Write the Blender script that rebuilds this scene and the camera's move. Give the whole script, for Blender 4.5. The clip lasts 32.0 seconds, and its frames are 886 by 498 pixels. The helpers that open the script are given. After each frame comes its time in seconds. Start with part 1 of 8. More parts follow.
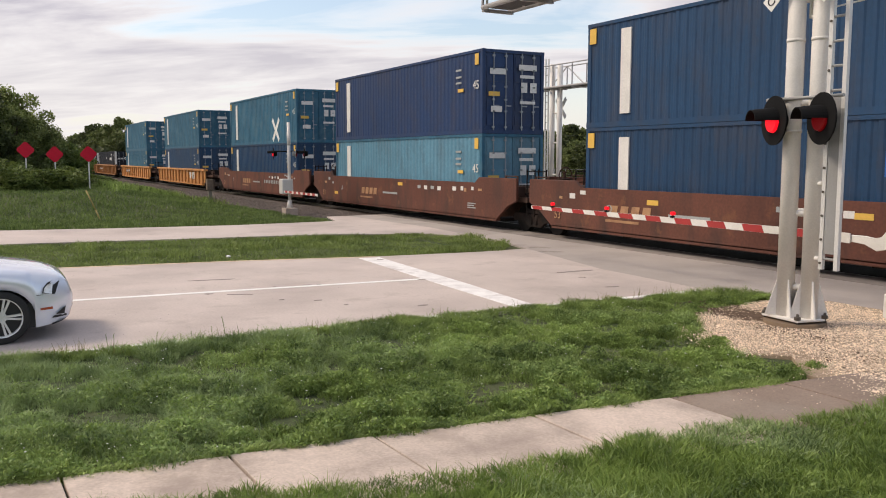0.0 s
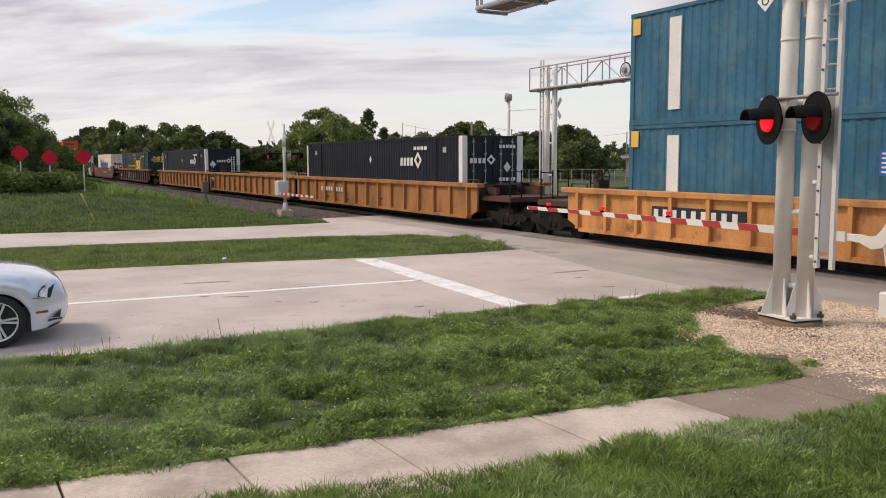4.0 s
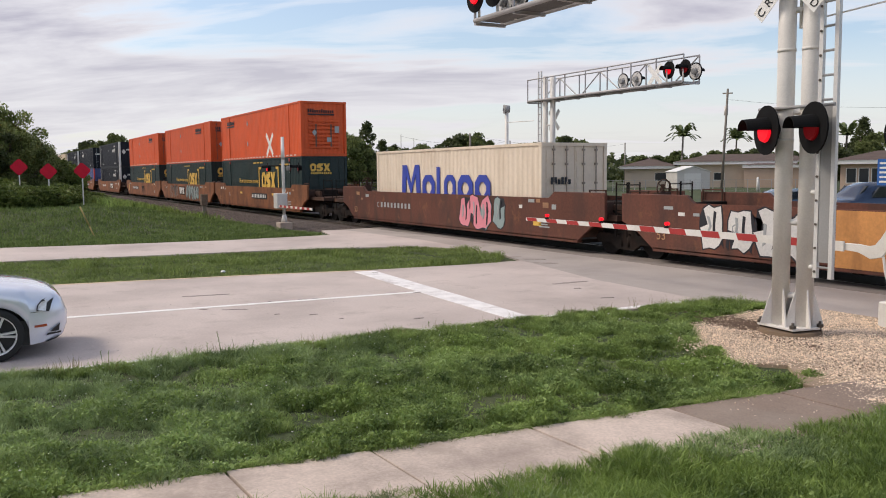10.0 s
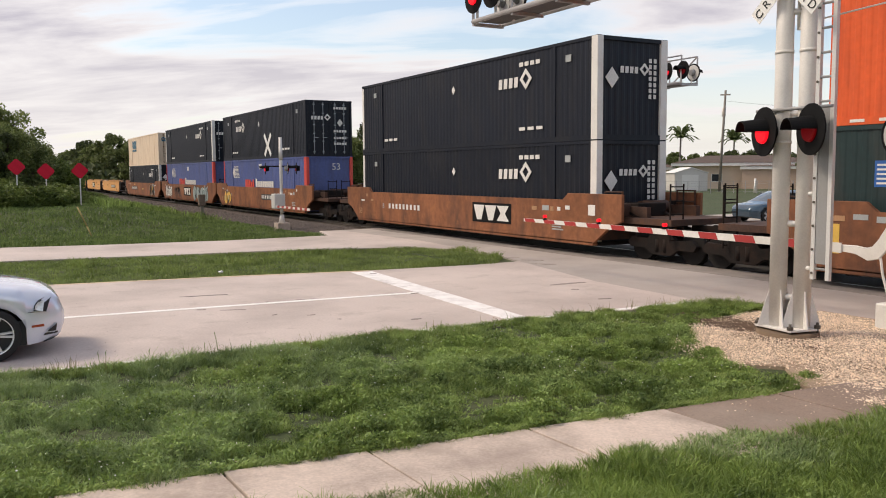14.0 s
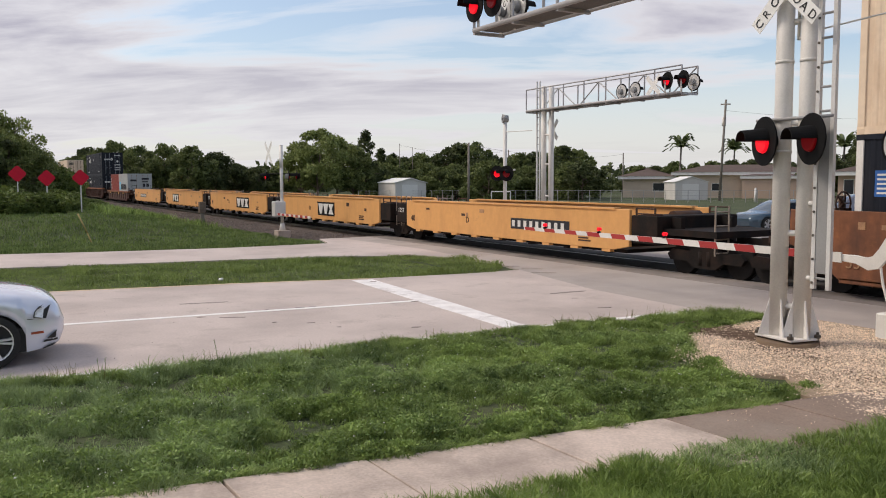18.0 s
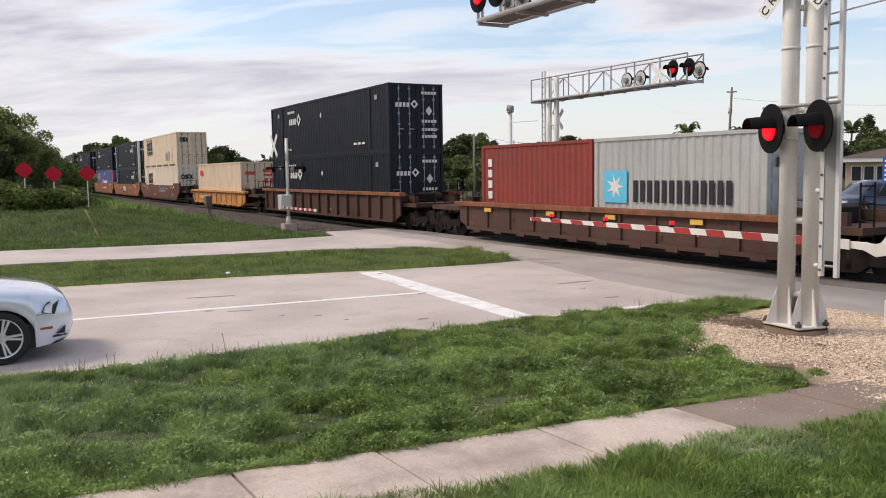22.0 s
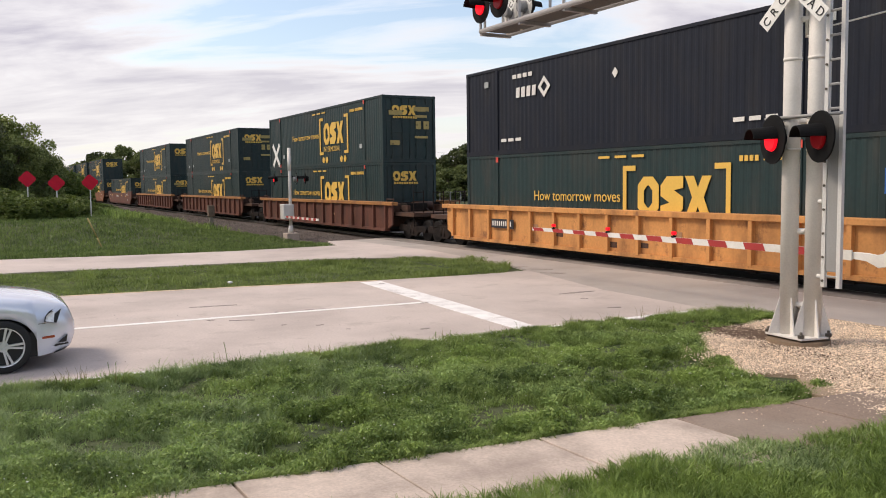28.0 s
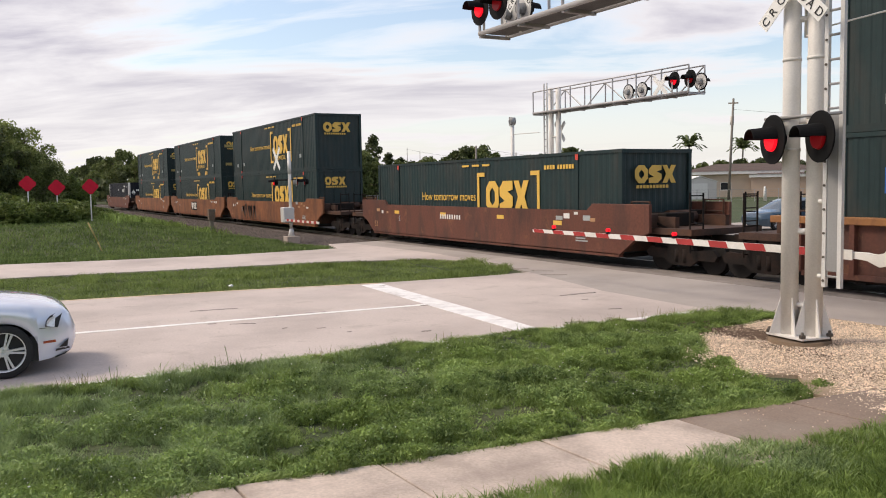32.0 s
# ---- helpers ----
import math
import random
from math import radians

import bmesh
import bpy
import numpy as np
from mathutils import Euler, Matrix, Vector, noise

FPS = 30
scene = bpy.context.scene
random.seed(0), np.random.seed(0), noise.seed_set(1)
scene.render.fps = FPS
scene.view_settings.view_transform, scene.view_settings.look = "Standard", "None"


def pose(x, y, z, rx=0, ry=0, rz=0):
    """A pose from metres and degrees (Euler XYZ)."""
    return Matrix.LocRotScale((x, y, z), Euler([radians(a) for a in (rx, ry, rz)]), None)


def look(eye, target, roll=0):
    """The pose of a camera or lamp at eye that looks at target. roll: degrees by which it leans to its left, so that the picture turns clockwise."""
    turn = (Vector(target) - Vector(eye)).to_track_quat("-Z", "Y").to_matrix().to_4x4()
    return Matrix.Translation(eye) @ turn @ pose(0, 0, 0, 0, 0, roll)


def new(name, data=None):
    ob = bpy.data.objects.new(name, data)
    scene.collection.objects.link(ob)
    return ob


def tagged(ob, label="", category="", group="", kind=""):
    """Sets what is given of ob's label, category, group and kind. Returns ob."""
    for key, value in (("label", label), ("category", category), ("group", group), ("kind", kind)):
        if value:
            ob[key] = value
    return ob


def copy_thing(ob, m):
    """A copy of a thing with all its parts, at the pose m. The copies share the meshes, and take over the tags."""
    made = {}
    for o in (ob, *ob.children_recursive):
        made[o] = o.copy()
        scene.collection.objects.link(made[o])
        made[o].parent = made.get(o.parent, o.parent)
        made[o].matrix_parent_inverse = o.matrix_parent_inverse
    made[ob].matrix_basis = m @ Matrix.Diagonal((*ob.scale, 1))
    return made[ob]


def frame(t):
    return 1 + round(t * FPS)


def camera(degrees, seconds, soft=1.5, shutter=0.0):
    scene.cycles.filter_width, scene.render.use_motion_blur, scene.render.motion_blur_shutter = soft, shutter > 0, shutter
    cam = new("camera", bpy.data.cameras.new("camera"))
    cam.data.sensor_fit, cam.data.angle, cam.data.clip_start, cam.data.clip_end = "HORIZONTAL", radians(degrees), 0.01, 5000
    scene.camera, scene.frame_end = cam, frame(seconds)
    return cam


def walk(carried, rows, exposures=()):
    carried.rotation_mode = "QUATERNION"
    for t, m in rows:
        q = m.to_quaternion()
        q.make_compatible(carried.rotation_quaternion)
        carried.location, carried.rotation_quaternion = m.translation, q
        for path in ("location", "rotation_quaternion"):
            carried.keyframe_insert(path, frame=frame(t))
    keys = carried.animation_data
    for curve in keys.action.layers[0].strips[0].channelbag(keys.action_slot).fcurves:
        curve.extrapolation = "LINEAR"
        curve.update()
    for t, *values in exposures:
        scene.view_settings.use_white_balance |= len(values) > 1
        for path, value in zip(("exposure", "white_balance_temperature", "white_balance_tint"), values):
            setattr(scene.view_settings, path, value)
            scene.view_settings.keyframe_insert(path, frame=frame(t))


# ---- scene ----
# ------------------------------------------------------------ camera and its way
EYE = (0.0, 0.0, 2.386)
TURNS = (  # seconds, turn to the left of +y, tilt down, lean
    (0.0, 61.36, 6.03, 0.09),
    (0.5, 61.37, 5.98, 0.05),
    (1.0, 61.34, 5.92, 0.06),
    (1.5, 61.25, 5.88, 0.03),
    (2.0, 61.21, 5.83, 0.01),
    (2.5, 61.17, 5.88, -0.05),
    (3.0, 61.13, 5.96, -0.09),
    (3.5, 61.10, 6.03, -0.18),
    (5.5, 61.15, 5.53, -0.39),
    (6.0, 61.17, 5.39, -0.48),
    (6.5, 61.14, 5.28, -0.55),
    (7.0, 61.13, 5.24, -0.57),
    (7.5, 61.14, 5.21, -0.64),
    (8.0, 61.16, 5.20, -0.69),
    (8.5, 61.12, 5.21, -0.70),
    (9.0, 61.09, 5.26, -0.67),
    (9.5, 61.07, 5.21, -0.54),
    (10.0, 61.02, 5.18, -0.51),
    (10.5, 60.98, 5.20, -0.51),
    (11.0, 60.98, 5.16, -0.49),
    (11.5, 60.95, 5.16, -0.52),
    (12.0, 60.84, 5.14, -0.48),
    (12.5, 60.81, 5.17, -0.44),
    (13.0, 60.80, 5.19, -0.36),
    (13.5, 60.81, 5.16, -0.30),
    (14.0, 60.87, 5.13, -0.39),
    (14.5, 60.94, 4.97, -0.40),
    (16.5, 60.91, 4.40, -0.05),
    (17.0, 60.83, 4.41, -0.03),
    (17.5, 60.84, 4.49, -0.11),
    (18.0, 60.88, 4.58, -0.18),
    (18.5, 60.94, 4.64, -0.19),
    (19.0, 60.98, 4.63, -0.20),
    (19.5, 61.02, 4.65, -0.40),
    (20.0, 61.11, 4.66, -0.67),
    (20.5, 61.16, 4.86, -0.74),
    (21.0, 61.17, 5.15, -0.71),
    (21.5, 61.17, 5.18, -0.77),
    (22.0, 61.32, 5.15, -0.85),
    (22.5, 61.50, 5.23, -0.91),
    (23.0, 61.64, 5.17, -0.83),
    (23.5, 61.63, 5.08, -0.83),
    (24.0, 61.60, 5.08, -0.86),
    (24.5, 61.56, 5.08, -0.83),
    (25.0, 61.52, 4.88, -0.72),
    (25.5, 61.38, 4.75, -0.76),
    (27.5, 61.44, 4.56, -0.74),
    (28.0, 61.45, 4.49, -0.72),
    (28.5, 61.49, 4.44, -0.79),
    (29.0, 61.50, 4.43, -0.96),
    (29.5, 61.44, 4.37, -1.13),
    (30.0, 61.42, 4.30, -1.28),
    (30.5, 61.45, 4.29, -1.27),
    (31.0, 61.47, 4.29, -1.17),
    (31.5, 61.47, 4.34, -1.12),
    (32.0, 61.48, 4.34, -1.07),
)


def aim(turn, tilt, lean):
    a, b = radians(turn), radians(tilt)
    ahead = Vector((-math.sin(a) * math.cos(b), math.cos(a) * math.cos(b), -math.sin(b)))
    return look(EYE, Vector(EYE) + ahead, lean)


cam = camera(54.86, 32.0, soft=1.0)
GAINS = ((0, 0.33), (1, 0.33), (2, 0.34), (3, 0.34), (5.5, 0.08), (8, 0.15), (10, 0.2), (11, 0.2), (12, 0.36), (13, 0.4), (14.5, 0.34), (16.5, 0.37), (18, 0.11), (19.5, 0.11), (21, 0.16), (22.5, 0.35), (24, 0.38), (25, 0.27), (26, 0.34), (28, 0.40), (30, 0.40), (32, 0.38))
WARMTH = ((0, 6800), (3.5, 6800), (5.5, 6450), (10, 6450), (12, 6850), (17, 6850), (18, 6500), (22, 6450), (23, 6600), (24, 6700), (32, 6700))


def warmth(t):
    return float(np.interp(t, [q[0] for q in WARMTH], [q[1] for q in WARMTH]))


walk(cam, [(t, aim(a, b, c)) for t, a, b, c in TURNS], exposures=[(t, g, warmth(t), 11.5) for t, g in GAINS])

# ------------------------------------------------------------ sky and sun
SUN_AZ, SUN_EL = radians(215), radians(46)   # compass turn from +y, clockwise; height
world = bpy.data.worlds.new("sky")
scene.world = world
world.use_nodes = True
wn, wl = world.node_tree.nodes, world.node_tree.links
wn.clear()
w_out = wn.new("ShaderNodeOutputWorld")
w_sky = wn.new("ShaderNodeTexSky")
w_sky.sky_type, w_sky.sun_disc = "NISHITA", False
w_sky.sun_elevation, w_sky.sun_rotation = SUN_EL, SUN_AZ
w_sky.air_density, w_sky.dust_density = 1.0, 1.5
w_blue = wn.new("ShaderNodeBackground")
w_blue.inputs["Strength"].default_value = 0.145
wl.new(w_sky.outputs[0], w_blue.inputs["Color"])
w_tc = wn.new("ShaderNodeTexCoord")
w_sep = wn.new("ShaderNodeSeparateXYZ")
wl.new(w_tc.outputs["Generated"], w_sep.inputs[0])
w_up = wn.new("ShaderNodeMath")
w_up.operation = "MAXIMUM"
w_up.inputs[1].default_value = 0.0
wl.new(w_sep.outputs["Z"], w_up.inputs[0])
w_lift = wn.new("ShaderNodeMath")
w_lift.operation = "ADD"
w_lift.inputs[1].default_value = 0.12
wl.new(w_up.outputs[0], w_lift.inputs[0])
w_dome = wn.new("ShaderNodeVectorMath")       # the clouds lie in one layer overhead
w_dome.operation = "DIVIDE"
w_cmb = wn.new("ShaderNodeCombineXYZ")
for k in range(3):
    wl.new(w_lift.outputs[0], w_cmb.inputs[k])
wl.new(w_tc.outputs["Generated"], w_dome.inputs[0])
wl.new(w_cmb.outputs[0], w_dome.inputs[1])
w_map = wn.new("ShaderNodeMapping")
w_map.vector_type = "TEXTURE"
w_map.inputs["Rotation"].default_value = (0, 0, radians(52))
w_map.inputs["Scale"].default_value = (1.5, 0.72, 1.0)
w_map.inputs["Location"].default_value = (0.65, 0.3, 0.0)
wl.new(w_dome.outputs[0], w_map.inputs["Vector"])
w_noise = wn.new("ShaderNodeTexNoise")
w_noise.inputs["Scale"].default_value, w_noise.inputs["Detail"].default_value = 1.0, 10
w_noise.inputs["Roughness"].default_value, w_noise.inputs["Distortion"].default_value = 0.56, 0.35
wl.new(w_map.outputs[0], w_noise.inputs["Vector"])
w_ramp = wn.new("ShaderNodeValToRGB")
w_ramp.color_ramp.elements[0].position, w_ramp.color_ramp.elements[1].position = 0.40, 0.56
w_ramp.color_ramp.elements[0].color = (0.10, 0.10, 0.10, 1)
w_ramp.color_ramp.elements[1].color = (0.97, 0.97, 0.97, 1)
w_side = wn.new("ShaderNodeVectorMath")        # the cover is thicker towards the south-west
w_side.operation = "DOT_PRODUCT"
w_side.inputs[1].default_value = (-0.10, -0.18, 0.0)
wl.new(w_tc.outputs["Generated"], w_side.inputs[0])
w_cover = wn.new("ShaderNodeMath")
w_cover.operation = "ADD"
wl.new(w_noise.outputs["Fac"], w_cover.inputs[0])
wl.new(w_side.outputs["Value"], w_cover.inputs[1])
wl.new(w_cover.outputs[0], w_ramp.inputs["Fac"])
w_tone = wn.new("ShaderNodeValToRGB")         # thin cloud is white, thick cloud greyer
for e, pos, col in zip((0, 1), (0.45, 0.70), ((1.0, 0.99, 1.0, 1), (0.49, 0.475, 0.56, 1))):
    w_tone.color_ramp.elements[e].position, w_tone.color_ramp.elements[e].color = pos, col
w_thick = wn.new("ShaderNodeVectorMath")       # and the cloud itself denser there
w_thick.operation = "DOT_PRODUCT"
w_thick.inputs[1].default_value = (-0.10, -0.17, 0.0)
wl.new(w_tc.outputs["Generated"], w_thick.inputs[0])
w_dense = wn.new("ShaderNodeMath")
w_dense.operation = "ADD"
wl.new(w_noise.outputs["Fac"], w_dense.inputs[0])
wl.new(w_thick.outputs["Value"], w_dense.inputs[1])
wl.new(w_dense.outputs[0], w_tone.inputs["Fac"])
w_haze = wn.new("ShaderNodeMapRange")         # warm pale haze towards the horizon
w_haze.inputs["From Min"].default_value, w_haze.inputs["From Max"].default_value = 0.0, 0.16
w_haze.inputs["To Min"].default_value, w_haze.inputs["To Max"].default_value = 0.85, 0.0
wl.new(w_up.outputs[0], w_haze.inputs["Value"])
w_mixc = wn.new("ShaderNodeMix")
w_mixc.data_type = "RGBA"
wl.new(w_haze.outputs[0], w_mixc.inputs[0])
wl.new(w_tone.outputs["Color"], w_mixc.inputs[6])
w_mixc.inputs[7].default_value = (0.85, 0.84, 0.84, 1)
w_cloud = wn.new("ShaderNodeBackground")
w_cloud.inputs["Strength"].default_value = 0.87
wl.new(w_mixc.outputs[2], w_cloud.inputs["Color"])
w_fac = wn.new("ShaderNodeMath")
w_fac.operation = "MAXIMUM"
wl.new(w_ramp.outputs["Color"], w_fac.inputs[0])
wl.new(w_haze.outputs[0], w_fac.inputs[1])
w_mix = wn.new("ShaderNodeMixShader")
wl.new(w_fac.outputs[0], w_mix.inputs[0])
wl.new(w_blue.outputs[0], w_mix.inputs[1])
wl.new(w_cloud.outputs[0], w_mix.inputs[2])
wl.new(w_mix.outputs[0], w_out.inputs["Surface"])

sun_data = bpy.data.lights.new("sun", "SUN")
sun_data.energy, sun_data.angle, sun_data.color = 2.1, radians(16), (1.0, 0.89, 0.75)
sun = new("sun", sun_data)
sun_way = Vector((math.sin(SUN_AZ) * math.cos(SUN_EL), math.cos(SUN_AZ) * math.cos(SUN_EL), math.sin(SUN_EL)))
sun.matrix_world = look(sun_way * 60, (0, 0, 0))

# ------------------------------------------------------------ materials
MATS = {}


def surface(name, base, rough=0.6, metal=0.0, vary=0.18, scale=3.0, fine=60.0, bump=0.15, dirt=None, dirt_amount=0.0,
            streak=False, rust=None, rand=0.0, spec=0.5, glow=None, coat=0.0, island=0.0, bump_size=0.01):
    """A procedural surface: base colour with broad and fine variation, optional dirt or streaks, fine relief."""
    m = bpy.data.materials.new(name)
    m.use_nodes = True
    n, l = m.node_tree.nodes, m.node_tree.links
    b = n["Principled BSDF"]
    b.inputs["Roughness"].default_value, b.inputs["Metallic"].default_value = rough, metal
    b.inputs["Specular IOR Level"].default_value, b.inputs["Coat Weight"].default_value = spec, coat
    tc = n.new("ShaderNodeTexCoord")
    big = n.new("ShaderNodeTexNoise")
    big.inputs["Scale"].default_value, big.inputs["Detail"].default_value = scale, 6
    l.new(tc.outputs["Object"], big.inputs["Vector"])
    small = n.new("ShaderNodeTexNoise")
    small.inputs["Scale"].default_value, small.inputs["Detail"].default_value = fine, 4
    l.new(tc.outputs["Object"], small.inputs["Vector"])
    add = n.new("ShaderNodeMath")
    add.operation = "ADD"
    l.new(big.outputs["Fac"], add.inputs[0])
    l.new(small.outputs["Fac"], add.inputs[1])
    rng = n.new("ShaderNodeMapRange")
    rng.inputs["From Min"].default_value, rng.inputs["From Max"].default_value = 0.65, 1.35
    rng.inputs["To Min"].default_value, rng.inputs["To Max"].default_value = 1 - vary, 1 + vary
    l.new(add.outputs[0], rng.inputs["Value"])
    value = rng.outputs[0]
    for kind, amount in (("obj", rand), ("isl", island)):
        if amount:
            src = n.new("ShaderNodeObjectInfo" if kind == "obj" else "ShaderNodeNewGeometry")
            r2 = n.new("ShaderNodeMapRange")
            r2.inputs["To Min"].default_value, r2.inputs["To Max"].default_value = 1 - amount, 1 + amount
            l.new(src.outputs["Random" if kind == "obj" else "Random Per Island"], r2.inputs["Value"])
            mu = n.new("ShaderNodeMath")
            mu.operation = "MULTIPLY"
            l.new(value, mu.inputs[0])
            l.new(r2.outputs[0], mu.inputs[1])
            value = mu.outputs[0]
    col = n.new("ShaderNodeVectorMath")
    col.operation = "SCALE"
    col.inputs[0].default_value = base
    l.new(value, col.inputs["Scale"])
    colour = col.outputs[0]
    if dirt:
        mp = n.new("ShaderNodeMapping")
        mp.inputs["Scale"].default_value = (1.3, 1.3, 0.40) if streak else (1, 1, 1)
        l.new(tc.outputs["Object"], mp.inputs["Vector"])
        dn = n.new("ShaderNodeTexNoise")
        dn.inputs["Scale"].default_value, dn.inputs["Detail"].default_value = (1.3 if streak else scale * 0.7), 5
        dn.inputs["Roughness"].default_value = 0.56
        l.new(mp.outputs[0], dn.inputs["Vector"])
        dr = n.new("ShaderNodeValToRGB")
        dr.color_ramp.elements[0].position, dr.color_ramp.elements[1].position = 0.46, 0.74
        dr.color_ramp.elements[1].color = (dirt_amount,) * 3 + (1,)
        l.new(dn.outputs["Fac"], dr.inputs["Fac"])
        mx = n.new("ShaderNodeMix")
        mx.data_type = "RGBA"
        l.new(dr.outputs["Color"], mx.inputs[0])
        l.new(colour, mx.inputs[6])
        mx.inputs[7].default_value = (*dirt, 1)
        colour = mx.outputs[2]
    if rust:                 # blotches of rust or flaked paint with ragged edges
        rn = n.new("ShaderNodeTexNoise")
        rn.inputs["Scale"].default_value, rn.inputs["Detail"].default_value, rn.inputs["Roughness"].default_value = 1.3, 12, 0.72
        l.new(tc.outputs["Object"], rn.inputs["Vector"])
        rr = n.new("ShaderNodeValToRGB")
        rr.color_ramp.elements[0].position, rr.color_ramp.elements[1].position = rust[2], rust[2] + 0.10
        rr.color_ramp.elements[1].color = (rust[1],) * 3 + (1,)
        l.new(rn.outputs["Fac"], rr.inputs["Fac"])
        rx = n.new("ShaderNodeMix")
        rx.data_type = "RGBA"
        l.new(rr.outputs["Color"], rx.inputs[0])
        l.new(colour, rx.inputs[6])
        rx.inputs[7].default_value = (*rust[0], 1)
        colour = rx.outputs[2]
    l.new(colour, b.inputs["Base Color"])
    if bump:
        bp = n.new("ShaderNodeBump")
        bp.inputs["Strength"].default_value, bp.inputs["Distance"].default_value = bump, bump_size
        l.new(add.outputs[0], bp.inputs["Height"])
        l.new(bp.outputs[0], b.inputs["Normal"])
    if glow:
        b.inputs["Emission Color"].default_value, b.inputs["Emission Strength"].default_value = (*glow[0], 1), glow[1]
    MATS[name] = m
    return m


RUST = (0.16, 0.065, 0.03)
GRIME = (0.07, 0.055, 0.045)
for nm, col in (("blue_paint", (0.012, 0.050, 0.118)), ("navy_paint", (0.014, 0.040, 0.115)),
                ("steel_blue_paint", (0.10, 0.24, 0.33)), ("royal_paint", (0.085, 0.115, 0.29)),
                ("green_paint", (0.012, 0.030, 0.031)), ("red_box_paint", (0.25, 0.045, 0.035))):
    surface(nm, col, 0.5, vary=0.16, scale=0.6, fine=9, bump=0.05, dirt=GRIME, dirt_amount=0.42, streak=True, rand=0.10, spec=0.35, rust=((0.10, 0.07, 0.055), 0.55, 0.66))
surface("orange_paint", (0.67, 0.105, 0.028), 0.5, vary=0.10, scale=0.6, fine=9, bump=0.03, dirt=(0.30, 0.06, 0.03), dirt_amount=0.35, streak=True, rand=0.08, spec=0.3)
surface("teal_paint", (0.032, 0.128, 0.205), 0.55, vary=0.2, scale=0.6, fine=9, bump=0.05, dirt=(0.02, 0.05, 0.085), dirt_amount=0.7, streak=True, rand=0.10, spec=0.3, rust=((0.085, 0.17, 0.215), 0.55, 0.50))
surface("black_blue_paint", (0.0075, 0.0105, 0.019), 0.5, vary=0.2, scale=0.6, fine=9, bump=0.05, dirt=(0.03, 0.028, 0.028), dirt_amount=0.5, streak=True, rand=0.10, spec=0.25)
surface("cream_paint", (0.76, 0.605, 0.445), 0.5, vary=0.08, scale=0.5, fine=8, bump=0.03, dirt=(0.46, 0.29, 0.17), dirt_amount=0.5, streak=True, rand=0.06, rust=((0.24, 0.115, 0.06), 0.7, 0.625))
surface("ivory_paint", (0.78, 0.665, 0.53), 0.45, vary=0.06, scale=0.5, fine=8, bump=0.04, dirt=(0.40, 0.30, 0.2), dirt_amount=0.35, streak=True)
surface("grey_box_paint", (0.42, 0.43, 0.42), 0.45, vary=0.08, scale=0.6, fine=8, bump=0.04, dirt=GRIME, dirt_amount=0.2, streak=True)
surface("white_mark", (0.70, 0.685, 0.65), 0.5, vary=0.14, scale=1.5, fine=20, bump=0)
surface("post_white", (0.72, 0.70, 0.66), 0.5, vary=0.08, scale=1.5, fine=20, bump=0.03, dirt=(0.35, 0.25, 0.15), dirt_amount=0.3)
surface("yellow_mark", (0.72, 0.45, 0.085), 0.5, vary=0.08, scale=1.5, fine=20, bump=0)
surface("blue_mark", (0.035, 0.06, 0.36), 0.5, vary=0.08, scale=1.5, fine=20, bump=0)
surface("cyan_mark", (0.12, 0.50, 0.72), 0.5, vary=0.08, bump=0)
surface("rod_steel", (0.26, 0.285, 0.31), 0.45, metal=0.3, vary=0.2, scale=3, fine=30, bump=0.05)
surface("end_brown", (0.060, 0.034, 0.025), 0.75, vary=0.3, scale=3, fine=30, bump=0.2, dirt=RUST, dirt_amount=0.5, spec=0.3)
surface("dark_mark", (0.016, 0.016, 0.022), 0.5, vary=0.12, bump=0)
surface("teal_mark", (0.03, 0.14, 0.22), 0.5, vary=0.12, bump=0)
surface("red_mark", (0.62, 0.07, 0.05), 0.5, vary=0.1, bump=0)
surface("pink_mark", (0.70, 0.25, 0.30), 0.5, vary=0.1, bump=0)
surface("aqua_mark", (0.26, 0.33, 0.33), 0.5, vary=0.1, bump=0)
surface("faded_orange", (0.40, 0.22, 0.11), 0.6, vary=0.2, scale=3, fine=30, bump=0, dirt=(0.15, 0.07, 0.045), dirt_amount=0.8)
surface("grey_mark", (0.34, 0.36, 0.36), 0.5, vary=0.15, bump=0)
surface("brown_car", (0.130, 0.050, 0.034), 0.68, vary=0.24, scale=0.7, fine=14, bump=0.1, dirt=(0.045, 0.03, 0.026), dirt_amount=0.8, streak=True, rand=0.12, spec=0.3, rust=((0.20, 0.09, 0.045), 0.75, 0.57))
surface("dark_brown_car", (0.080, 0.040, 0.030), 0.65, vary=0.22, scale=0.7, fine=14, bump=0.1, dirt=GRIME, dirt_amount=0.6, streak=True, spec=0.3, rust=((0.17, 0.085, 0.05), 0.7, 0.60))
surface("rust_orange_car", (0.235, 0.092, 0.042), 0.7, vary=0.28, scale=1.1, fine=7, bump=0.1, dirt=(0.075, 0.038, 0.028), dirt_amount=0.9, streak=True, rand=0.1, spec=0.3, rust=((0.34, 0.135, 0.05), 0.7, 0.58))
surface("tan_car", (0.33, 0.150, 0.052), 0.6, vary=0.2, scale=0.7, fine=14, bump=0.1, dirt=(0.13, 0.06, 0.035), dirt_amount=0.85, streak=True, rand=0.1, spec=0.3, rust=((0.12, 0.05, 0.03), 0.8, 0.58))
surface("yellow_car", (0.58, 0.270, 0.090), 0.6, vary=0.16, scale=0.7, fine=14, bump=0.08, dirt=(0.20, 0.09, 0.04), dirt_amount=0.75, streak=True, rand=0.05, spec=0.3, rust=((0.19, 0.08, 0.04), 0.85, 0.555))
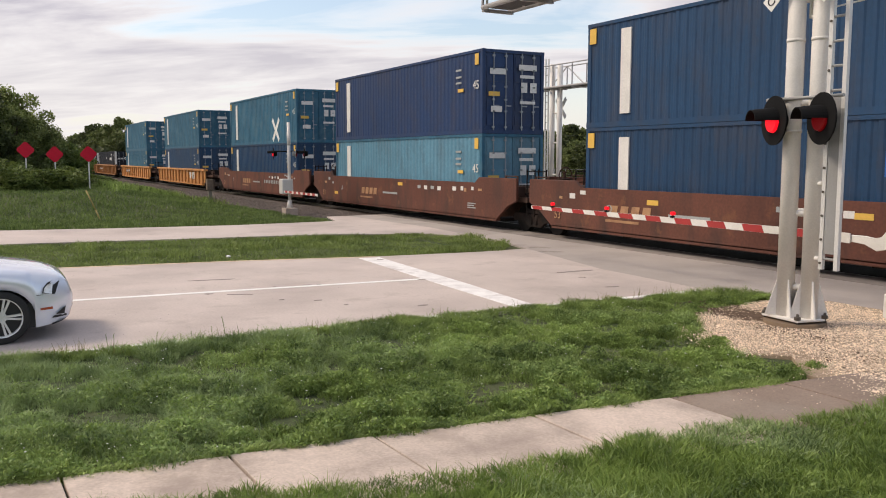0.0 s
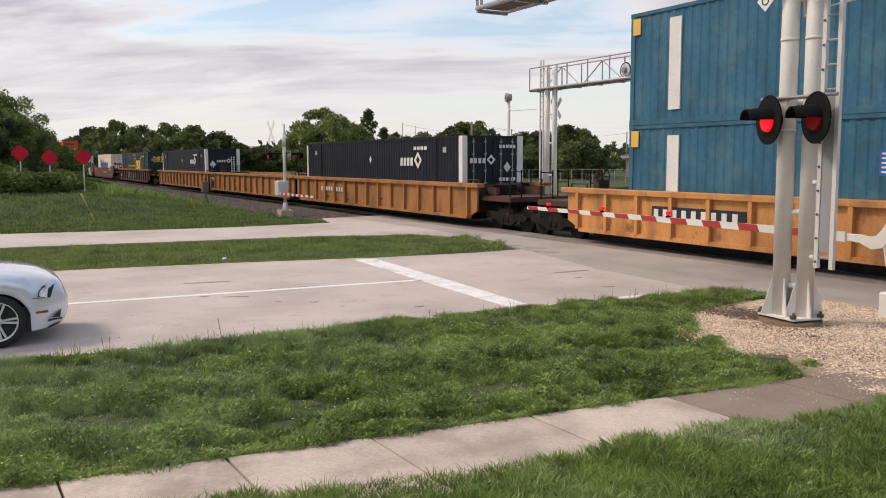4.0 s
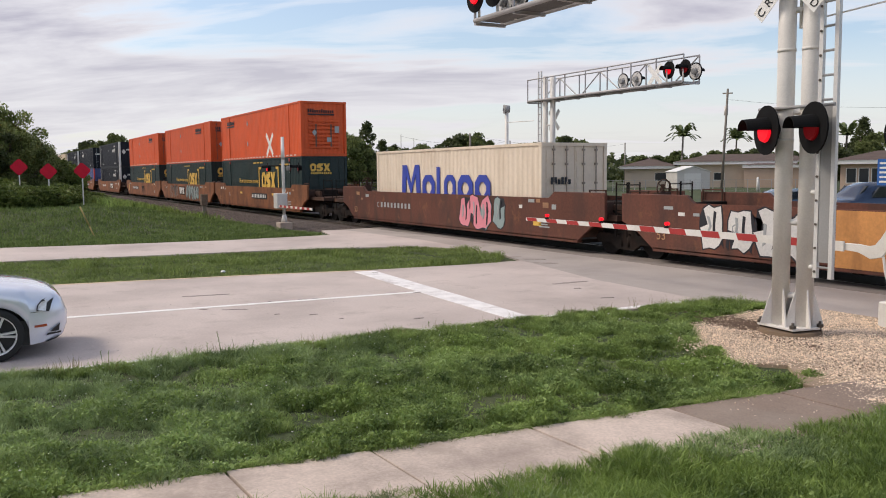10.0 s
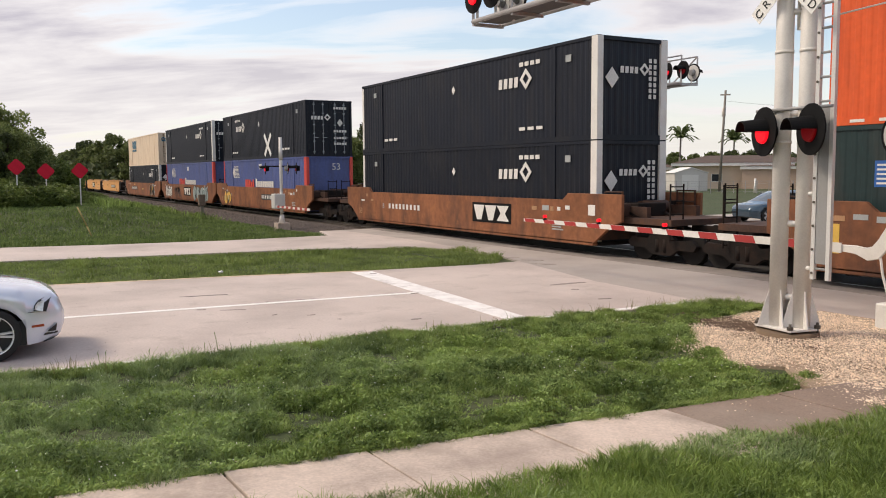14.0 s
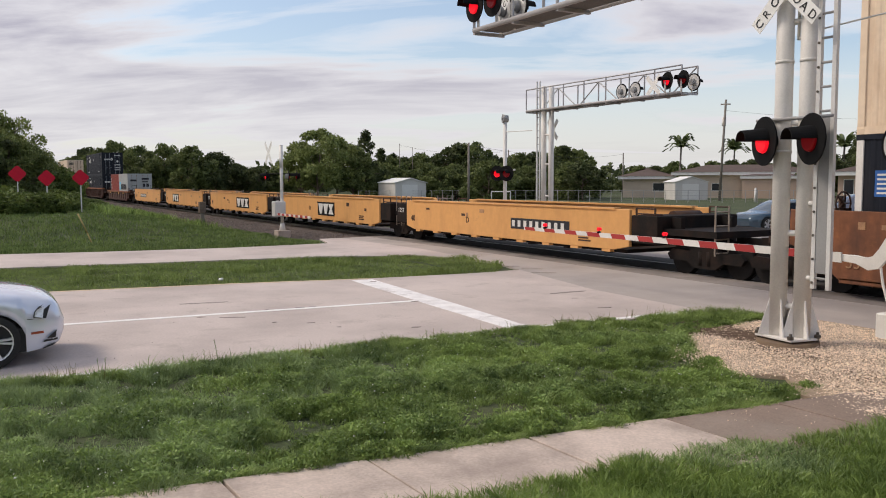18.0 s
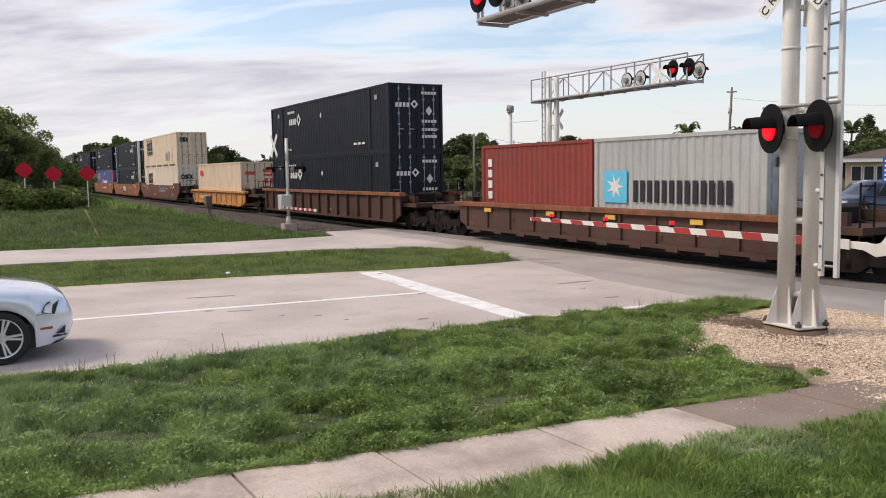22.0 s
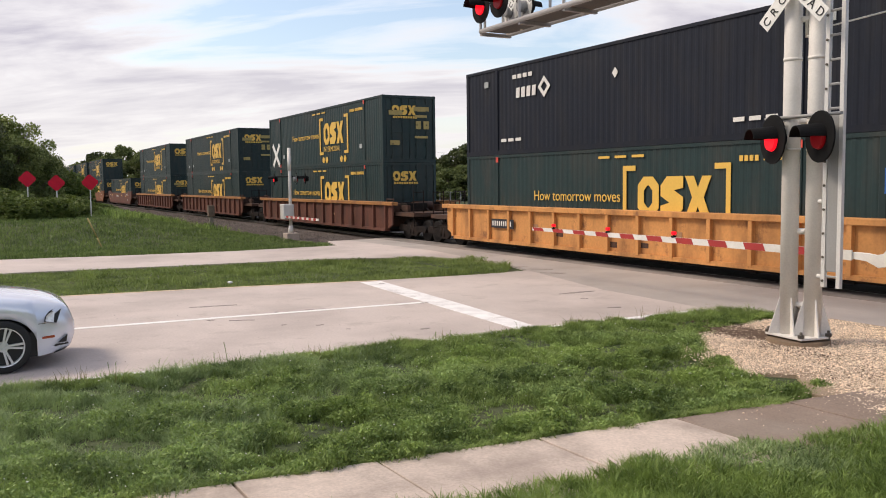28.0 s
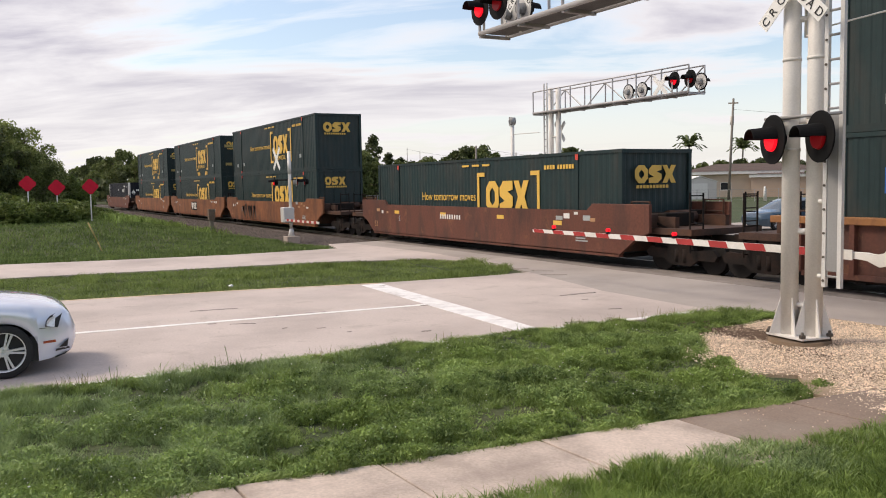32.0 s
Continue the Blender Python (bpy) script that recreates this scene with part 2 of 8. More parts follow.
surface("bright_yellow_car", (0.69, 0.355, 0.125), 0.5, vary=0.07, scale=0.6, fine=6, bump=0.02, dirt=(0.36, 0.17, 0.06), dirt_amount=0.28, streak=True, spec=0.35, rust=((0.30, 0.14, 0.07), 0.6, 0.64))
surface("truck_steel", (0.014, 0.0115, 0.0105), 0.8, spec=0.15, vary=0.3, scale=3, fine=30, bump=0.2, dirt=RUST, dirt_amount=0.12)
surface("wheel_steel", (0.014, 0.012, 0.011), 0.7, spec=0.2, metal=0.0, vary=0.25, scale=4, fine=30, bump=0.1)
surface("rail_steel", (0.30, 0.27, 0.25), 0.35, metal=0.8, vary=0.2, scale=2, fine=40, bump=0.05)
surface("tie_wood", (0.085, 0.065, 0.05), 0.85, vary=0.3, scale=3, fine=40, bump=0.4, rand=0.2)
surface("galv", (0.73, 0.70, 0.66), 0.5, metal=0.0, vary=0.09, scale=1.2, fine=40, bump=0.05, dirt=(0.30, 0.27, 0.22), dirt_amount=0.35)
surface("galv_bright", (0.66, 0.645, 0.62), 0.42, metal=0.2, vary=0.1, scale=2, fine=40, bump=0.04)
# darker than the pole steel: the truss's backlit shade is in this grey
surface("shaded_grey", (0.40, 0.385, 0.385), 0.5, metal=0.2, vary=0.14, scale=2, fine=40, bump=0.04)
# shade on the walkway's underside is painted into its dark grey
surface("grating_shaded", (0.115, 0.11, 0.11), 0.6, metal=0.3, vary=0.2, scale=2, fine=60, bump=0.3)
surface("rust_rod", (0.17, 0.085, 0.055), 0.7, vary=0.3, scale=3, fine=30, bump=0.15)
surface("guard_steel", (0.30, 0.24, 0.19), 0.6, vary=0.2, scale=3, fine=30, bump=0.1)
surface("bolt_steel", (0.10, 0.085, 0.07), 0.6, metal=0.4, vary=0.2, bump=0.1)
surface("lamp_black", (0.007, 0.007, 0.0075), 0.75, spec=0.15, vary=0.2, scale=4, fine=40, bump=0.04)
# a faint added glow keeps the lens that is off a dim red
surface("lens_red", (0.15, 0.006, 0.009), 0.3, spec=0.25, vary=0.1, bump=0, glow=((1.0, 0.01, 0.02), 0.05))
surface("lens_red_lit", (0.40, 0.008, 0.012), 0.4, spec=0.2, vary=0.05, bump=0, glow=((1.0, 0.008, 0.022), 0.8))
surface("gate_white", (0.72, 0.70, 0.66), 0.5, vary=0.08, scale=3, fine=40, bump=0.03, dirt=(0.4, 0.36, 0.3), dirt_amount=0.3)
surface("gate_red", (0.37, 0.030, 0.028), 0.45, vary=0.1, scale=3, fine=40, bump=0.03)
surface("sign_red", (0.58, 0.010, 0.035), 0.5, spec=0.2, vary=0.1, scale=3, fine=30, bump=0.02)
surface("sign_white", (0.80, 0.79, 0.76), 0.45, vary=0.05, scale=3, fine=30, bump=0.02)
surface("sign_blue", (0.02, 0.12, 0.42), 0.45, vary=0.05, scale=3, fine=30, bump=0.02)
surface("letter_black", (0.02, 0.02, 0.02), 0.5, bump=0)
surface("concrete", (0.53, 0.435, 0.37), 0.9, vary=0.22, scale=1.6, fine=38, bump=0.35, dirt=(0.23, 0.18, 0.15), dirt_amount=0.8, rand=0.08, rust=((0.36, 0.29, 0.24), 0.7, 0.54))
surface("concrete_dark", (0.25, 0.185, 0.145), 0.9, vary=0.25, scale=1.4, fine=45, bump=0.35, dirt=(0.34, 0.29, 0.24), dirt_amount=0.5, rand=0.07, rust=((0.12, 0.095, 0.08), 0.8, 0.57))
surface("road_slab", (0.535, 0.455, 0.415), 0.88, vary=0.14, scale=0.5, fine=26, bump=0.25, dirt=(0.33, 0.275, 0.25), dirt_amount=0.75, rust=((0.38, 0.32, 0.285), 0.6, 0.55))
surface("road_asphalt", (0.40, 0.35, 0.318), 0.88, vary=0.12, scale=0.5, fine=80, bump=0.35, dirt=(0.20, 0.18, 0.165), dirt_amount=0.6)
# dark panels, their colour deepened further with the shade under the train
surface("track_asphalt_shaded", (0.055, 0.047, 0.042), 0.9, vary=0.22, scale=1.0, fine=60, bump=0.4)
surface("panel_asphalt", (0.27, 0.232, 0.208), 0.9, vary=0.25, scale=0.8, fine=60, bump=0.4, dirt=(0.09, 0.076, 0.068), dirt_amount=0.8)
surface("crack_fill", (0.29, 0.25, 0.225), 0.9, vary=0.3, scale=6, fine=60, bump=0.2)
surface("road_paint", (0.84, 0.81, 0.79), 0.7, vary=0.10, scale=3, fine=60, bump=0.2, dirt=(0.56, 0.52, 0.51), dirt_amount=0.8, rust=((0.50, 0.45, 0.43), 0.85, 0.53))
surface("lane_paint", (0.86, 0.84, 0.81), 0.7, vary=0.06, scale=3, fine=60, bump=0.15, dirt=(0.55, 0.50, 0.46), dirt_amount=0.35)
surface("yellow_line", (0.66, 0.50, 0.33), 0.7, vary=0.12, scale=3, fine=60, bump=0.2, dirt=(0.45, 0.38, 0.3), dirt_amount=0.8)
surface("gravel_bed", (0.42, 0.31, 0.22), 0.95, vary=0.3, scale=3, fine=90, bump=0.8, bump_size=0.03)
surface("pebble", (0.86, 0.69, 0.53), 0.9, vary=0.12, scale=8, fine=60, bump=0.2, island=0.32)
surface("ballast_bed", (0.095, 0.076, 0.066), 0.95, vary=0.3, scale=2, fine=25, bump=0.8, bump_size=0.05, dirt=(0.11, 0.09, 0.075), dirt_amount=0.6)
surface("ballast_stone", (0.135, 0.108, 0.095), 0.9, vary=0.15, scale=5, fine=40, bump=0.2, island=0.4)
surface("soil_grass", (0.050, 0.068, 0.022), 0.95, vary=0.35, scale=0.5, fine=14, bump=0.7, bump_size=0.04, dirt=(0.10, 0.085, 0.04), dirt_amount=0.45)
surface("joint_dirt", (0.045, 0.035, 0.028), 0.95, vary=0.3, scale=4, fine=40, bump=0.3)
surface("soil_bare", (0.13, 0.085, 0.058), 0.95, vary=0.3, scale=4, fine=40, bump=0.5)
surface("bark", (0.16, 0.12, 0.09), 0.9, vary=0.3, scale=5, fine=30, bump=0.5)
surface("weathered_pole", (0.21, 0.185, 0.16), 0.85, vary=0.2, scale=2, fine=30, bump=0.3)
surface("dull_yellow", (0.36, 0.28, 0.10), 0.7, vary=0.2, scale=4, fine=30, bump=0.1)
surface("wire", (0.05, 0.05, 0.055), 0.6, bump=0)


def foliage(name, dark, light, rough=0.6, trans=0.25):
    m = bpy.data.materials.new(name)
    m.use_nodes = True
    n, l = m.node_tree.nodes, m.node_tree.links
    b = n["Principled BSDF"]
    b.inputs["Roughness"].default_value, b.inputs["Specular IOR Level"].default_value = rough, 0.3
    g = n.new("ShaderNodeNewGeometry")
    tc = n.new("ShaderNodeTexCoord")
    big = n.new("ShaderNodeTexNoise")
    big.inputs["Scale"].default_value, big.inputs["Detail"].default_value = 0.9, 4
    l.new(tc.outputs["Object"], big.inputs["Vector"])
    clump = n.new("ShaderNodeTexNoise")
    clump.inputs["Scale"].default_value, clump.inputs["Detail"].default_value = 3.8, 3
    l.new(tc.outputs["Object"], clump.inputs["Vector"])
    both = n.new("ShaderNodeMix")
    both.inputs[0].default_value = 0.45
    l.new(big.outputs["Fac"], both.inputs[2])
    l.new(clump.outputs["Fac"], both.inputs[3])
    add = n.new("ShaderNodeMath")
    add.operation = "MULTIPLY_ADD"
    add.inputs[1].default_value = 0.50
    l.new(g.outputs["Random Per Island"], add.inputs[0])
    sub = n.new("ShaderNodeMapRange")
    sub.inputs["From Min"].default_value, sub.inputs["From Max"].default_value = 0.40, 0.60
    sub.inputs["To Min"].default_value, sub.inputs["To Max"].default_value = -0.05, 0.7
    l.new(both.outputs[0], sub.inputs["Value"])
    l.new(sub.outputs[0], add.inputs[2])
    mx = n.new("ShaderNodeMix")
    mx.data_type = "RGBA"
    l.new(add.outputs[0], mx.inputs[0])
    mx.inputs[6].default_value, mx.inputs[7].default_value = (*dark, 1), (*light, 1)
    l.new(mx.outputs[2], b.inputs["Base Color"])
    tr = n.new("ShaderNodeBsdfTranslucent")
    l.new(mx.outputs[2], tr.inputs["Color"])
    ms = n.new("ShaderNodeMixShader")
    ms.inputs[0].default_value = trans
    l.new(b.outputs[0], ms.inputs[1])
    l.new(tr.outputs[0], ms.inputs[2])
    l.new(ms.outputs[0], n["Material Output"].inputs["Surface"])
    MATS[name] = m
    return m


foliage("grass_blade", (0.066, 0.110, 0.024), (0.35, 0.455, 0.135), 0.55, 0.3)
foliage("lawn_blade", (0.066, 0.116, 0.020), (0.265, 0.365, 0.085), 0.5, 0.3)
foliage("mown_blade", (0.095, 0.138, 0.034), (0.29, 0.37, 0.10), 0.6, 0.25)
foliage("field_blade", (0.060, 0.098, 0.024), (0.21, 0.285, 0.080), 0.6, 0.25)
foliage("herb_leaf", (0.045, 0.080, 0.020), (0.33, 0.445, 0.145), 0.55, 0.25)
foliage("lush_blade", (0.060, 0.106, 0.020), (0.345, 0.46, 0.125), 0.5, 0.3)
foliage("grey_blade", (0.110, 0.165, 0.060), (0.37, 0.47, 0.205), 0.65, 0.25)
foliage("dry_blade", (0.16, 0.15, 0.05), (0.30, 0.27, 0.12), 0.7, 0.2)
foliage("leaf", (0.055, 0.077, 0.025), (0.205, 0.24, 0.08))
foliage("leaf_light", (0.10, 0.135, 0.038), (0.32, 0.36, 0.12))
foliage("leaf_dark", (0.030, 0.043, 0.017), (0.115, 0.138, 0.048))
foliage("shrub_leaf", (0.045, 0.075, 0.016), (0.21, 0.265, 0.065))
foliage("palm_leaf", (0.05, 0.08, 0.028), (0.17, 0.21, 0.08))


# ------------------------------------------------------------ mesh helpers
def box(bm, x0, x1, y0, y1, z0, z1):
    v = [bm.verts.new((x, y, z)) for x in (x0, x1) for y in (y0, y1) for z in (z0, z1)]
    for a in ((0, 1, 3, 2), (4, 6, 7, 5), (0, 4, 5, 1), (2, 3, 7, 6), (0, 2, 6, 4), (1, 5, 7, 3)):
        bm.faces.new([v[i] for i in a])


def tube(bm, p, q, r, n=8, r2=None):
    p, q = Vector(p), Vector(q)
    ax = (q - p).normalized()
    s = ax.orthogonal().normalized()
    u = ax.cross(s)
    r2 = r if r2 is None else r2
    lo = [bm.verts.new(p + (s * math.cos(2 * math.pi * i / n) + u * math.sin(2 * math.pi * i / n)) * r) for i in range(n)]
    hi = [bm.verts.new(q + (s * math.cos(2 * math.pi * i / n) + u * math.sin(2 * math.pi * i / n)) * r2) for i in range(n)]
    for i in range(n):
        f = bm.faces.new((lo[i], lo[(i + 1) % n], hi[(i + 1) % n], hi[i]))
        f.smooth = n > 6
    bm.faces.new(lo[::-1])
    bm.faces.new(hi)


def prism(bm, pts, y0, y1, plane="xz"):
    """Extrude a polygon: 'xz' along y, 'xy' along z, 'yz' along x."""
    def at(a, b, c):
        return {"xz": (a, c, b), "xy": (a, b, c), "yz": (c, a, b)}[plane]
    lo = [bm.verts.new(at(a, b, y0)) for a, b in pts]
    hi = [bm.verts.new(at(a, b, y1)) for a, b in pts]
    n = len(pts)
    for i in range(n):
        bm.faces.new((lo[i], lo[(i + 1) % n], hi[(i + 1) % n], hi[i]))
    bm.faces.new(lo[::-1])
    bm.faces.new(hi)


def done(bm, name, material, bevel=0.0):
    if bevel:
        bmesh.ops.bevel(bm, geom=bm.edges[:], offset=bevel, segments=1, affect="EDGES", clamp_overlap=True)
    bmesh.ops.recalc_face_normals(bm, faces=bm.faces[:])
    me = bpy.data.meshes.new(name)
    bm.to_mesh(me)
    bm.free()
    me.materials.append(MATS[material])
    return me


def part(name, bm, material, parent, label="", m=None, bevel=0.0):
    """Link a bmesh, or a mesh, as one object under a thing or a part."""
    me = done(bm, name, material, bevel) if isinstance(bm, bmesh.types.BMesh) else bm
    ob = new(name, me)
    ob.parent = parent
    if m is not None:
        ob.matrix_basis = m
    if label:
        tagged(ob, label)
    return ob


def thing(name, m, label, category, group="", kind=""):
    ob = new(name)
    ob.matrix_basis = m
    return tagged(ob, label, category, group, kind)


def single(name, bm, material, label, category, m=None, kind="", group="", bevel=0.0):
    ob = new(name, done(bm, name, material, bevel) if isinstance(bm, bmesh.types.BMesh) else bm)
    if m is not None:
        ob.matrix_basis = m
    return tagged(ob, label, category, group, kind)


def sheet(name, verts, faces, material, smooth=False):
    """A mesh from numpy arrays of vertices and equal-sized faces."""
    me = bpy.data.meshes.new(name)
    verts, faces = np.asarray(verts, np.float32), np.asarray(faces, np.int32)
    k = faces.shape[1]
    me.vertices.add(len(verts))
    me.vertices.foreach_set("co", verts.ravel())
    me.loops.add(faces.size)
    me.loops.foreach_set("vertex_index", faces.ravel())
    me.polygons.add(len(faces))
    me.polygons.foreach_set("loop_start", np.arange(len(faces), dtype=np.int32) * k)
    if smooth:
        me.polygons.foreach_set("use_smooth", np.ones(len(faces), bool))
    me.update(calc_edges=True)
    me.materials.append(MATS[material])
    return me

# ------------------------------------------------------------ ground, roads, track bed
TRACK_Y = 16.8


def smooth01(a):
    a = np.clip(a, 0, 1)
    return a * a * (3 - 2 * a)


def ground_z(x, y):
    """Height of the ground: flat, with a low grassy rise beyond the far road."""
    x, y = np.asarray(x, float), np.asarray(y, float)
    rise = 0.85 * smooth01((-35.0 - x) / 12.0) * smooth01((11.5 - y) / 6.0) * smooth01((120 + x) / 40)
    ditch = -0.12 * np.exp(-((y - 11.8) / 1.2) ** 2) * smooth01((-40 - x) / 6)
    bed = -0.42 * smooth01((-33.4 - x) / 1.5) * smooth01((5.2 - np.abs(y - 16.8)) / 1.2)
    return -0.045 + rise + ditch + bed


gx = np.unique(np.concatenate([np.linspace(-2500, -140, 24), np.linspace(-140, -30, 111), np.linspace(-30, 12, 43), np.linspace(12, 2500, 24)]))
gy = np.unique(np.concatenate([np.linspace(-2500, -40, 20), np.linspace(-40, 40, 81), np.linspace(40, 160, 25), np.linspace(160, 2500, 20)]))
GX, GY = np.meshgrid(gx, gy, indexing="ij")
gv = np.stack([GX, GY, ground_z(GX, GY) + 0.012 * np.sin(GX * 1.7) * np.cos(GY * 2.3)], -1).reshape(-1, 3)
ni, nj = len(gx), len(gy)
ii, jj = np.meshgrid(np.arange(ni - 1), np.arange(nj - 1), indexing="ij")
gf = np.stack([ii * nj + jj, (ii + 1) * nj + jj, (ii + 1) * nj + jj + 1, ii * nj + jj + 1], -1).reshape(-1, 4)
single("ground", sheet("ground", gv, gf, "soil_grass", True), None, "grassy level ground with a low rise by the railway", "ground", kind="structure")


def slab(name, pts, material, label, z0=-0.3, z1=0.0, category="road"):
    bm = bmesh.new()
    prism(bm, pts, z0, z1, "xy")
    return single(name, bm, material, label, category, kind="structure")


slab("road_1", [(-11.2, -80), (-11.15, 11.7), (-14.6, 11.9), (-18.9, 12.87), (-18.78, 11.4), (-19.05, 8.7), (-19.75, 5.4), (-20.3, 1.7), (-20.7, -2), (-20.7, -80)], "road_slab",
     "pale worn concrete two-lane road before the railway crossing")
slab("road_2", [(-11.15, 11.704), (-10.6, 12.35), (-8.9, 12.6), (4, 12.6), (4, 15.0), (-33.6, 15.0), (-33.3, 13.6), (-26.5, 13.9), (-20.8, 13.35), (-18.9, 12.874), (-14.6, 11.904)], "road_asphalt",
     "grey asphalt crossing apron before the rails")
slab("road_5", [(-33.3, 13.596), (-33.3, 12.7), (-30.75, 12.1), (-30.5, 8.0), (-31.1, 3.7), (-31.9, 0.0), (-34.0, -80), (-27.2, -80), (-26.6, 1), (-25.9, 6), (-25.5, 9.8), (-24.2, 12.4), (-22.6, 13.25), (-20.8, 13.346), (-26.5, 13.896)], "road_slab",
     "pale concrete far carriageway behind the grass median")
slab("road_3", [(-33.6, 18.6), (-11.0, 18.6), (-11.0, 44), (-20, 70), (-32.6, 70)], "road_asphalt", "grey asphalt road on the far side of the tracks")
slab("crossing_panel_1", [(-33.6, 15.004), (4, 15.004), (4, 15.98), (-33.6, 15.98)], "panel_asphalt", "dark asphalt strip along the outer rail", z1=0.006)
slab("crossing_panel_2", [(-33.6, 16.2), (4, 16.2), (4, 17.4), (-33.6, 17.4)], "track_asphalt_shaded", "dark asphalt between the rails, deepened with train shade", z1=0.006)
slab("crossing_panel_3", [(-33.6, 17.64), (4, 17.64), (4, 18.596), (-33.6, 18.596)], "track_asphalt_shaded", "dark asphalt strip along the far rail, deepened with train shade", z1=0.006)

def inside(px, py, poly):
    ok = np.zeros(len(px), bool)
    j = len(poly) - 1
    for i in range(len(poly)):
        (xi, yi), (xj, yj) = poly[i], poly[j]
        hit = ((yi > py) != (yj > py)) & (px < (xj - xi) * (py - yi) / (yj - yi + 1e-12) + xi)
        ok ^= hit
        j = i
    return ok


def stones(name, px, py, pz, size, material, label, category, seed):
    rng = np.random.default_rng(seed)
    base = np.array([(1, 0, 0), (-1, 0, 0), (0, 1, 0), (0, -1, 0), (0, 0, 1), (0, 0, -1)], float)
    tri = np.array([(0, 2, 4), (2, 1, 4), (1, 3, 4), (3, 0, 4), (2, 0, 5), (1, 2, 5), (3, 1, 5), (0, 3, 5)])
    n = len(px)
    s = size * rng.uniform(0.55, 1.3, (n, 1, 1))
    v = base[None] * rng.uniform(0.55, 1.1, (n, 6, 1)) * rng.uniform(0.7, 1.2, (n, 1, 3)) * s
    a = rng.uniform(0, 6.28, n)
    c, d = np.cos(a)[:, None], np.sin(a)[:, None]
    x, y = v[..., 0] * c - v[..., 1] * d, v[..., 0] * d + v[..., 1] * c
    vv = np.stack([x + px[:, None], y + py[:, None], v[..., 2] * 0.7 + pz[:, None]], -1).reshape(-1, 3)
    ff = (tri[None] + 6 * np.arange(n)[:, None, None]).reshape(-1, 3)
    return single(name, sheet(name, vv, ff, material), None, label, category, kind="stuff")


# painted lines
bm = bmesh.new()
prism(bm, [(-18.9, 8.0), (-18.82, 8.52), (-14.2, 8.21), (-11.4, 7.96), (-11.4, 7.55), (-14.3, 7.70)], 0.0, 0.005, "xy")
single("stop_line", bm, "road_paint", "worn white painted stop line across the road", "road marking", kind="structure")
bm = bmesh.new()
prism(bm, [(-16.08, -6), (-15.92, -6), (-14.93, 7.72), (-15.08, 7.74)], 0.0, 0.005, "xy")
single("lane_line", bm, "lane_paint", "white painted lane line", "road marking", kind="structure")
bm = bmesh.new()
prism(bm, [(-20.68, -30), (-20.56, -30), (-20.56, -2), (-20.16, 1.7), (-19.61, 5.4), (-18.95, 8.5), (-19.07, 8.5), (-19.73, 5.4), (-20.28, 1.7), (-20.68, -2)], 0.0, 0.005, "xy")
single("edge_line_1", bm, "yellow_line", "faded yellow edge line beside the grass median", "road marking", kind="structure")
bm = bmesh.new()
prism(bm, [(-11.42, -30), (-11.26, -30), (-11.22, 11.5), (-11.36, 11.5)], 0.0, 0.005, "xy")
single("edge_line_2", bm, "road_paint", "faded white edge line beside the verge", "road marking", kind="structure")
rc = random.Random(4)
# dark scars: both ends of each streak and its half width
for x0, y0, x1, y1, w in ((-16.89, 3.54, -16.76, 4.44, 0.05), (-15.10, 3.45, -15.08, 3.60, 0.05), (-14.86, 3.79, -14.70, 4.20, 0.04), (-13.89, 4.42, -13.90, 4.52, 0.04),
                          (-13.55, 4.92, -13.54, 5.06, 0.025), (-12.26, 6.23, -12.28, 6.42, 0.05), (-12.94, 5.21, -12.91, 5.28, 0.03), (-14.93, 7.58, -14.92, 7.77, 0.05),
                          (-15.34, 5.34, -15.28, 5.51, 0.03), (-15.36, 4.77, -15.38, 4.84, 0.03), (-15.29, 5.61, -15.27, 5.73, 0.03), (-19.81, 13.08, -19.64, 13.38, 0.10), (-19.11, 13.09, -18.70, 13.51, 0.12),
                          (-18.15, 12.75, -17.72, 13.25, 0.14), (-14.50, 10.67, -14.51, 11.61, 0.07), (-12.44, 10.26, -12.38, 10.52, 0.06), (-11.63, 8.65, -11.59, 8.98, 0.07),
                          (-13.73, 10.63, -13.66, 10.76, 0.03), (-18.4, 8.27, -18.38, 8.43, 0.1)):
    lo, hi = [], []
    for i in range(9):
        f = i / 8
        half = w * (0.25 + 0.75 * math.sin(math.pi * f) ** 0.6) * rc.uniform(0.5, 1.15)
        cx, cy = x0 + (x1 - x0) * f + rc.uniform(-0.25, 0.25) * w, y0 + (y1 - y0) * f
        lo.append((cx - half, cy))
        hi.append((cx + half * rc.uniform(0.5, 1.0), cy))
    bm = bmesh.new()
    prism(bm, lo + hi[::-1], 0.0, 0.0065, "xy")
    single("road_scar", bm, "crack_fill", "dark scar in the worn road surface", "road scar", kind="structure")
rs = np.random.default_rng(21)
px, py = rs.uniform(-19.4, -11.5, 120), rs.uniform(-2, 12, 120)
stones("road_debris", px, py, np.full(120, 0.002), 0.009, "crack_fill", "dark specks of grit on the road", "grit", 22)

# sidewalk of separate slabs
walkway = thing("sidewalk", pose(0, 0, 0), "pale concrete sidewalk of square slabs in the grass", "sidewalk", kind="structure")


def walk_edge(y):
    """The far edge of the sidewalk, which runs a little askew to the road."""
    return -6.84 + 0.1 * y


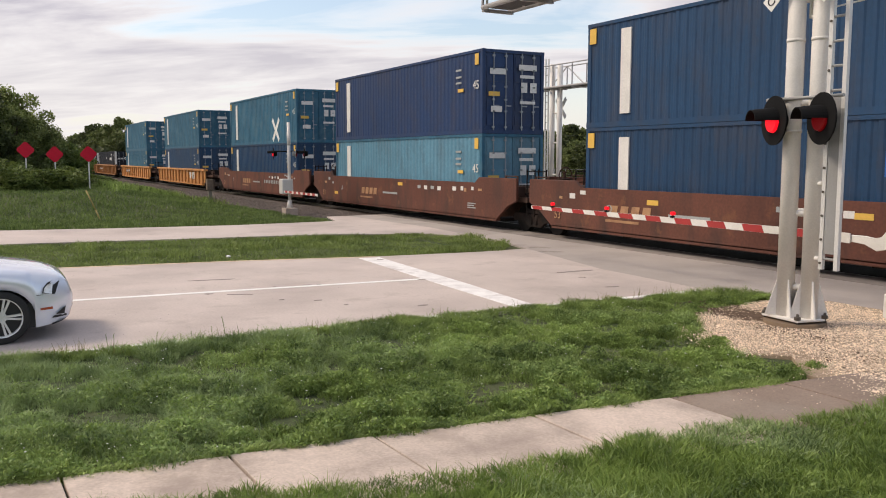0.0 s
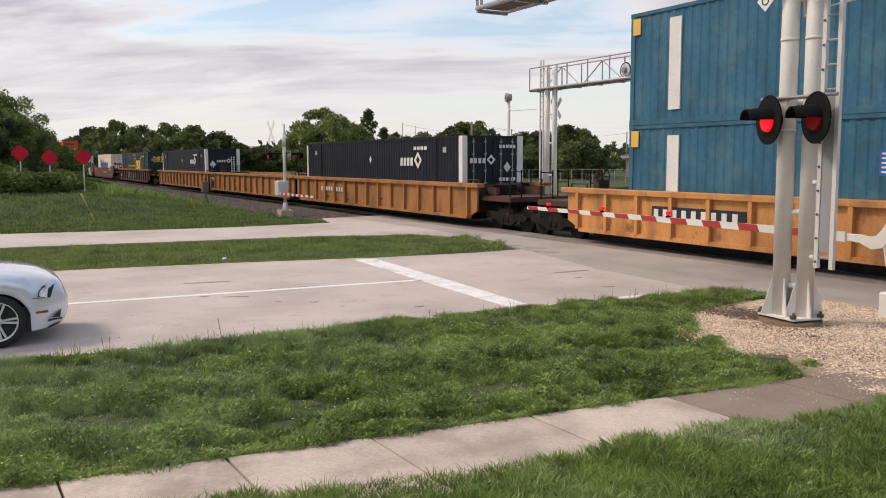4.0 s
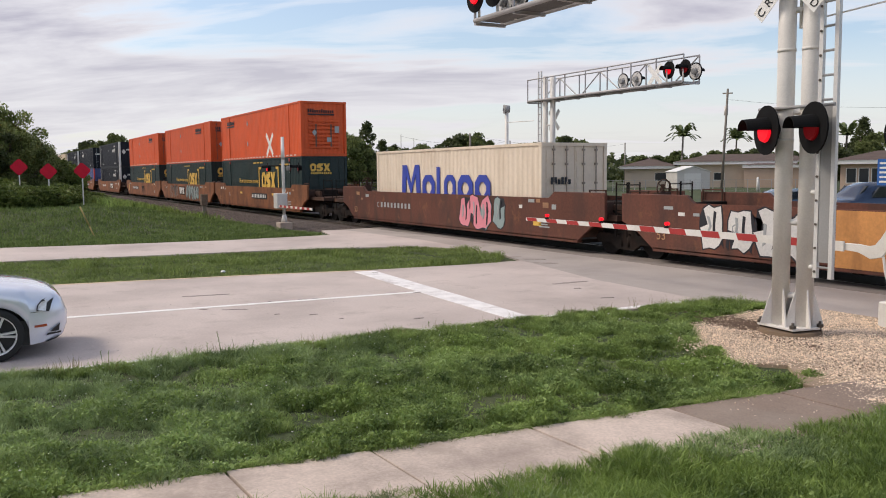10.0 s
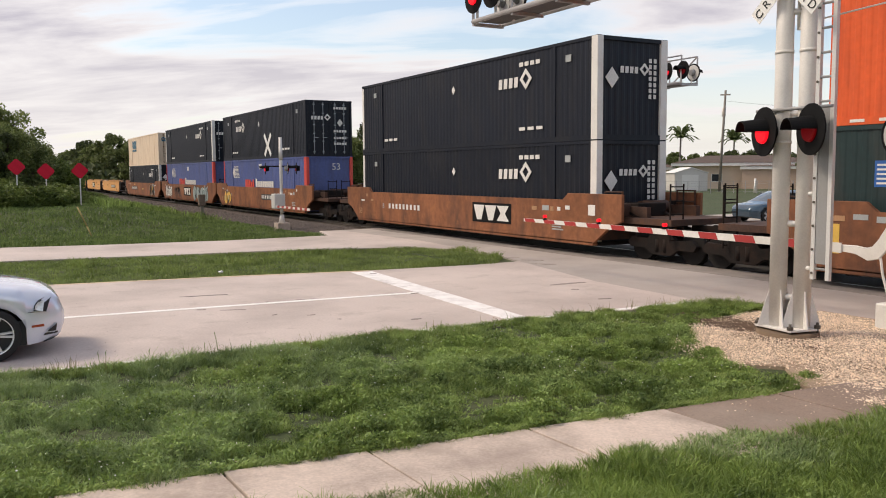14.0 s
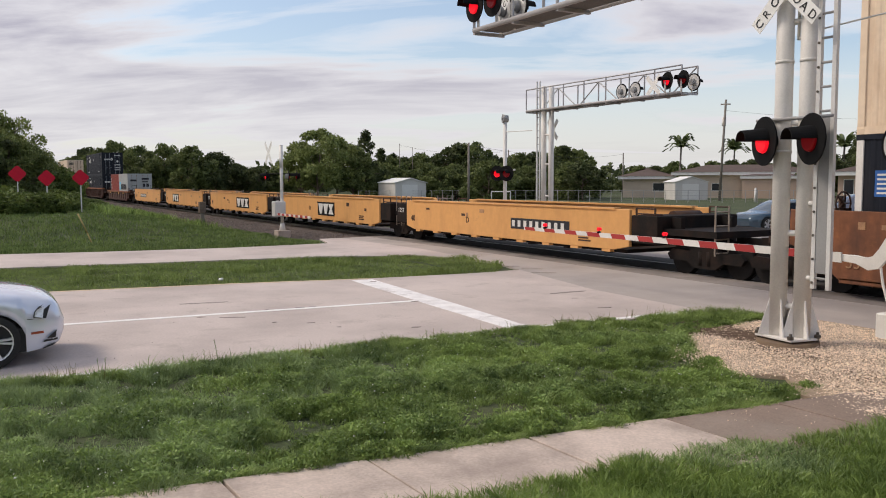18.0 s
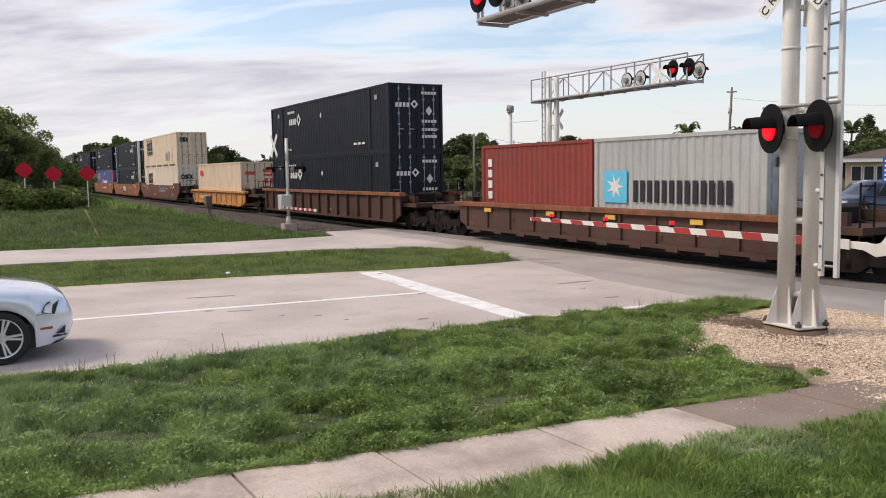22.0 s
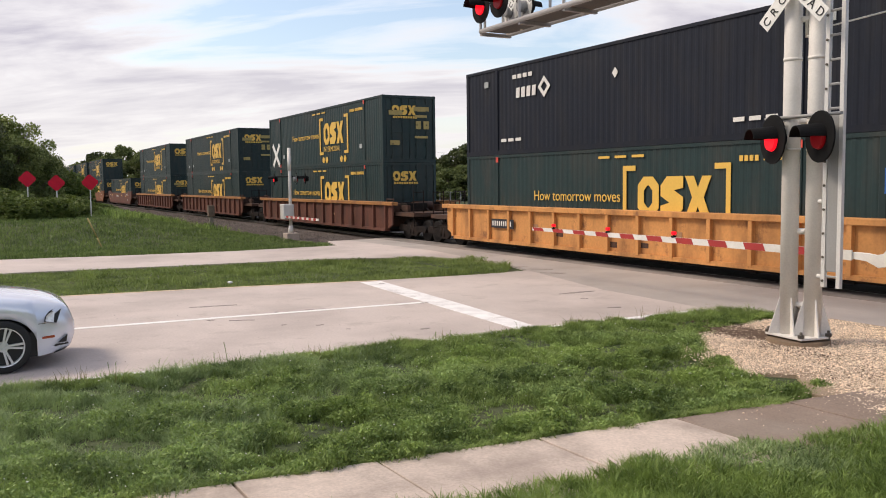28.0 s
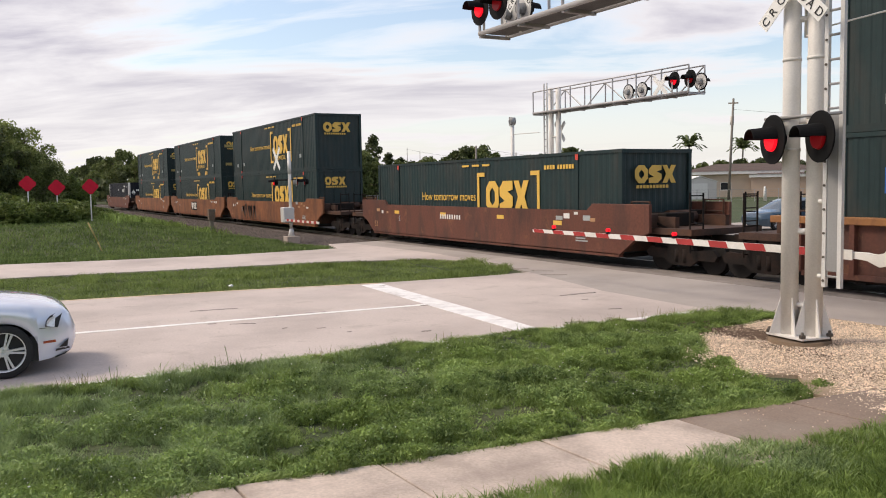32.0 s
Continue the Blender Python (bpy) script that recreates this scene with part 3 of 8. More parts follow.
JOINTS = (-7.0, -5.5, -4.0, -2.45, -0.95, 0.45, 1.68, 2.90, 4.45, 6.0, 7.45, 8.9)
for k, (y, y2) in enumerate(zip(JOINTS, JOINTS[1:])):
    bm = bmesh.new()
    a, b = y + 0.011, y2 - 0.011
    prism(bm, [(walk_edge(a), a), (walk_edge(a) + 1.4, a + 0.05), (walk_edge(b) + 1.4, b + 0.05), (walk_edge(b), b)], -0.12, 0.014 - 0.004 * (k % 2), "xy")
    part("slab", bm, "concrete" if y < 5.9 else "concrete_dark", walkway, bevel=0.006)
bm = bmesh.new()
prism(bm, [(walk_edge(-7.6) + 0.03, -7.6), (walk_edge(-7.6) + 1.37, -7.6), (walk_edge(8.9) + 1.37, 8.9), (walk_edge(8.9) + 0.03, 8.9)], -0.14, -0.05, "xy")
part("joint_soil", bm, "joint_dirt", walkway, "dark soil in the joints")

# gravel round the crossing signal
bm = bmesh.new()
prism(bm, [(-6.2, 8.0), (-6.9, 8.6), (-7.5, 8.1), (-8.7, 8.85), (-9.3, 9.5), (-9.6, 10.4), (-9.9, 11.6), (-9.4, 12.58), (4, 12.58), (4, 8.0), (-5.0, 8.1)], -0.1, 0.004, "xy")
single("gravel_bed", bm, "gravel_bed", "bed of pale limestone gravel round the signal mast", "gravel", kind="structure")


rg = np.random.default_rng(11)
GRAVEL_SIZES = (0.009, 0.013, 0.019)
GRAVEL = [(-5.75, 7.9), (-6.1, 8.3), (-6.9, 8.75), (-7.3, 8.05), (-8.0, 8.2), (-8.8, 8.75), (-9.4, 9.4), (-9.75, 10.4), (-9.9, 11.6), (-9.3, 12.5), (-4, 12.5), (-4.2, 8.2), (-5.0, 7.9)]
px, py = rg.uniform(-10, -4, 72000), rg.uniform(7.2, 12.5, 72000)
k = inside(px + rg.normal(0, 0.1, 72000), py + rg.normal(0, 0.1, 72000), GRAVEL)
k &= ~((np.hypot((px + 9.2) / 0.72, (py - 10.3) / 0.42) < 0.75 + 0.5 * rg.random(72000)) & (rg.random(72000) < 0.8))
k &= ~((np.hypot((px + 8.25) / 0.8, (py - 10.15) / 0.7) < 1) & (rg.random(72000) < 0.3))
px, py = px[k], py[k]
heap = 0.035 * np.exp(-((px + 7.2) / 1.2) ** 2 - ((py - 10.4) / 1.3) ** 2) + 0.012 * np.sin(px * 5.1) * np.cos(py * 4.3)
for k, size in enumerate(GRAVEL_SIZES):
    q = (np.arange(len(px)) % 8 < 5) if k == 0 else ((np.arange(len(px)) % 8 > 4) & (np.arange(len(px)) % 8 < 7) if k == 1 else np.arange(len(px)) % 8 == 7)
    stones("gravel", px[q], py[q], 0.008 + np.maximum(heap[q], 0), size, "pebble", "loose pale limestone pebbles round the mast foot", "gravel", 12 + 40 * k)
cx, cy = rg.normal(-9.2, 0.42, 2600), rg.normal(10.33, 0.24, 2600)
cx, cy = np.concatenate([cx, rg.normal(-7.95, 0.34, 500), rg.normal(-6.6, 0.35, 160)]), np.concatenate([cy, rg.normal(9.88, 0.16, 500), rg.normal(9.4, 0.3, 160)])
stones("soil_clods", cx, cy, np.full(len(cx), 0.006), 0.022, "soil_bare", "crumbs of dark bare soil among the gravel", "soil", 19)
px, py = rg.uniform(-6.4, -5.0, 130), 8.6 - 2.2 * rg.random(130) ** 1.7
stones("stray_gravel", px, py, np.full(130, 0.018), 0.010, "pebble", "pale pebbles strewn over the dark sidewalk", "gravel", 13)

# track: ballast, ties, rails
for nm, x0, x1 in (("ballast_1", -830, -33.6), ("ballast_2", 4, 720)):
    bm = bmesh.new()
    prism(bm, [(TRACK_Y - 4.6, -0.30), (TRACK_Y - 2.1, -0.12), (TRACK_Y + 2.1, -0.12), (TRACK_Y + 4.6, -0.30), (TRACK_Y + 4.6, -0.8), (TRACK_Y - 4.6, -0.8)], x0, x1, "yz")
    single(nm, bm, "ballast_bed", "grey crushed stone ballast bed of the railway", "ballast", kind="structure")
px = -33.5 - 95 * rg.uniform(0, 1, 26000) ** 1.5
py = TRACK_Y - rg.uniform(1.5, 4.7, 26000)
pz = np.interp(TRACK_Y - py, [1.5, 2.1, 4.6], [-0.12, -0.11, -0.29])
stones("ballast_stones", px, py, pz, 0.055, "ballast_stone", "loose grey ballast stones along the track", "ballast", 14)
railway = thing("railway_track", pose(0, 0, 0), "single railway track with worn steel rails", "railway track", kind="structure")
RAIL = [(-0.07, -0.17), (0.07, -0.17), (0.07, -0.155), (0.012, -0.14), (0.012, -0.04), (0.036, -0.03), (0.036, -0.002), (0.03, 0.002), (-0.03, 0.002), (-0.036, -0.002),
        (-0.036, -0.03), (-0.012, -0.04), (-0.012, -0.14), (-0.07, -0.155)]
for side in (-1, 1):
    bm = bmesh.new()
    prism(bm, [(TRACK_Y + side * 0.7525 + a, b) for a, b in RAIL], -830, 720, "yz")
    part("rail", bm, "rail_steel", railway)
bm = bmesh.new()
box(bm, -0.11, 0.11, -1.3, 1.3, -0.30, -0.10)
tie = done(bm, "tie", "tie_wood", 0.01)
for k in range(190):
    part("tie", tie, "", railway, m=pose(-33.9 - 0.56 * k, TRACK_Y, 0.0 + 0.004 * math.sin(k * 2.3), 0, 0, 0.5 * math.sin(k)))

# ------------------------------------------------------------ the train
BOX_W, BOX_H = 2.59, 2.9
LEVEL = (0.36, 3.27)          # floors of the lower and the upper container
RUNNERS = []                  # (thing, place along the track at 16 s, height)


def plate(bm, face, half, u0, v0, u1, v1, skew=0.0, d=0.008):
    """A thin raised panel on the long side ('side', u along x) or on the end ('end', u along y) of a container or car."""
    s = skew * (v1 - v0)
    pts = [(u0, v0), (u1, v0), (u1 + s, v1), (u0 + s, v1)]
    flat(bm, face, half, pts, d)


def flat(bm, face, half, pts, d=0.008):
    if face == "side":
        prism(bm, pts, -half - d, -half + 0.004, "xz")
    else:
        prism(bm, pts, half - 0.004, half + d, "yz")


def diamond(bm, face, half, u, v, r, hole=0.0, d=0.008):
    if not hole:
        flat(bm, face, half, [(u - r * 0.8, v), (u, v - r), (u + r * 0.8, v), (u, v + r)], d)
        return
    o = [(u - r, v), (u, v - r), (u + r, v), (u, v + r)]
    i = [(u - hole, v), (u, v - hole), (u + hole, v), (u, v + hole)]
    for k in range(4):
        flat(bm, face, half, [o[k], o[(k + 1) % 4], i[(k + 1) % 4], i[k]], d)


def octagon(bm, face, half, u0, v0, u1, v1, c, d=0.008):
    flat(bm, face, half, [(u0 + c, v0), (u1 - c, v0), (u1, v0 + c), (u1, v1 - c), (u1 - c, v1), (u0 + c, v1), (u0, v1 - c), (u0, v0 + c)], d)


def word_bars(bm, face, half, u0, v0, width, height, n, seed, gap=0.28, tall=0.35, skew=0.0):
    """A row of plain upright bars in place of a word."""
    r = random.Random(seed)
    w = width / n
    for k in range(n):
        h = height * (1.0 if r.random() < tall or k == 0 else 0.7)
        plate(bm, face, half, u0 + k * w, v0, u0 + (k + 1 - gap) * w, v0 + h, skew)


def ring8(bm, face, half, u0, v0, u1, v1, c, band):
    """An open ring with cut corners, with a seam at its foot."""
    def rim(d, k):
        p, q, r, t = u0 + d, u1 - d, v0 + d, v1 - d
        m = (p + q) / 2
        return [(m - 0.002, r), (p + k, r), (p, r + k), (p, t - k), (p + k, t), (q - k, t), (q, t - k), (q, r + k), (q - k, r), (m + 0.002, r)]
    flat(bm, face, half, rim(0, c) + rim(band, c * 0.6)[::-1])


def block_mark(bm, face, half, u0, v0, width, height):
    """Three heavy plain shapes: a broad ring, a slotted block and an hourglass."""
    w, h = width / 3, height
    ring8(bm, face, half, u0, v0, u0 + 0.92 * w, v0 + h, 0.26 * w, 0.27 * w)
    a = u0 + w
    flat(bm, face, half, [(a, v0), (a + 0.66 * w, v0), (a + 0.92 * w, v0 + 0.22 * h), (a + 0.92 * w, v0 + 0.5 * h), (a + 0.55 * w, v0 + 0.66 * h), (a + 0.92 * w, v0 + 0.72 * h), (a + 0.92 * w, v0 + h), (a + 0.26 * w, v0 + h),
                          (a, v0 + 0.78 * h), (a, v0 + 0.52 * h), (a + 0.37 * w, v0 + 0.36 * h), (a, v0 + 0.28 * h)])
    a = u0 + 2 * w
    flat(bm, face, half, [(a, v0), (a + 0.34 * w, v0), (a + 0.5 * w, v0 + 0.28 * h), (a + 0.66 * w, v0), (a + w, v0), (a + 0.72 * w, v0 + 0.5 * h), (a + w, v0 + h), (a + 0.66 * w, v0 + h), (a + 0.5 * w, v0 + 0.72 * h),
                          (a + 0.34 * w, v0 + h), (a, v0 + h), (a + 0.28 * w, v0 + 0.5 * h)])


def bar_diamond(bm, face, half, u0, v0, width, height):
    """Four slanted bars and an open diamond: an emblem."""
    w = width * 0.64 / 4
    for k in range(4):
        plate(bm, face, half, u0 + k * w, v0, u0 + (k + 0.66) * w, v0 + height * 0.62, 0.08)
    diamond(bm, face, half, u0 + width * 0.82, v0 + height * 0.42, height * 0.62, height * 0.30)


def blob(r, cu, cv, ru, rv, m=14):
    """An uneven rounded outline."""
    rad = [r.uniform(0.82, 1.12) for _ in range(m)]
    out = []
    for i in range(m):
        a = 2 * math.pi * i / m
        c, s = math.cos(a), math.sin(a)
        k = (abs(c) ** 3 + abs(s) ** 3) ** (-1 / 3) * rad[i]
        out.append((cu + ru * k * c, cv + rv * k * s))
    return out


LETTERS = {}


def figures(text, size, material, parent, name, m):
    """Figures in the built-in font, as a thin mesh."""
    key = (text, size, material)
    if key in LETTERS:
        return part(name, LETTERS[key], material, parent, m=m)
    cu = bpy.data.curves.new(name, "FONT")
    cu.body, cu.size, cu.extrude = text, size, 0.003
    ob = bpy.data.objects.new(name, cu)
    scene.collection.objects.link(ob)
    dg = bpy.context.evaluated_depsgraph_get()
    me = bpy.data.meshes.new_from_object(ob.evaluated_get(dg))
    bpy.data.objects.remove(ob)
    bpy.data.curves.remove(cu)
    me.materials.clear()
    me.materials.append(MATS[material])
    LETTERS[key] = me
    return part(name, me, material, parent, m=m)


SIDE = pose(0, 0, 0, 90, 0, 0)           # text that stands on the near side, reads along +x
END = pose(0, 0, 0, 90, 0, 90)           # text that stands on the +x end


def ribbed(L, W, z0, z1, pitch, deep, ends):
    """A corrugated shell: trapezoid folds along both sides, and along the ends named."""
    hx, hy = L / 2, W / 2
    prof = []

    def run(a, b, out, fold):
        if not fold:
            return [(a, 0.0), (b, 0.0)]
        n = max(2, int(round((b - a) / pitch)))
        w, pts = (b - a) / n, []
        for i in range(n):
            s = a + i * w
            pts += [(s, 0.0), (s + 0.34 * w, 0.0), (s + 0.5 * w, deep), (s + 0.84 * w, deep)]
        pts.append((b, 0.0))
        return pts
    prof += [(x, -hy + d) for x, d in run(-hx, hx, 1, True)]
    prof += [(hx - d, y) for y, d in run(-hy, hy, 1, "front" in ends)][1:]
    prof += [(-x, hy - d) for x, d in run(-hx, hx, 1, True)][1:]
    prof += [(-hx + d, -y) for y, d in run(-hy, hy, 1, True)][1:-1]
    bm = bmesh.new()
    prism(bm, prof, z0, z1, "xy")
    return bm


def container(label, L, paint, right, extras, frame_paint=None, posts=None, inner=True):
    """One shipping container. right: 'doors' or 'front' on its +x end. extras: functions that add marks."""
    ob = thing("shipping_container", pose(0, 0, 0), label, "container", "containers on the train")
    hx, hy = L / 2, BOX_W / 2
    part("shell", ribbed(L - 0.14, BOX_W - 0.05, 0.10, BOX_H - 0.05, 0.28 if L < 15 else 0.24, 0.020 if L < 15 else 0.012, (right,)), paint, ob)
    bm = bmesh.new()
    for s in (-1, 1):
        box(bm, -hx, hx, s * hy - 0.05 if s > 0 else -hy, s * hy if s > 0 else -hy + 0.05, 0.0, 0.15)
        box(bm, -hx, hx, s * hy - 0.05 if s > 0 else -hy, s * hy if s > 0 else -hy + 0.05, BOX_H - 0.09, BOX_H)
    for a in (-hx, hx - 0.1):
        box(bm, a, a + 0.1, -hy + 0.052, hy - 0.052, 0.0, 0.15)
        box(bm, a, a + 0.1, -hy + 0.052, hy - 0.052, BOX_H - 0.11, BOX_H - 0.002)
    box(bm, -hx + 0.1, hx - 0.1, -hy + 0.05, hy - 0.05, BOX_H - 0.048, BOX_H - 0.02)
    part("frame", bm, frame_paint or paint, ob)
    bm0 = bmesh.new()
    box(bm0, -0.16 / 2, 0.16 / 2, -0.06, 0.06, 0.0, 0.0 + BOX_H - 0.02)
    post = done(bm0, "corner_post", posts or frame_paint or paint, 0.01)
    bmc = bmesh.new()
    box(bmc, -0.089, 0.089, -0.083, 0.083, 0.0, 0.118)
    cast = done(bmc, "corner_casting", frame_paint or paint, 0.012)
    for sx in (-1, 1):
        for sy in (-1, 1):
            part("corner_post", post, "", ob, m=pose(sx * (hx - 0.082), sy * (hy - 0.062), 0.012))
            for z in (-0.006, BOX_H - 0.112):
                part("corner_casting", cast, "", ob, m=pose(sx * (hx - 0.085), sy * (hy - 0.079), z))
    if posts:      # broad pale corner posts on the near end
        bm = bmesh.new()
        box(bm, hx - 0.26, hx + 0.006, -hy - 0.006, -hy + 0.20, 0.02, BOX_H - 0.01)
        part("end_post", bm, posts, ob)
        bm = bmesh.new()
        box(bm, hx - 0.10, hx + 0.006, hy - 0.24, hy + 0.004, 0.02, BOX_H - 0.01)
        part("end_post", bm, posts, ob)
    if inner and L > 15:   # inner lift posts at the 40-foot marks
        bm0 = bmesh.new()
        box(bm0, -0.07, 0.07, -0.03, 0.03, 0.05, BOX_H - 0.01)
        lift = done(bm0, "lift_post", frame_paint or paint, 0.01)
        for x in (-6.06, 6.06):
            for s in (-1, 1):
                part("lift_post", lift, "", ob, m=pose(x, s * (hy - 0.024), 0))
    if right == "doors":
        for s in (-1, 1):
            bm = bmesh.new()
            a, b = sorted((s * 0.015, s * (hy - 0.14)))
            box(bm, hx - 0.075, hx - 0.045, a, b, 0.16, BOX_H - 0.12)
            for k in range(5):
                z = 0.30 + k * 0.50
                box(bm, hx - 0.048, hx - 0.022, a + 0.06, b - 0.06, z, z + 0.36)
            door = part("door", bm, paint, ob, "ribbed steel container door")
            for f in (0.28, 0.72):
                y = a + f * (b - a)
                bm = bmesh.new()
                tube(bm, (hx + 0.012, y, 0.12), (hx + 0.012, y, BOX_H - 0.10), 0.018, 6)
                for z in (0.2, 0.75, 1.15, 1.6, 2.2, 2.65):
                    box(bm, hx - 0.03, hx + 0.03, y - 0.05, y + 0.05, z, z + 0.06)
                box(bm, hx + 0.005, hx + 0.03, y - 0.02, y + 0.22, 0.95, 0.99)
                part("lock_rod", bm, "rust_rod" if paint in ("cream_paint", "orange_paint") else ("guard_steel" if paint in ("ivory_paint", "grey_box_paint") else (paint if paint == "green_paint" else "rod_steel")), door)
    for add in extras:
        add(ob, hx, hy)
    return ob


def pieces(bm):
    """Take a bmesh apart into its loose pieces, each a bmesh of its own."""
    left, out = set(bm.verts), []
    while left:
        group, edge = set(), [left.pop()]
        while edge:
            v = edge.pop()
            group.add(v)
            for e in v.link_edges:
                w = e.other_vert(v)
                if w in left:
                    left.discard(w)
                    edge.append(w)
        b = bmesh.new()
        twin = {v: b.verts.new(v.co) for v in sorted(group, key=lambda q: q.index)}
        for f in {f for v in group for f in v.link_faces}:
            b.faces.new([twin[v] for v in f.verts])
        out.append(b)
    bm.free()
    return out


def marks(material, name, draw, label=""):
    def add(ob, hx, hy):
        bm = bmesh.new()
        draw(bm, hx, hy)
        for piece in pieces(bm):
            part(name, piece, material, ob, label)
    return add


def bracket_emblem(dots=False):
    def add(ob, hx, hy):
        o = -hx
        for u, s in ((8.45, 1), (12.25, -1)):
            bm = bmesh.new()
            pts = [(0, 0.55), (0.5, 0.55), (0.5, 0.69), (0.14, 0.69), (0.14, 2.26), (0.5, 2.26), (0.5, 2.40), (0, 2.40)]
            flat(bm, "side", hy, [(o + u + s * a, b) for a, b in pts])
            part("bracket", bm, "yellow_mark", ob, "yellow painted bracket")
        bm = bmesh.new()
        block_mark(bm, "side", hy, o + 9.05, 1.05, 2.6, 1.05)
        part("emblem", bm, "yellow_mark", ob, "three heavy yellow blocks")
        figures("INTERMODAL", 0.36, "yellow_mark", ob, "lettering", pose(o + 9.0, -hy - 0.01, 0.70) @ SIDE)
        figures("How tomorrow moves", 0.44, "yellow_mark", ob, "lettering", pose(o + 4.2, -hy - 0.01, 1.42) @ SIDE)
        for a, z, w, n, h in ((7.4, 2.62, 2.1, 3, 0.07), (12.5, 2.42, 0.6, 4, 0.13), (13.2, 2.42, 0.85, 6, 0.13)):
            for k in range(n):
                bm = bmesh.new()
                plate(bm, "side", hy, o + a + k * w / n, z, o + a + (k + 0.68) * w / n, z + h)
                part("number_bar", bm, "yellow_mark", ob)
        for u, z in ((1.96, 2.66), (1.96, 0.06), (14.08, 2.66)):
            bm = bmesh.new()
            plate(bm, "side", hy + 0.006, o + u, z, o + u + 0.14, z + 0.17)
            part("red_tag", bm, "red_mark", ob, "small red tag on the lift post")
        for u, z in ((1.0, 0.5), (2.5, 0.55), (13.6, 0.7)):
            bm = bmesh.new()
            plate(bm, "side", hy, o + u, z, o + u + 0.3, z + 0.2)
            part("data_plate", bm, "grey_mark", ob)
        if dots:
            for u in (8.8, 9.25, 11.2, 11.65):
                bm = bmesh.new()
                octagon(bm, "side", hy, o + u, 0.14, o + u + 0.32, 0.44, 0.1)
                part("dot", bm, "yellow_mark", ob)
    return add


def end_block(z=1.75, small=False):
    def draw(bm, hx, hy):
        block_mark(bm, "end", hx + 0.02, -0.85, z, 1.15 if small else 1.5, 0.42 if small else 0.5)
        word_bars(bm, "end", hx + 0.02, -0.8, z - 0.14, 1.2, 0.09, 10, 4, tall=1)
    return marks("yellow_mark", "end_emblem", draw, "yellow block emblem on the end")


def ring_diamond(bm, half, u, v, r, hole):
    """An open diamond as one band with a seam."""
    o = [(u - r, v), (u, v - r), (u + r, v), (u, v + r), (u - r, v + 0.002)]
    i = [(u - hole, v), (u, v - hole), (u + hole, v), (u, v + hole), (u - hole, v + 0.002)]
    flat(bm, "side", half, o + i[::-1])


def diamond_emblem(near_left=True):
    def add(ob, hx, hy):
        o = -hx
        u = o + (3.2 if near_left else 11.1)
        for k in range(4):
            bm = bmesh.new()
            plate(bm, "side", hy, u + k * 0.30, 1.80, u + k * 0.30 + 0.2, 2.12, 0.08)
            part("emblem_bar", bm, "white_mark", ob, "white slanted emblem bar")
        bm = bmesh.new()
        ring_diamond(bm, hy, u + 1.56, 2.02, 0.33, 0.17)
        part("emblem", bm, "white_mark", ob, "white open diamond emblem")
        bm = bmesh.new()
        diamond(bm, "side", hy, o + 8.1, 2.05, 0.15)
        part("placard", bm, "white_mark", ob, "small white placard diamond")
        for a in (1.25, 14.7):
            bm = bmesh.new()
            plate(bm, "side", hy, o + a, 2.3, o + a + 0.26, 2.5)
            part("data_plate", bm, "grey_mark", ob)
        for a, z, w, n, h in ((3.0 if near_left else 12.3, 2.42, 1.2, 4, 0.13), (2.3, 0.42, 1.3, 3, 0.10), (12.3, 0.42, 1.4, 3, 0.10)):
            for k in range(n):
                bm = bmesh.new()
                plate(bm, "side", hy, o + a + k * w / n, z, o + a + (k + 0.7) * w / n, z + h)
                part("number_bar", bm, "white_mark", ob)
    return add


def diamond_end(front):
    def draw(bm, hx, hy):
        h = hx + (0.02 if not front else -0.03)
        bar_diamond(bm, "end", h, -0.45 if front else -1.0, 1.9, 1.1, 0.3)
        if front:
            diamond(bm, "end", h, -0.75, 1.75, 0.3)
            for y in (0.62, 0.8):
                for k in range(7):
                    plate(bm, "end", h, y, 1.2 + k * 0.17, y + 0.1, 1.32 + k * 0.17)
        else:
            for z in (2.45, 1.25, 0.9, 0.6):
                word_bars(bm, "end", h, 0.25, z, 0.75, 0.12, 5, int(z * 10), tall=1)
            diamond(bm, "end", h, 0.6, 1.75, 0.2)
    return marks("white_mark", "end_emblem", draw, "white diamond emblem on the end")


def door_labels(material="white_mark"):
    def add(ob, hx, hy):
        h = hx + 0.022
        for y0, z0, y1, z1 in ((-1.0, 2.05, -0.35, 2.25), (0.2, 2.22, 0.95, 2.42), (0.25, 1.95, 0.85, 2.06), (0.3, 1.45, 0.55, 1.8), (0.68, 1.45, 0.95, 1.8), (0.25, 1.05, 0.9, 1.15), (-0.95, 0.75, -0.5, 0.95)):
            bm = bmesh.new()
            plate(bm, "end", h, y0, z0, y1, z1)
            part("door_label", bm, material, ob, "label plate on the door")
    return add


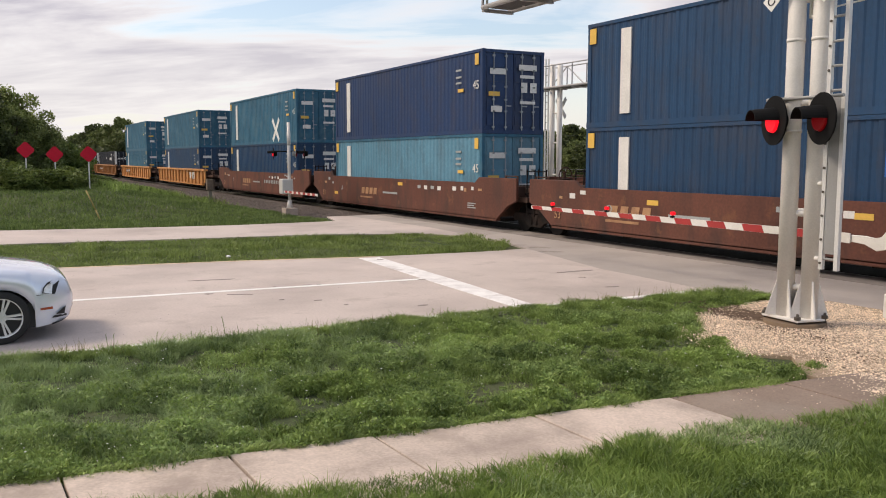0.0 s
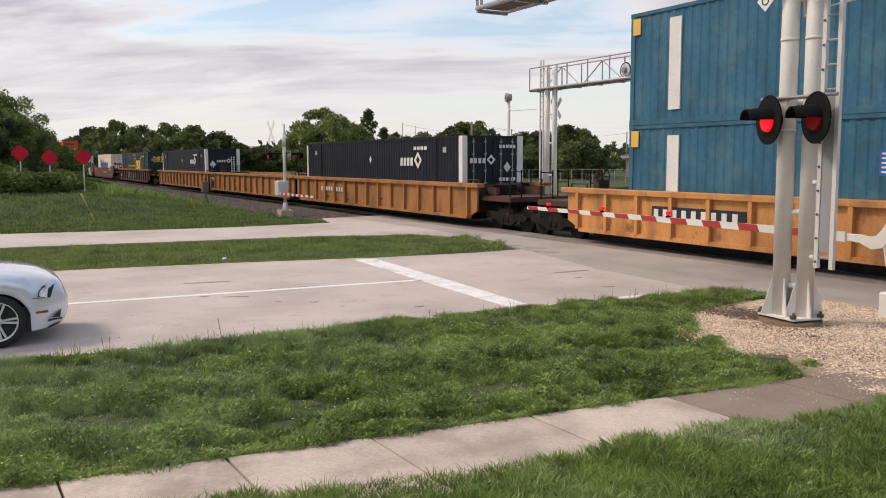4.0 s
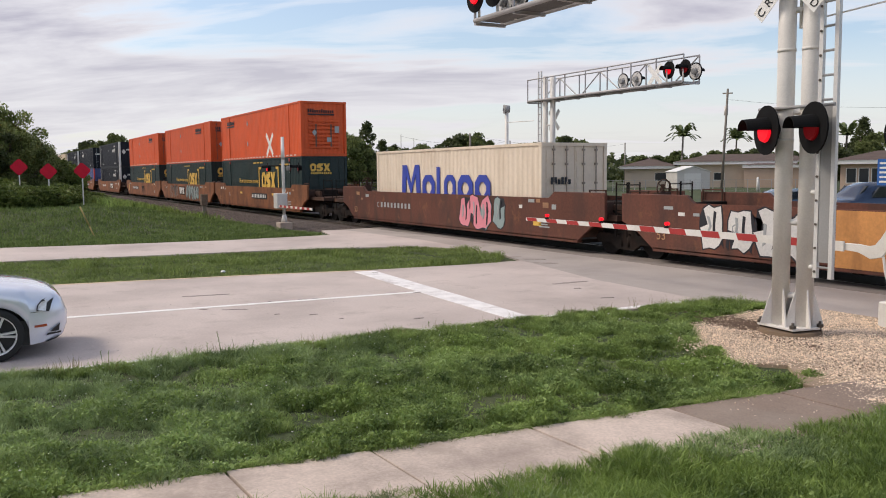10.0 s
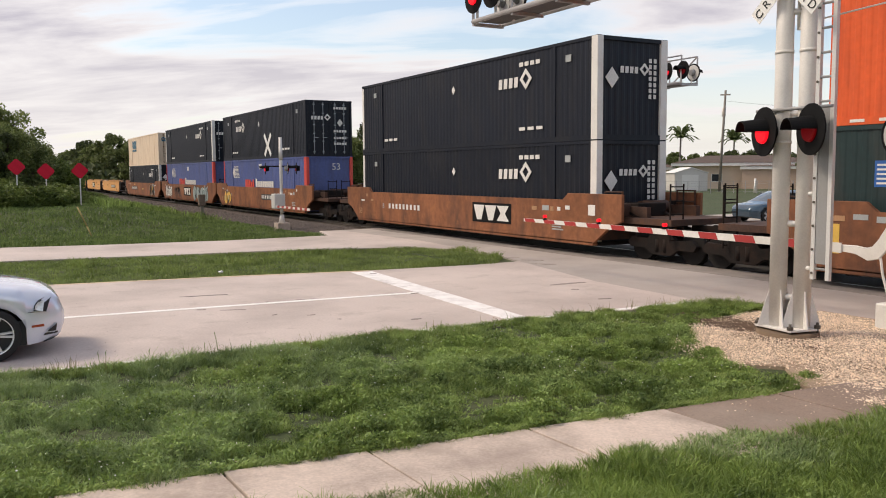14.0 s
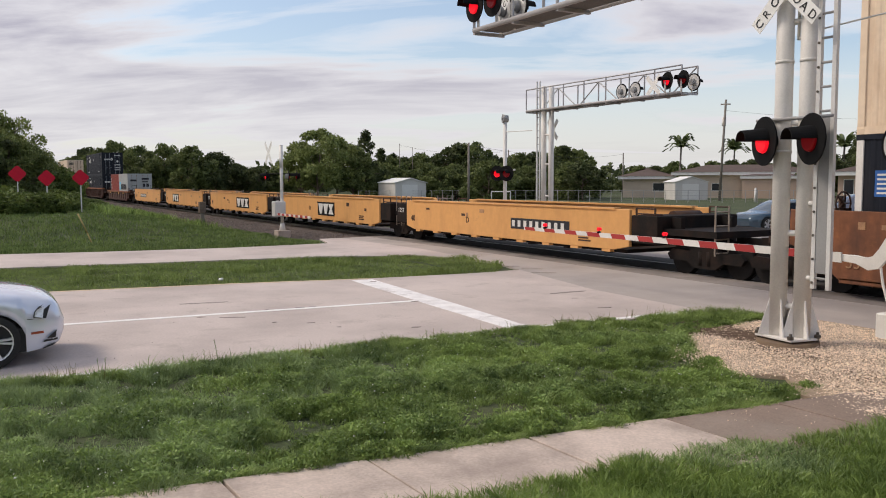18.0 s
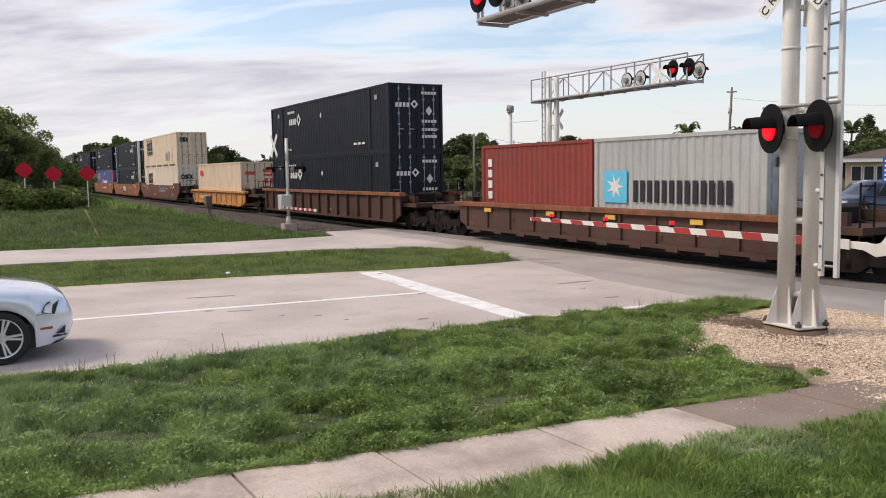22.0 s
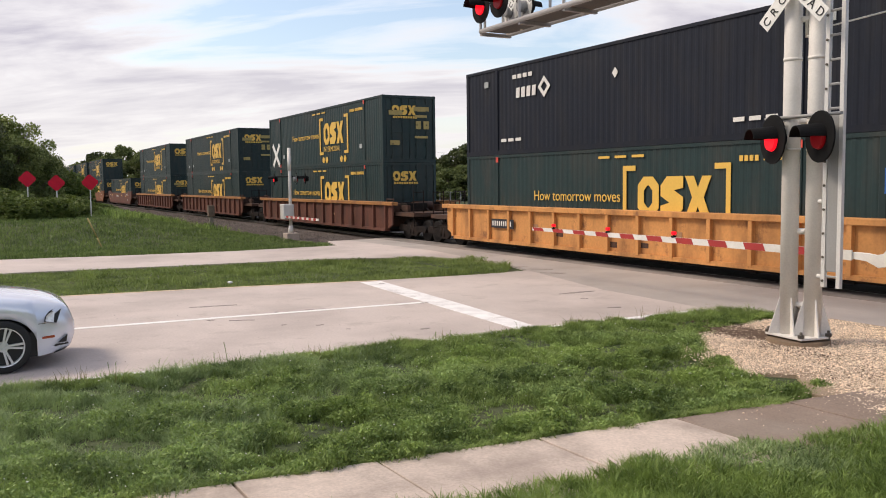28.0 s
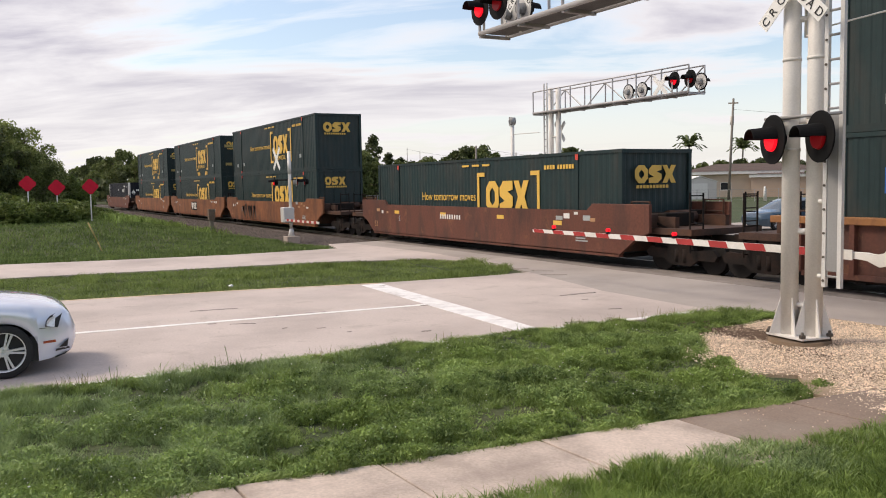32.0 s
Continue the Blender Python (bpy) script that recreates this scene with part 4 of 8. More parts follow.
def sea_box(paint_stripe=True):
    def plates(ob, hx, hy):
        bm = bmesh.new()
        plate(bm, "side", hy - 0.02, -hx + 1.45, 0.35, -hx + 1.85, 2.62, d=0.03)
        part("white_stripe", bm, "white_mark", ob, "white upright stripe")
        for z in (2.25, 2.0, 1.8):
            bm = bmesh.new()
            plate(bm, "side", hy, hx - 1.85, z, hx - 1.45, z + 0.07)
            part("lettering_bar", bm, "grey_mark", ob)
        for u0, v0, u1, v1 in ((-hx + 0.10, 2.34, -hx + 0.38, 2.76), (hx - 0.50, 2.38, hx - 0.25, 2.76), (hx - 1.7, 1.5, hx - 1.3, 1.62)):
            bm = bmesh.new()
            plate(bm, "side", hy, u0, v0, u1, v1)
            part("yellow_tag", bm, "yellow_mark", ob, "yellow tag plate")
        bm = bmesh.new()
        plate(bm, "end", hx + 0.02, -1.05, 1.3, -0.6, 1.45)
        part("yellow_tag", bm, "yellow_mark", ob, "yellow tag plate")
    def number(ob, hx, hy):
        figures("45", 0.42, "white_mark", ob, "figures", pose(hx - 0.62, -hy - 0.012, 1.55) @ SIDE)
    return [plates, number, door_labels()]


def big_mark():
    """Six plain upright shapes, tall and low, in place of a great wordmark."""
    def add(ob, hx, hy):
        u = -hx + 2.45
        for kind, w, h in (("m", 1.65, 1.35), ("o", 1.0, 0.95), ("i", 0.42, 1.25), ("o", 0.85, 0.95), ("o", 1.05, 0.95), ("n", 1.0, 0.95)):
            bm = bmesh.new()
            v = 0.95
            if kind == "m":
                flat(bm, "side", hy, [(u, v), (u + 0.2 * w, v), (u + 0.25 * w, v + 0.7 * h), (u + 0.5 * w, v + 0.1 * h), (u + 0.75 * w, v + 0.7 * h), (u + 0.8 * w, v), (u + w, v), (u + w * 0.95, v + h), (u + w * 0.72, v + h), (u + w / 2, v + h * 0.45), (u + w * 0.28, v + h), (u + 0.05 * w, v + h)])
            elif kind == "i":
                plate(bm, "side", hy, u, v, u + w * 0.6, v + h)
            else:
                ring8(bm, "side", hy, u, v, u + w, v + h, 0.26 * w, 0.25 * w)
            part("wordmark_block", bm, "blue_mark", ob, "big blue block of a wordmark")
            u += w + 0.16
    return add


def name_bars(material, u0, v0, width, height, n, seed, tall, label, name="emblem", gap=0.22):
    def draw(bm, hx, hy):
        word_bars(bm, "side", hy, -hx + u0, v0, width, height, n, seed, gap=gap, tall=tall)
    return marks(material, name, draw, label)


def side_block(material, u0, v0, width, height, framed=False):
    def draw(bm, hx, hy):
        block_mark(bm, "side", hy, -hx + u0, v0, width, height)
        word_bars(bm, "side", hy, -hx + u0, v0 - 0.28, width, 0.2, 9, 2, tall=1)
        if framed:
            for a, b, c, d in ((-0.14, -0.4, -0.06, height + 0.2), (width + 0.04, -0.4, width + 0.12, height + 0.2), (-0.06, height + 0.12, width + 0.04, height + 0.2), (-0.06, -0.4, width + 0.04, -0.32)):
                plate(bm, "side", hy, -hx + u0 + a, v0 + b, -hx + u0 + c, v0 + d)
    return marks(material, "emblem", draw, "dark block emblem")


def worded_blue():
    def white(bm, hx, hy):
        for k in range(9):
            plate(bm, "side", hy, -hx + 2.5 + 0.05 * (k % 2), 1.78 + k * 0.085, -hx + 3.75 - 0.04 * k, 1.82 + k * 0.085)
        diamond(bm, "side", hy, -hx + 2.45, 2.1, 0.34)
        word_bars(bm, "side", hy, -hx + 7.2, 1.22, 3.5, 0.5, 10, 21, gap=0.2, tall=0.2)
        plate(bm, "side", hy, hx - 8.2, 2.3, hx - 7.7, 2.6)
    def red(bm, hx, hy):
        word_bars(bm, "side", hy, -hx + 5.0, 1.2, 1.95, 0.46, 5, 22, gap=0.22, tall=0.2)
    def posts(bm, hx, hy):
        for a, b in ((-hx, -hx + 0.16), (hx - 0.34, hx + 0.006)):
            box(bm, a - 0.004, b, -hy - 0.008, -hy + 0.15, 0.01, BOX_H - 0.02)
        box(bm, hx - 0.1, hx + 0.006, hy - 0.15, hy + 0.004, 0.01, BOX_H - 0.02)
    def number(ob, hx, hy):
        figures("53", 0.5, "white_mark", ob, "figures", pose(hx + 0.02, 0.1, 2.2) @ END)
    return [marks("white_mark", "emblem", white, "white striped emblem and wordmark bars"), marks("red_mark", "wordmark", red, "red wordmark bars"), marks("red_mark", "end_post", posts, "red corner posts"), number]


def dark_flap():
    def add(ob, hx, hy):
        for k in range(26):
            if (k * 7) % 5 != 0:
                bm = bmesh.new()
                plate(bm, "side", hy, -hx + 0.3 + k * 0.6, 0.02, -hx + 0.86 + k * 0.6, 0.18)
                part("rail_mark", bm, "rust_rod", ob, "dark brown worn stretch of the bottom rail")
        for k, (a, w, h) in enumerate(((11.1, 0.42, 0.72), (11.75, 0.5, 0.8), (12.45, 0.62, 0.86))):     # what is left of an old emblem
            bm = bmesh.new()
            flat(bm, "side", hy, [(-hx + a, 0.52), (-hx + a + w * 0.9, 0.5), (-hx + a + w, 0.5 + h * 0.8), (-hx + a + w * 0.7, 0.52 + h), (-hx + a + w * 0.15, 0.5 + h * 0.9)])
            part("faded_mark", bm, "grey_mark", ob, "faded grey remains of an emblem")
    return add


def shipper_bars(u=11.6):
    def draw(bm, hx, hy):
        word_bars(bm, "side", hy, -hx + u, 2.3, 1.75, 0.24, 12, 31, gap=0.35, tall=0.4, skew=0.15)
        plate(bm, "side", hy, -hx + u - 0.05, 2.14, -hx + u + 1.7, 2.23)
        word_bars(bm, "end", hx + 0.004, -0.9, 2.3, 1.5, 0.2, 12, 32, gap=0.35, tall=0.4)
        plate(bm, "end", hx + 0.004, -0.9, 2.17, 0.6, 2.25)
    return marks("dark_mark", "emblem", draw, "dark wordmark bars with an underline")


def white_dashes():
    def add(ob, hx, hy):
        for k in range(24):
            bm = bmesh.new()
            plate(bm, "side", hy, -hx + 0.5 + k * 0.63, 0.05, -hx + 0.82 + k * 0.63, 0.11)
            part("reflector", bm, "white_mark", ob, "white reflective dash")
    return add


def end_slats(ob, hx, hy):
    for k in range(8):
        bm = bmesh.new()
        box(bm, hx - 0.06, hx + 0.012, -0.85, 0.85, 0.42 + 0.2 * k, 0.53 + 0.2 * k)
        part("end_slat", bm, "orange_paint", ob, bevel=0.01)
    for y in (-0.5, 0.35):
        bm = bmesh.new()
        plate(bm, "end", hx + 0.012, y, 0.5, y + 0.09, 1.7)
        part("rust_streak", bm, "rust_rod", ob, "brown rust streak down the end")


def silver_tags():
    def draw(bm, hx, hy):
        diamond(bm, "side", hy, -hx + 6.3, 2.2, 0.17)
        diamond(bm, "side", hy, -hx + 6.3, 0.95, 0.17)
        diamond(bm, "end", hx + 0.03, -0.55, 1.25, 0.17)
        plate(bm, "end", hx + 0.03, 0.15, 0.75, 0.4, 1.0)
        plate(bm, "end", hx + 0.03, 0.6, 1.25, 0.85, 1.6)
    return marks("grey_mark", "hazard_tags", draw, "grey diamond placard holders")


def star_panel():
    def draw(bm, hx, hy):
        plate(bm, "side", hy, -hx + 0.45, 1.12, -hx + 1.4, 2.0)
    def star(bm, hx, hy):
        for k in range(7):
            a = 2 * math.pi * k / 7
            c, s = math.cos(a), math.sin(a)
            u, v = -hx + 0.92, 1.56
            flat(bm, "side", hy, [(u + 0.36 * c, v + 0.36 * s), (u - 0.09 * s, v + 0.09 * c), (u + 0.09 * s, v - 0.09 * c)], 0.012 + 0.001 * k)
    return [marks("cyan_mark", "emblem_panel", draw, "sky blue emblem panel"), marks("white_mark", "star", star, "white star"),
            name_bars("dark_mark", 1.66, 1.15, 3.5, 0.58, 13, 41, 1, "dark wordmark bars", gap=0.42)]


KINDS = {
    "blue": lambda: container("deep blue ribbed steel container with white stripe", 13.72, "blue_paint", "doors", sea_box()),
    "navy": lambda: container("dark navy ribbed steel container with white stripe", 13.72, "navy_paint", "doors", sea_box()),
    "teal": lambda: container("teal blue ribbed steel container with white stripe", 13.72, "teal_paint", "doors", sea_box()),
    "steel": lambda: container("pale steel-blue ribbed container with white stripe", 13.72, "steel_blue_paint", "doors", sea_box(), "teal_paint"),
    "dark_front": lambda: container("blue-black ribbed container with broad white end posts", 16.15, "black_blue_paint", "front", [diamond_emblem(False), diamond_end(True)], posts="post_white"),
    "dark_doors": lambda: container("blue-black ribbed container with rodded end doors", 16.15, "black_blue_paint", "doors", [diamond_emblem(True), diamond_end(False)]),
    "dark_doors_r": lambda: container("blue-black ribbed container, rodded end doors and white post", 16.15, "black_blue_paint", "doors", [diamond_emblem(False), diamond_end(False)], posts="post_white"),
    "green_doors": lambda: container("dark green ribbed container with yellow bracketed emblem", 16.15, "green_paint", "doors", [bracket_emblem(True), end_block(2.05, True), door_labels("dull_yellow")]),
    "green_low": lambda: container("dark green ribbed container with yellow block emblem", 16.15, "green_paint", "doors", [bracket_emblem(False), end_block(2.1, True)]),
    "green_front": lambda: container("dark green container with emblem on its blank end", 16.15, "green_paint", "front", [bracket_emblem(False), end_block(1.95)]),
    "orange_doors": lambda: container("bright orange ribbed container with rodded doors", 16.15, "orange_paint", "doors", [shipper_bars(), silver_tags(), white_dashes()]),
    "orange_front": lambda: container("bright orange ribbed container with blank end", 16.15, "orange_paint", "front", [shipper_bars(1.6), silver_tags(), white_dashes(), end_slats]),
    "ivory": lambda: container("ivory ribbed container with big blue wordmark bars", 12.19, "ivory_paint", "doors",
                               [big_mark(),
                                marks("dark_mark", "end_label", lambda bm, hx, hy: word_bars(bm, "end", hx + 0.02, -0.95, 1.6, 0.8, 0.22, 6, 4), "dark label on the door")]),
    "cream_blue": lambda: container("rust-streaked cream container with teal block emblem", 16.15, "cream_paint", "doors",
                                    [side_block("teal_mark", 2.5, 1.75, 2.3, 0.8), marks("teal_mark", "end_emblem", lambda bm, hx, hy: block_mark(bm, "end", hx + 0.02, -1.0, 2.1, 1.0, 0.4))]),
    "cream_dark": lambda: container("cream ribbed container with dark framed emblem", 16.15, "cream_paint", "doors", [side_block("dark_mark", 2.2, 1.6, 2.4, 0.85, True), dark_flap(),
                                    marks("dark_mark", "end_emblem", lambda bm, hx, hy: block_mark(bm, "end", hx + 0.02, -1.0, 2.05, 0.7, 0.4))]),
    "cream_low": lambda: container("cream ribbed container with dark block emblem", 16.15, "ivory_paint", "doors", [side_block("dark_mark", 2.2, 1.35, 2.2, 1.0),
                                   marks("dark_mark", "end_emblem", lambda bm, hx, hy: block_mark(bm, "end", hx + 0.02, -1.0, 1.75, 1.0, 0.4)),
                                   lambda ob, hx, hy: figures("53", 0.6, "grey_mark", ob, "figures", pose(-hx + 0.7, -hy - 0.012, 1.4) @ SIDE)]),
    "royal": lambda: container("royal blue ribbed container with red corner posts", 16.15, "royal_paint", "front", worded_blue()),
    "red20": lambda: container("short brick-red ribbed container", 6.06, "red_box_paint", "doors", [marks("white_mark", "side_label", lambda bm, hx, hy: [plate(bm, "side", hy, -hx + 0.45, 1.1 + 0.36 * k, -hx + 0.7, 1.36 + 0.36 * k) for k in range(4)])], inner=False),
    "grey20": lambda: container("short light grey container with dark wordmark bars", 6.06, "grey_box_paint", "doors", [*star_panel(), door_labels("dark_mark")], inner=False),
    "cream40": lambda: container("cream ribbed container with small red emblem", 12.19, "cream_paint", "doors", [name_bars("red_mark", 0.75, 2.0, 0.95, 0.42, 4, 5, 1, "small red wordmark bars"), door_labels("red_mark")], frame_paint="cream_paint"),
}
STOCK = {}


def add_container(kind, left, level):
    ob = STOCK.get(kind)
    ob = copy_thing(ob, pose(0, 0, 0)) if ob else KINDS[kind]()
    STOCK.setdefault(kind, ob)
    L = {"blue": 13.72, "navy": 13.72, "teal": 13.72, "steel": 13.72, "ivory": 12.19, "cream40": 12.19, "red20": 6.06, "grey20": 6.06}.get(kind, 16.15)
    RUNNERS.append((ob, left + L / 2, LEVEL[level]))
    return ob


# --- well cars
def bogie(parent, x):
    bm = bmesh.new()
    for s in (-1, 1):
        prism(bm, [(-1.25, 0.50), (-1.15, 0.36), (-0.6, 0.36), (-0.35, 0.20), (0.35, 0.20), (0.6, 0.36), (1.15, 0.36), (1.25, 0.50), (1.1, 0.64), (0.5, 0.60), (0.38, 0.74), (-0.38, 0.74), (-0.5, 0.60), (-1.1, 0.64)],
              s * 1.0 - 0.06, s * 1.0 + 0.06, "xz")
        for dx in (-0.14, 0.14):
            tube(bm, (dx, s * 1.0, 0.28), (dx, s * 1.0, 0.62), 0.09, 8)
    box(bm, -0.22, 0.22, -0.98, 0.98, 0.48, 0.82)
    truck = part("truck", bm, "truck_steel", parent, "dark greasy steel wheel truck", m=pose(x, 0, 0))
    if "wheel" not in STOCK:
        bm = bmesh.new()
        tube(bm, (0, -0.068, 0), (0, 0.068, 0), 0.42, 20)
        tube(bm, (0, 0.068, 0), (0, 0.095, 0), 0.45, 20)
        tube(bm, (0, -0.16, 0), (0, 0.1, 0), 0.10, 10)
        STOCK["wheel"] = done(bm, "wheel", "wheel_steel")
    for dx in (-0.89, 0.89):
        for s in (-1, 1):
            part("wheel", STOCK["wheel"], "", truck, m=pose(dx, s * 0.75, 0.42, 0, 0, 0 if s < 0 else 180))
    return truck


def well_car(style, paint, label, half, left, right, extras=()):
    """One well. half: half the length of the well. left, right: distance from its middle to the coupling,
    negative where the neighbour carries the shared truck."""
    car = thing("well_car", pose(0, 0, 0), label, "rail car", "well cars of the train")
    top = {"smooth": 1.55, "ribbed": 1.57, "flat": 1.61, "low": 1.33}[style]
    bot = {"smooth": 0.36, "ribbed": 0.38, "flat": 0.50, "low": 0.42}[style]
    deck = {"smooth": 0.29, "flat": 0.42}.get(style, 0.25)
    plate_end = half + 1.2
    for s in (-1, 1):
        bm = bmesh.new()
        y0, y1 = sorted((s * 1.50, s * 1.40))
        if style == "smooth":
            e, q = plate_end, half - 1.4
            prism(bm, [(-e, 1.76), (-q - 0.25, 1.76), (-q, top), (q, top), (q + 0.25, 1.76), (e, 1.76), (e, 1.02), (e - 0.5, 0.86), (half, bot), (-half, bot), (-e + 0.5, 0.86), (-e, 1.02)], y0, y1, "xz")
            box(bm, -half, half, min(s * 1.30, s * 1.50), max(s * 1.30, s * 1.50), bot - 0.06, bot + 0.05)
        elif style == "flat":
            e = half + 0.25
            prism(bm, [(-e, top), (e, top), (e, 0.62), (half - 0.4, bot), (-half + 0.4, bot), (-e, 0.62)], y0, y1, "xz")
        else:
            e = half + 1.1
            prism(bm, [(-e, top - 0.1), (e, top - 0.1), (e, 0.62), (e - 0.55, bot), (-e + 0.55, bot), (-e, 0.62)], min(s * 1.36, s * 1.44), max(s * 1.36, s * 1.44), "xz")
        side = part("side_wall", bm, paint, car, bevel=0.012)
        if style in ("ribbed", "low"):
            bm = bmesh.new()
            a, b = sorted((s * 1.26, s * 1.56))
            box(bm, -half - 1.3, half + 1.3, a, b, top - 0.15, top)
            part("top_chord", bm, "tan_car" if paint == "brown_car" else ("rust_orange_car" if paint == "dark_brown_car" else paint), side, "worn orange top chord" if paint == "brown_car" else "", bevel=0.015)
            if "rib%s" % style + paint not in STOCK:
                bm0 = bmesh.new()
                box(bm0, -0.055, 0.055, -0.07 if style == "ribbed" else -0.015, 0.05, bot + 0.02, top - 0.14)
                STOCK["rib%s" % style + paint] = done(bm0, "rib", paint)
            n = 15 if half > 7 else 11
            for k in range(n):
                x = -half - 0.55 + (2 * half + 1.1) * k / (n - 1)
                part("rib", STOCK["rib%s" % style + paint], "", side, m=pose(x, s * 1.48, 0, 0, 0, 0 if s < 0 else 180))
            bm = bmesh.new()
            a, b = sorted((s * 1.30, s * 1.52))
            box(bm, -half - 0.5, half + 0.5, a, b, bot - 0.06, bot + 0.05)
            if style == "low":       # feet along the sill
                for k in range(10):
                    x = -half + 0.2 + k * (2 * half - 0.4) / 9
                    box(bm, x - 0.22, x + 0.22, min(s * 1.34, s * 1.53), max(s * 1.34, s * 1.53), bot - 0.12, bot + 0.04)
            part("bottom_chord", bm, paint, side)
        elif style == "flat":
            bm = bmesh.new()
            for k in range(9):
                x = -half + 0.7 + k * (2 * half - 1.4) / 8
                box(bm, x - 0.18, x + 0.18, min(s * 1.34, s * 1.49), max(s * 1.34, s * 1.49), bot - 0.07, bot + 0.03)
            box(bm, -half + 0.3, half - 0.3, min(s * 1.3, s * 1.54), max(s * 1.3, s * 1.54), top - 0.02, top + 0.03)
            part("sill", bm, paint, side)
    bm = bmesh.new()
    box(bm, -half, half, -1.35, 1.35, deck, deck + 0.10)
    for k in range(7):
        x = -half + 0.8 + k * (2 * half - 1.6) / 6
        box(bm, x - 0.12, x + 0.12, -1.38, 1.38, deck - 0.03, deck + 0.02)
    part("floor", bm, "truck_steel", car)
    for s, d in ((-1, left), (1, right)):
        own = d > 0
        d = abs(d)
        joined = d < half + 2.4
        reach = d - 0.12 if joined else d - 0.75
        bm = bmesh.new()
        a, b = sorted((s * (half + 0.02), s * reach))
        box(bm, a, b, -1.25, 1.25, 0.98, 1.14)
        a, b = sorted((s * (half + 0.0), s * (half + 0.16)))
        box(bm, a, b, -1.39, 1.39, bot + 0.1, 1.30)
        for y in (-0.9, 0.9):
            a, b = sorted((s * (half + 0.16), s * min(reach, half + 1.6)))
            box(bm, a, b, y - 0.07, y + 0.07, 1.14, 1.42)
        part("end_platform", bm, "end_brown" if style != "flat" else "truck_steel", car)
        if style != "flat":       # dark cross frame that carries the end of the well
            bm = bmesh.new()
            a, b = sorted((s * (half + 0.18), s * (half + 0.34)))
            box(bm, a, b, -1.36, 1.36, 1.30, top - 0.04)
            part("end_beam", bm, "truck_steel", car, bevel=0.01)
            bm = bmesh.new()
            a, b = sorted((s * (half + 0.42), s * min(reach - 0.05, half + 1.0)))
            box(bm, a, b, -0.72, 0.30, 1.14, 1.50)
            part("equipment_box", bm, "truck_steel", car, "dark greasy equipment box", bevel=0.02)
            for y in (-1.0, 0.2):
                bm = bmesh.new()
                prism(bm, [(s * (half + 0.3), top - 0.1), (s * (half + 0.42), top - 0.1), (s * min(reach - 0.05, half + 1.35), 1.14), (s * min(reach - 0.05, half + 1.15), 1.14)], y, y + 0.1, "xz")
                part("end_brace", bm, "truck_steel", car)
        bm = bmesh.new()
        xe = s * (reach - 0.1)
        for u in (-1.2, 0.75):
            for y in (u, u + 0.45):
                tube(bm, (xe, y, 0.55), (xe, y, 1.76 if style == "flat" else 2.05), 0.022, 6)
            for z in (0.62, 0.95, 1.28, 1.62) if style == "flat" else (0.62, 0.95, 1.28, 1.62, 1.98):
                tube(bm, (xe, u, z), (xe, u + 0.45, z), 0.016, 6)
            part("ladder", bm, "truck_steel" if style != "flat" else "guard_steel", car, "thin steel end ladder")
            bm = bmesh.new()
        a, b = sorted((s * (half + 0.5), s * (half + 0.95)))
        tube(bm, (a, -0.2, 1.36), (a, 0.75, 1.36), 0.2, 10)
        part("brake_cylinder", bm, "end_brown", car, "rusty brake cylinder")
        if s < 0 and style != "flat":
            bm = bmesh.new()
            tube(bm, ((a + b) / 2, -0.5, 1.14), ((a + b) / 2, -0.5, 2.0), 0.045, 6)
            for k in range(10):
                c0, c1 = 2 * math.pi * k / 10, 2 * math.pi * (k + 1) / 10
                tube(bm, ((a + b) / 2 + 0.06, -0.5 + 0.25 * math.cos(c0), 1.88 + 0.25 * math.sin(c0)), ((a + b) / 2 + 0.06, -0.5 + 0.25 * math.cos(c1), 1.88 + 0.25 * math.sin(c1)), 0.02, 5)
                if k % 2 == 0:
                    tube(bm, ((a + b) / 2 + 0.05, -0.5, 1.88), ((a + b) / 2 + 0.06, -0.5 + 0.25 * math.cos(c0), 1.88 + 0.25 * math.sin(c0)), 0.014, 5)
            box(bm, (a + b) / 2 - 0.12, (a + b) / 2 + 0.12, -0.7, -0.3, 1.5, 1.78)
            part("brake_wheel", bm, "end_brown", car, "rusty hand wheel on its stand")
        bm = bmesh.new()
        box(bm, a, b, -1.28, -0.95, 1.14, 1.5)
        part("valve_box", bm, "end_brown", car, bevel=0.015)
        for y in (-1.34, 1.34):
            bm = bmesh.new()
            rise = {"smooth": 1.84, "flat": 1.66}.get(style, 1.7)
            for q in (half + 0.35, half + 1.05):
                tube(bm, (s * q, y, 1.1), (s * q, y, rise), 0.028, 6)
            for z in (1.5, rise - 0.02):
                tube(bm, (s * (half + 0.35), y, z), (s * (half + 1.05), y, z), 0.02, 6)
            part("handrail", bm, "end_brown", car, "thin rusty end handrail")
        if style == "flat":
            bm = bmesh.new()
            a, b = sorted((s * (half + 0.27), s * (half + 1.25)))
            box(bm, a, b, -1.45, 1.45, 0.72, 1.46)
            part("end_bulkhead", bm, "truck_steel", car, "black end bulkhead", bevel=0.02)
            if s < 0:
                figures("125T", 0.26, "white_mark", car, "capacity_figures", pose(a + 0.16, -1.46, 1.12) @ SIDE)
        if not joined:
            bm = bmesh.new()
            a, b = sorted((s * (reach - 0.4), s * (d - 0.02)))
            box(bm, a, b, -0.13, 0.13, 0.72, 0.96)
            a, b = sorted((s * (d - 0.34), s * (d + 0.06)))
            box(bm, a, b, -0.2, 0.2, 0.66, 1.0)
            part("coupler", bm, "truck_steel", car, "rusty steel coupler")
            bogie(car, s * (d - 1.32))
        elif own:
            bogie(car, s * d)
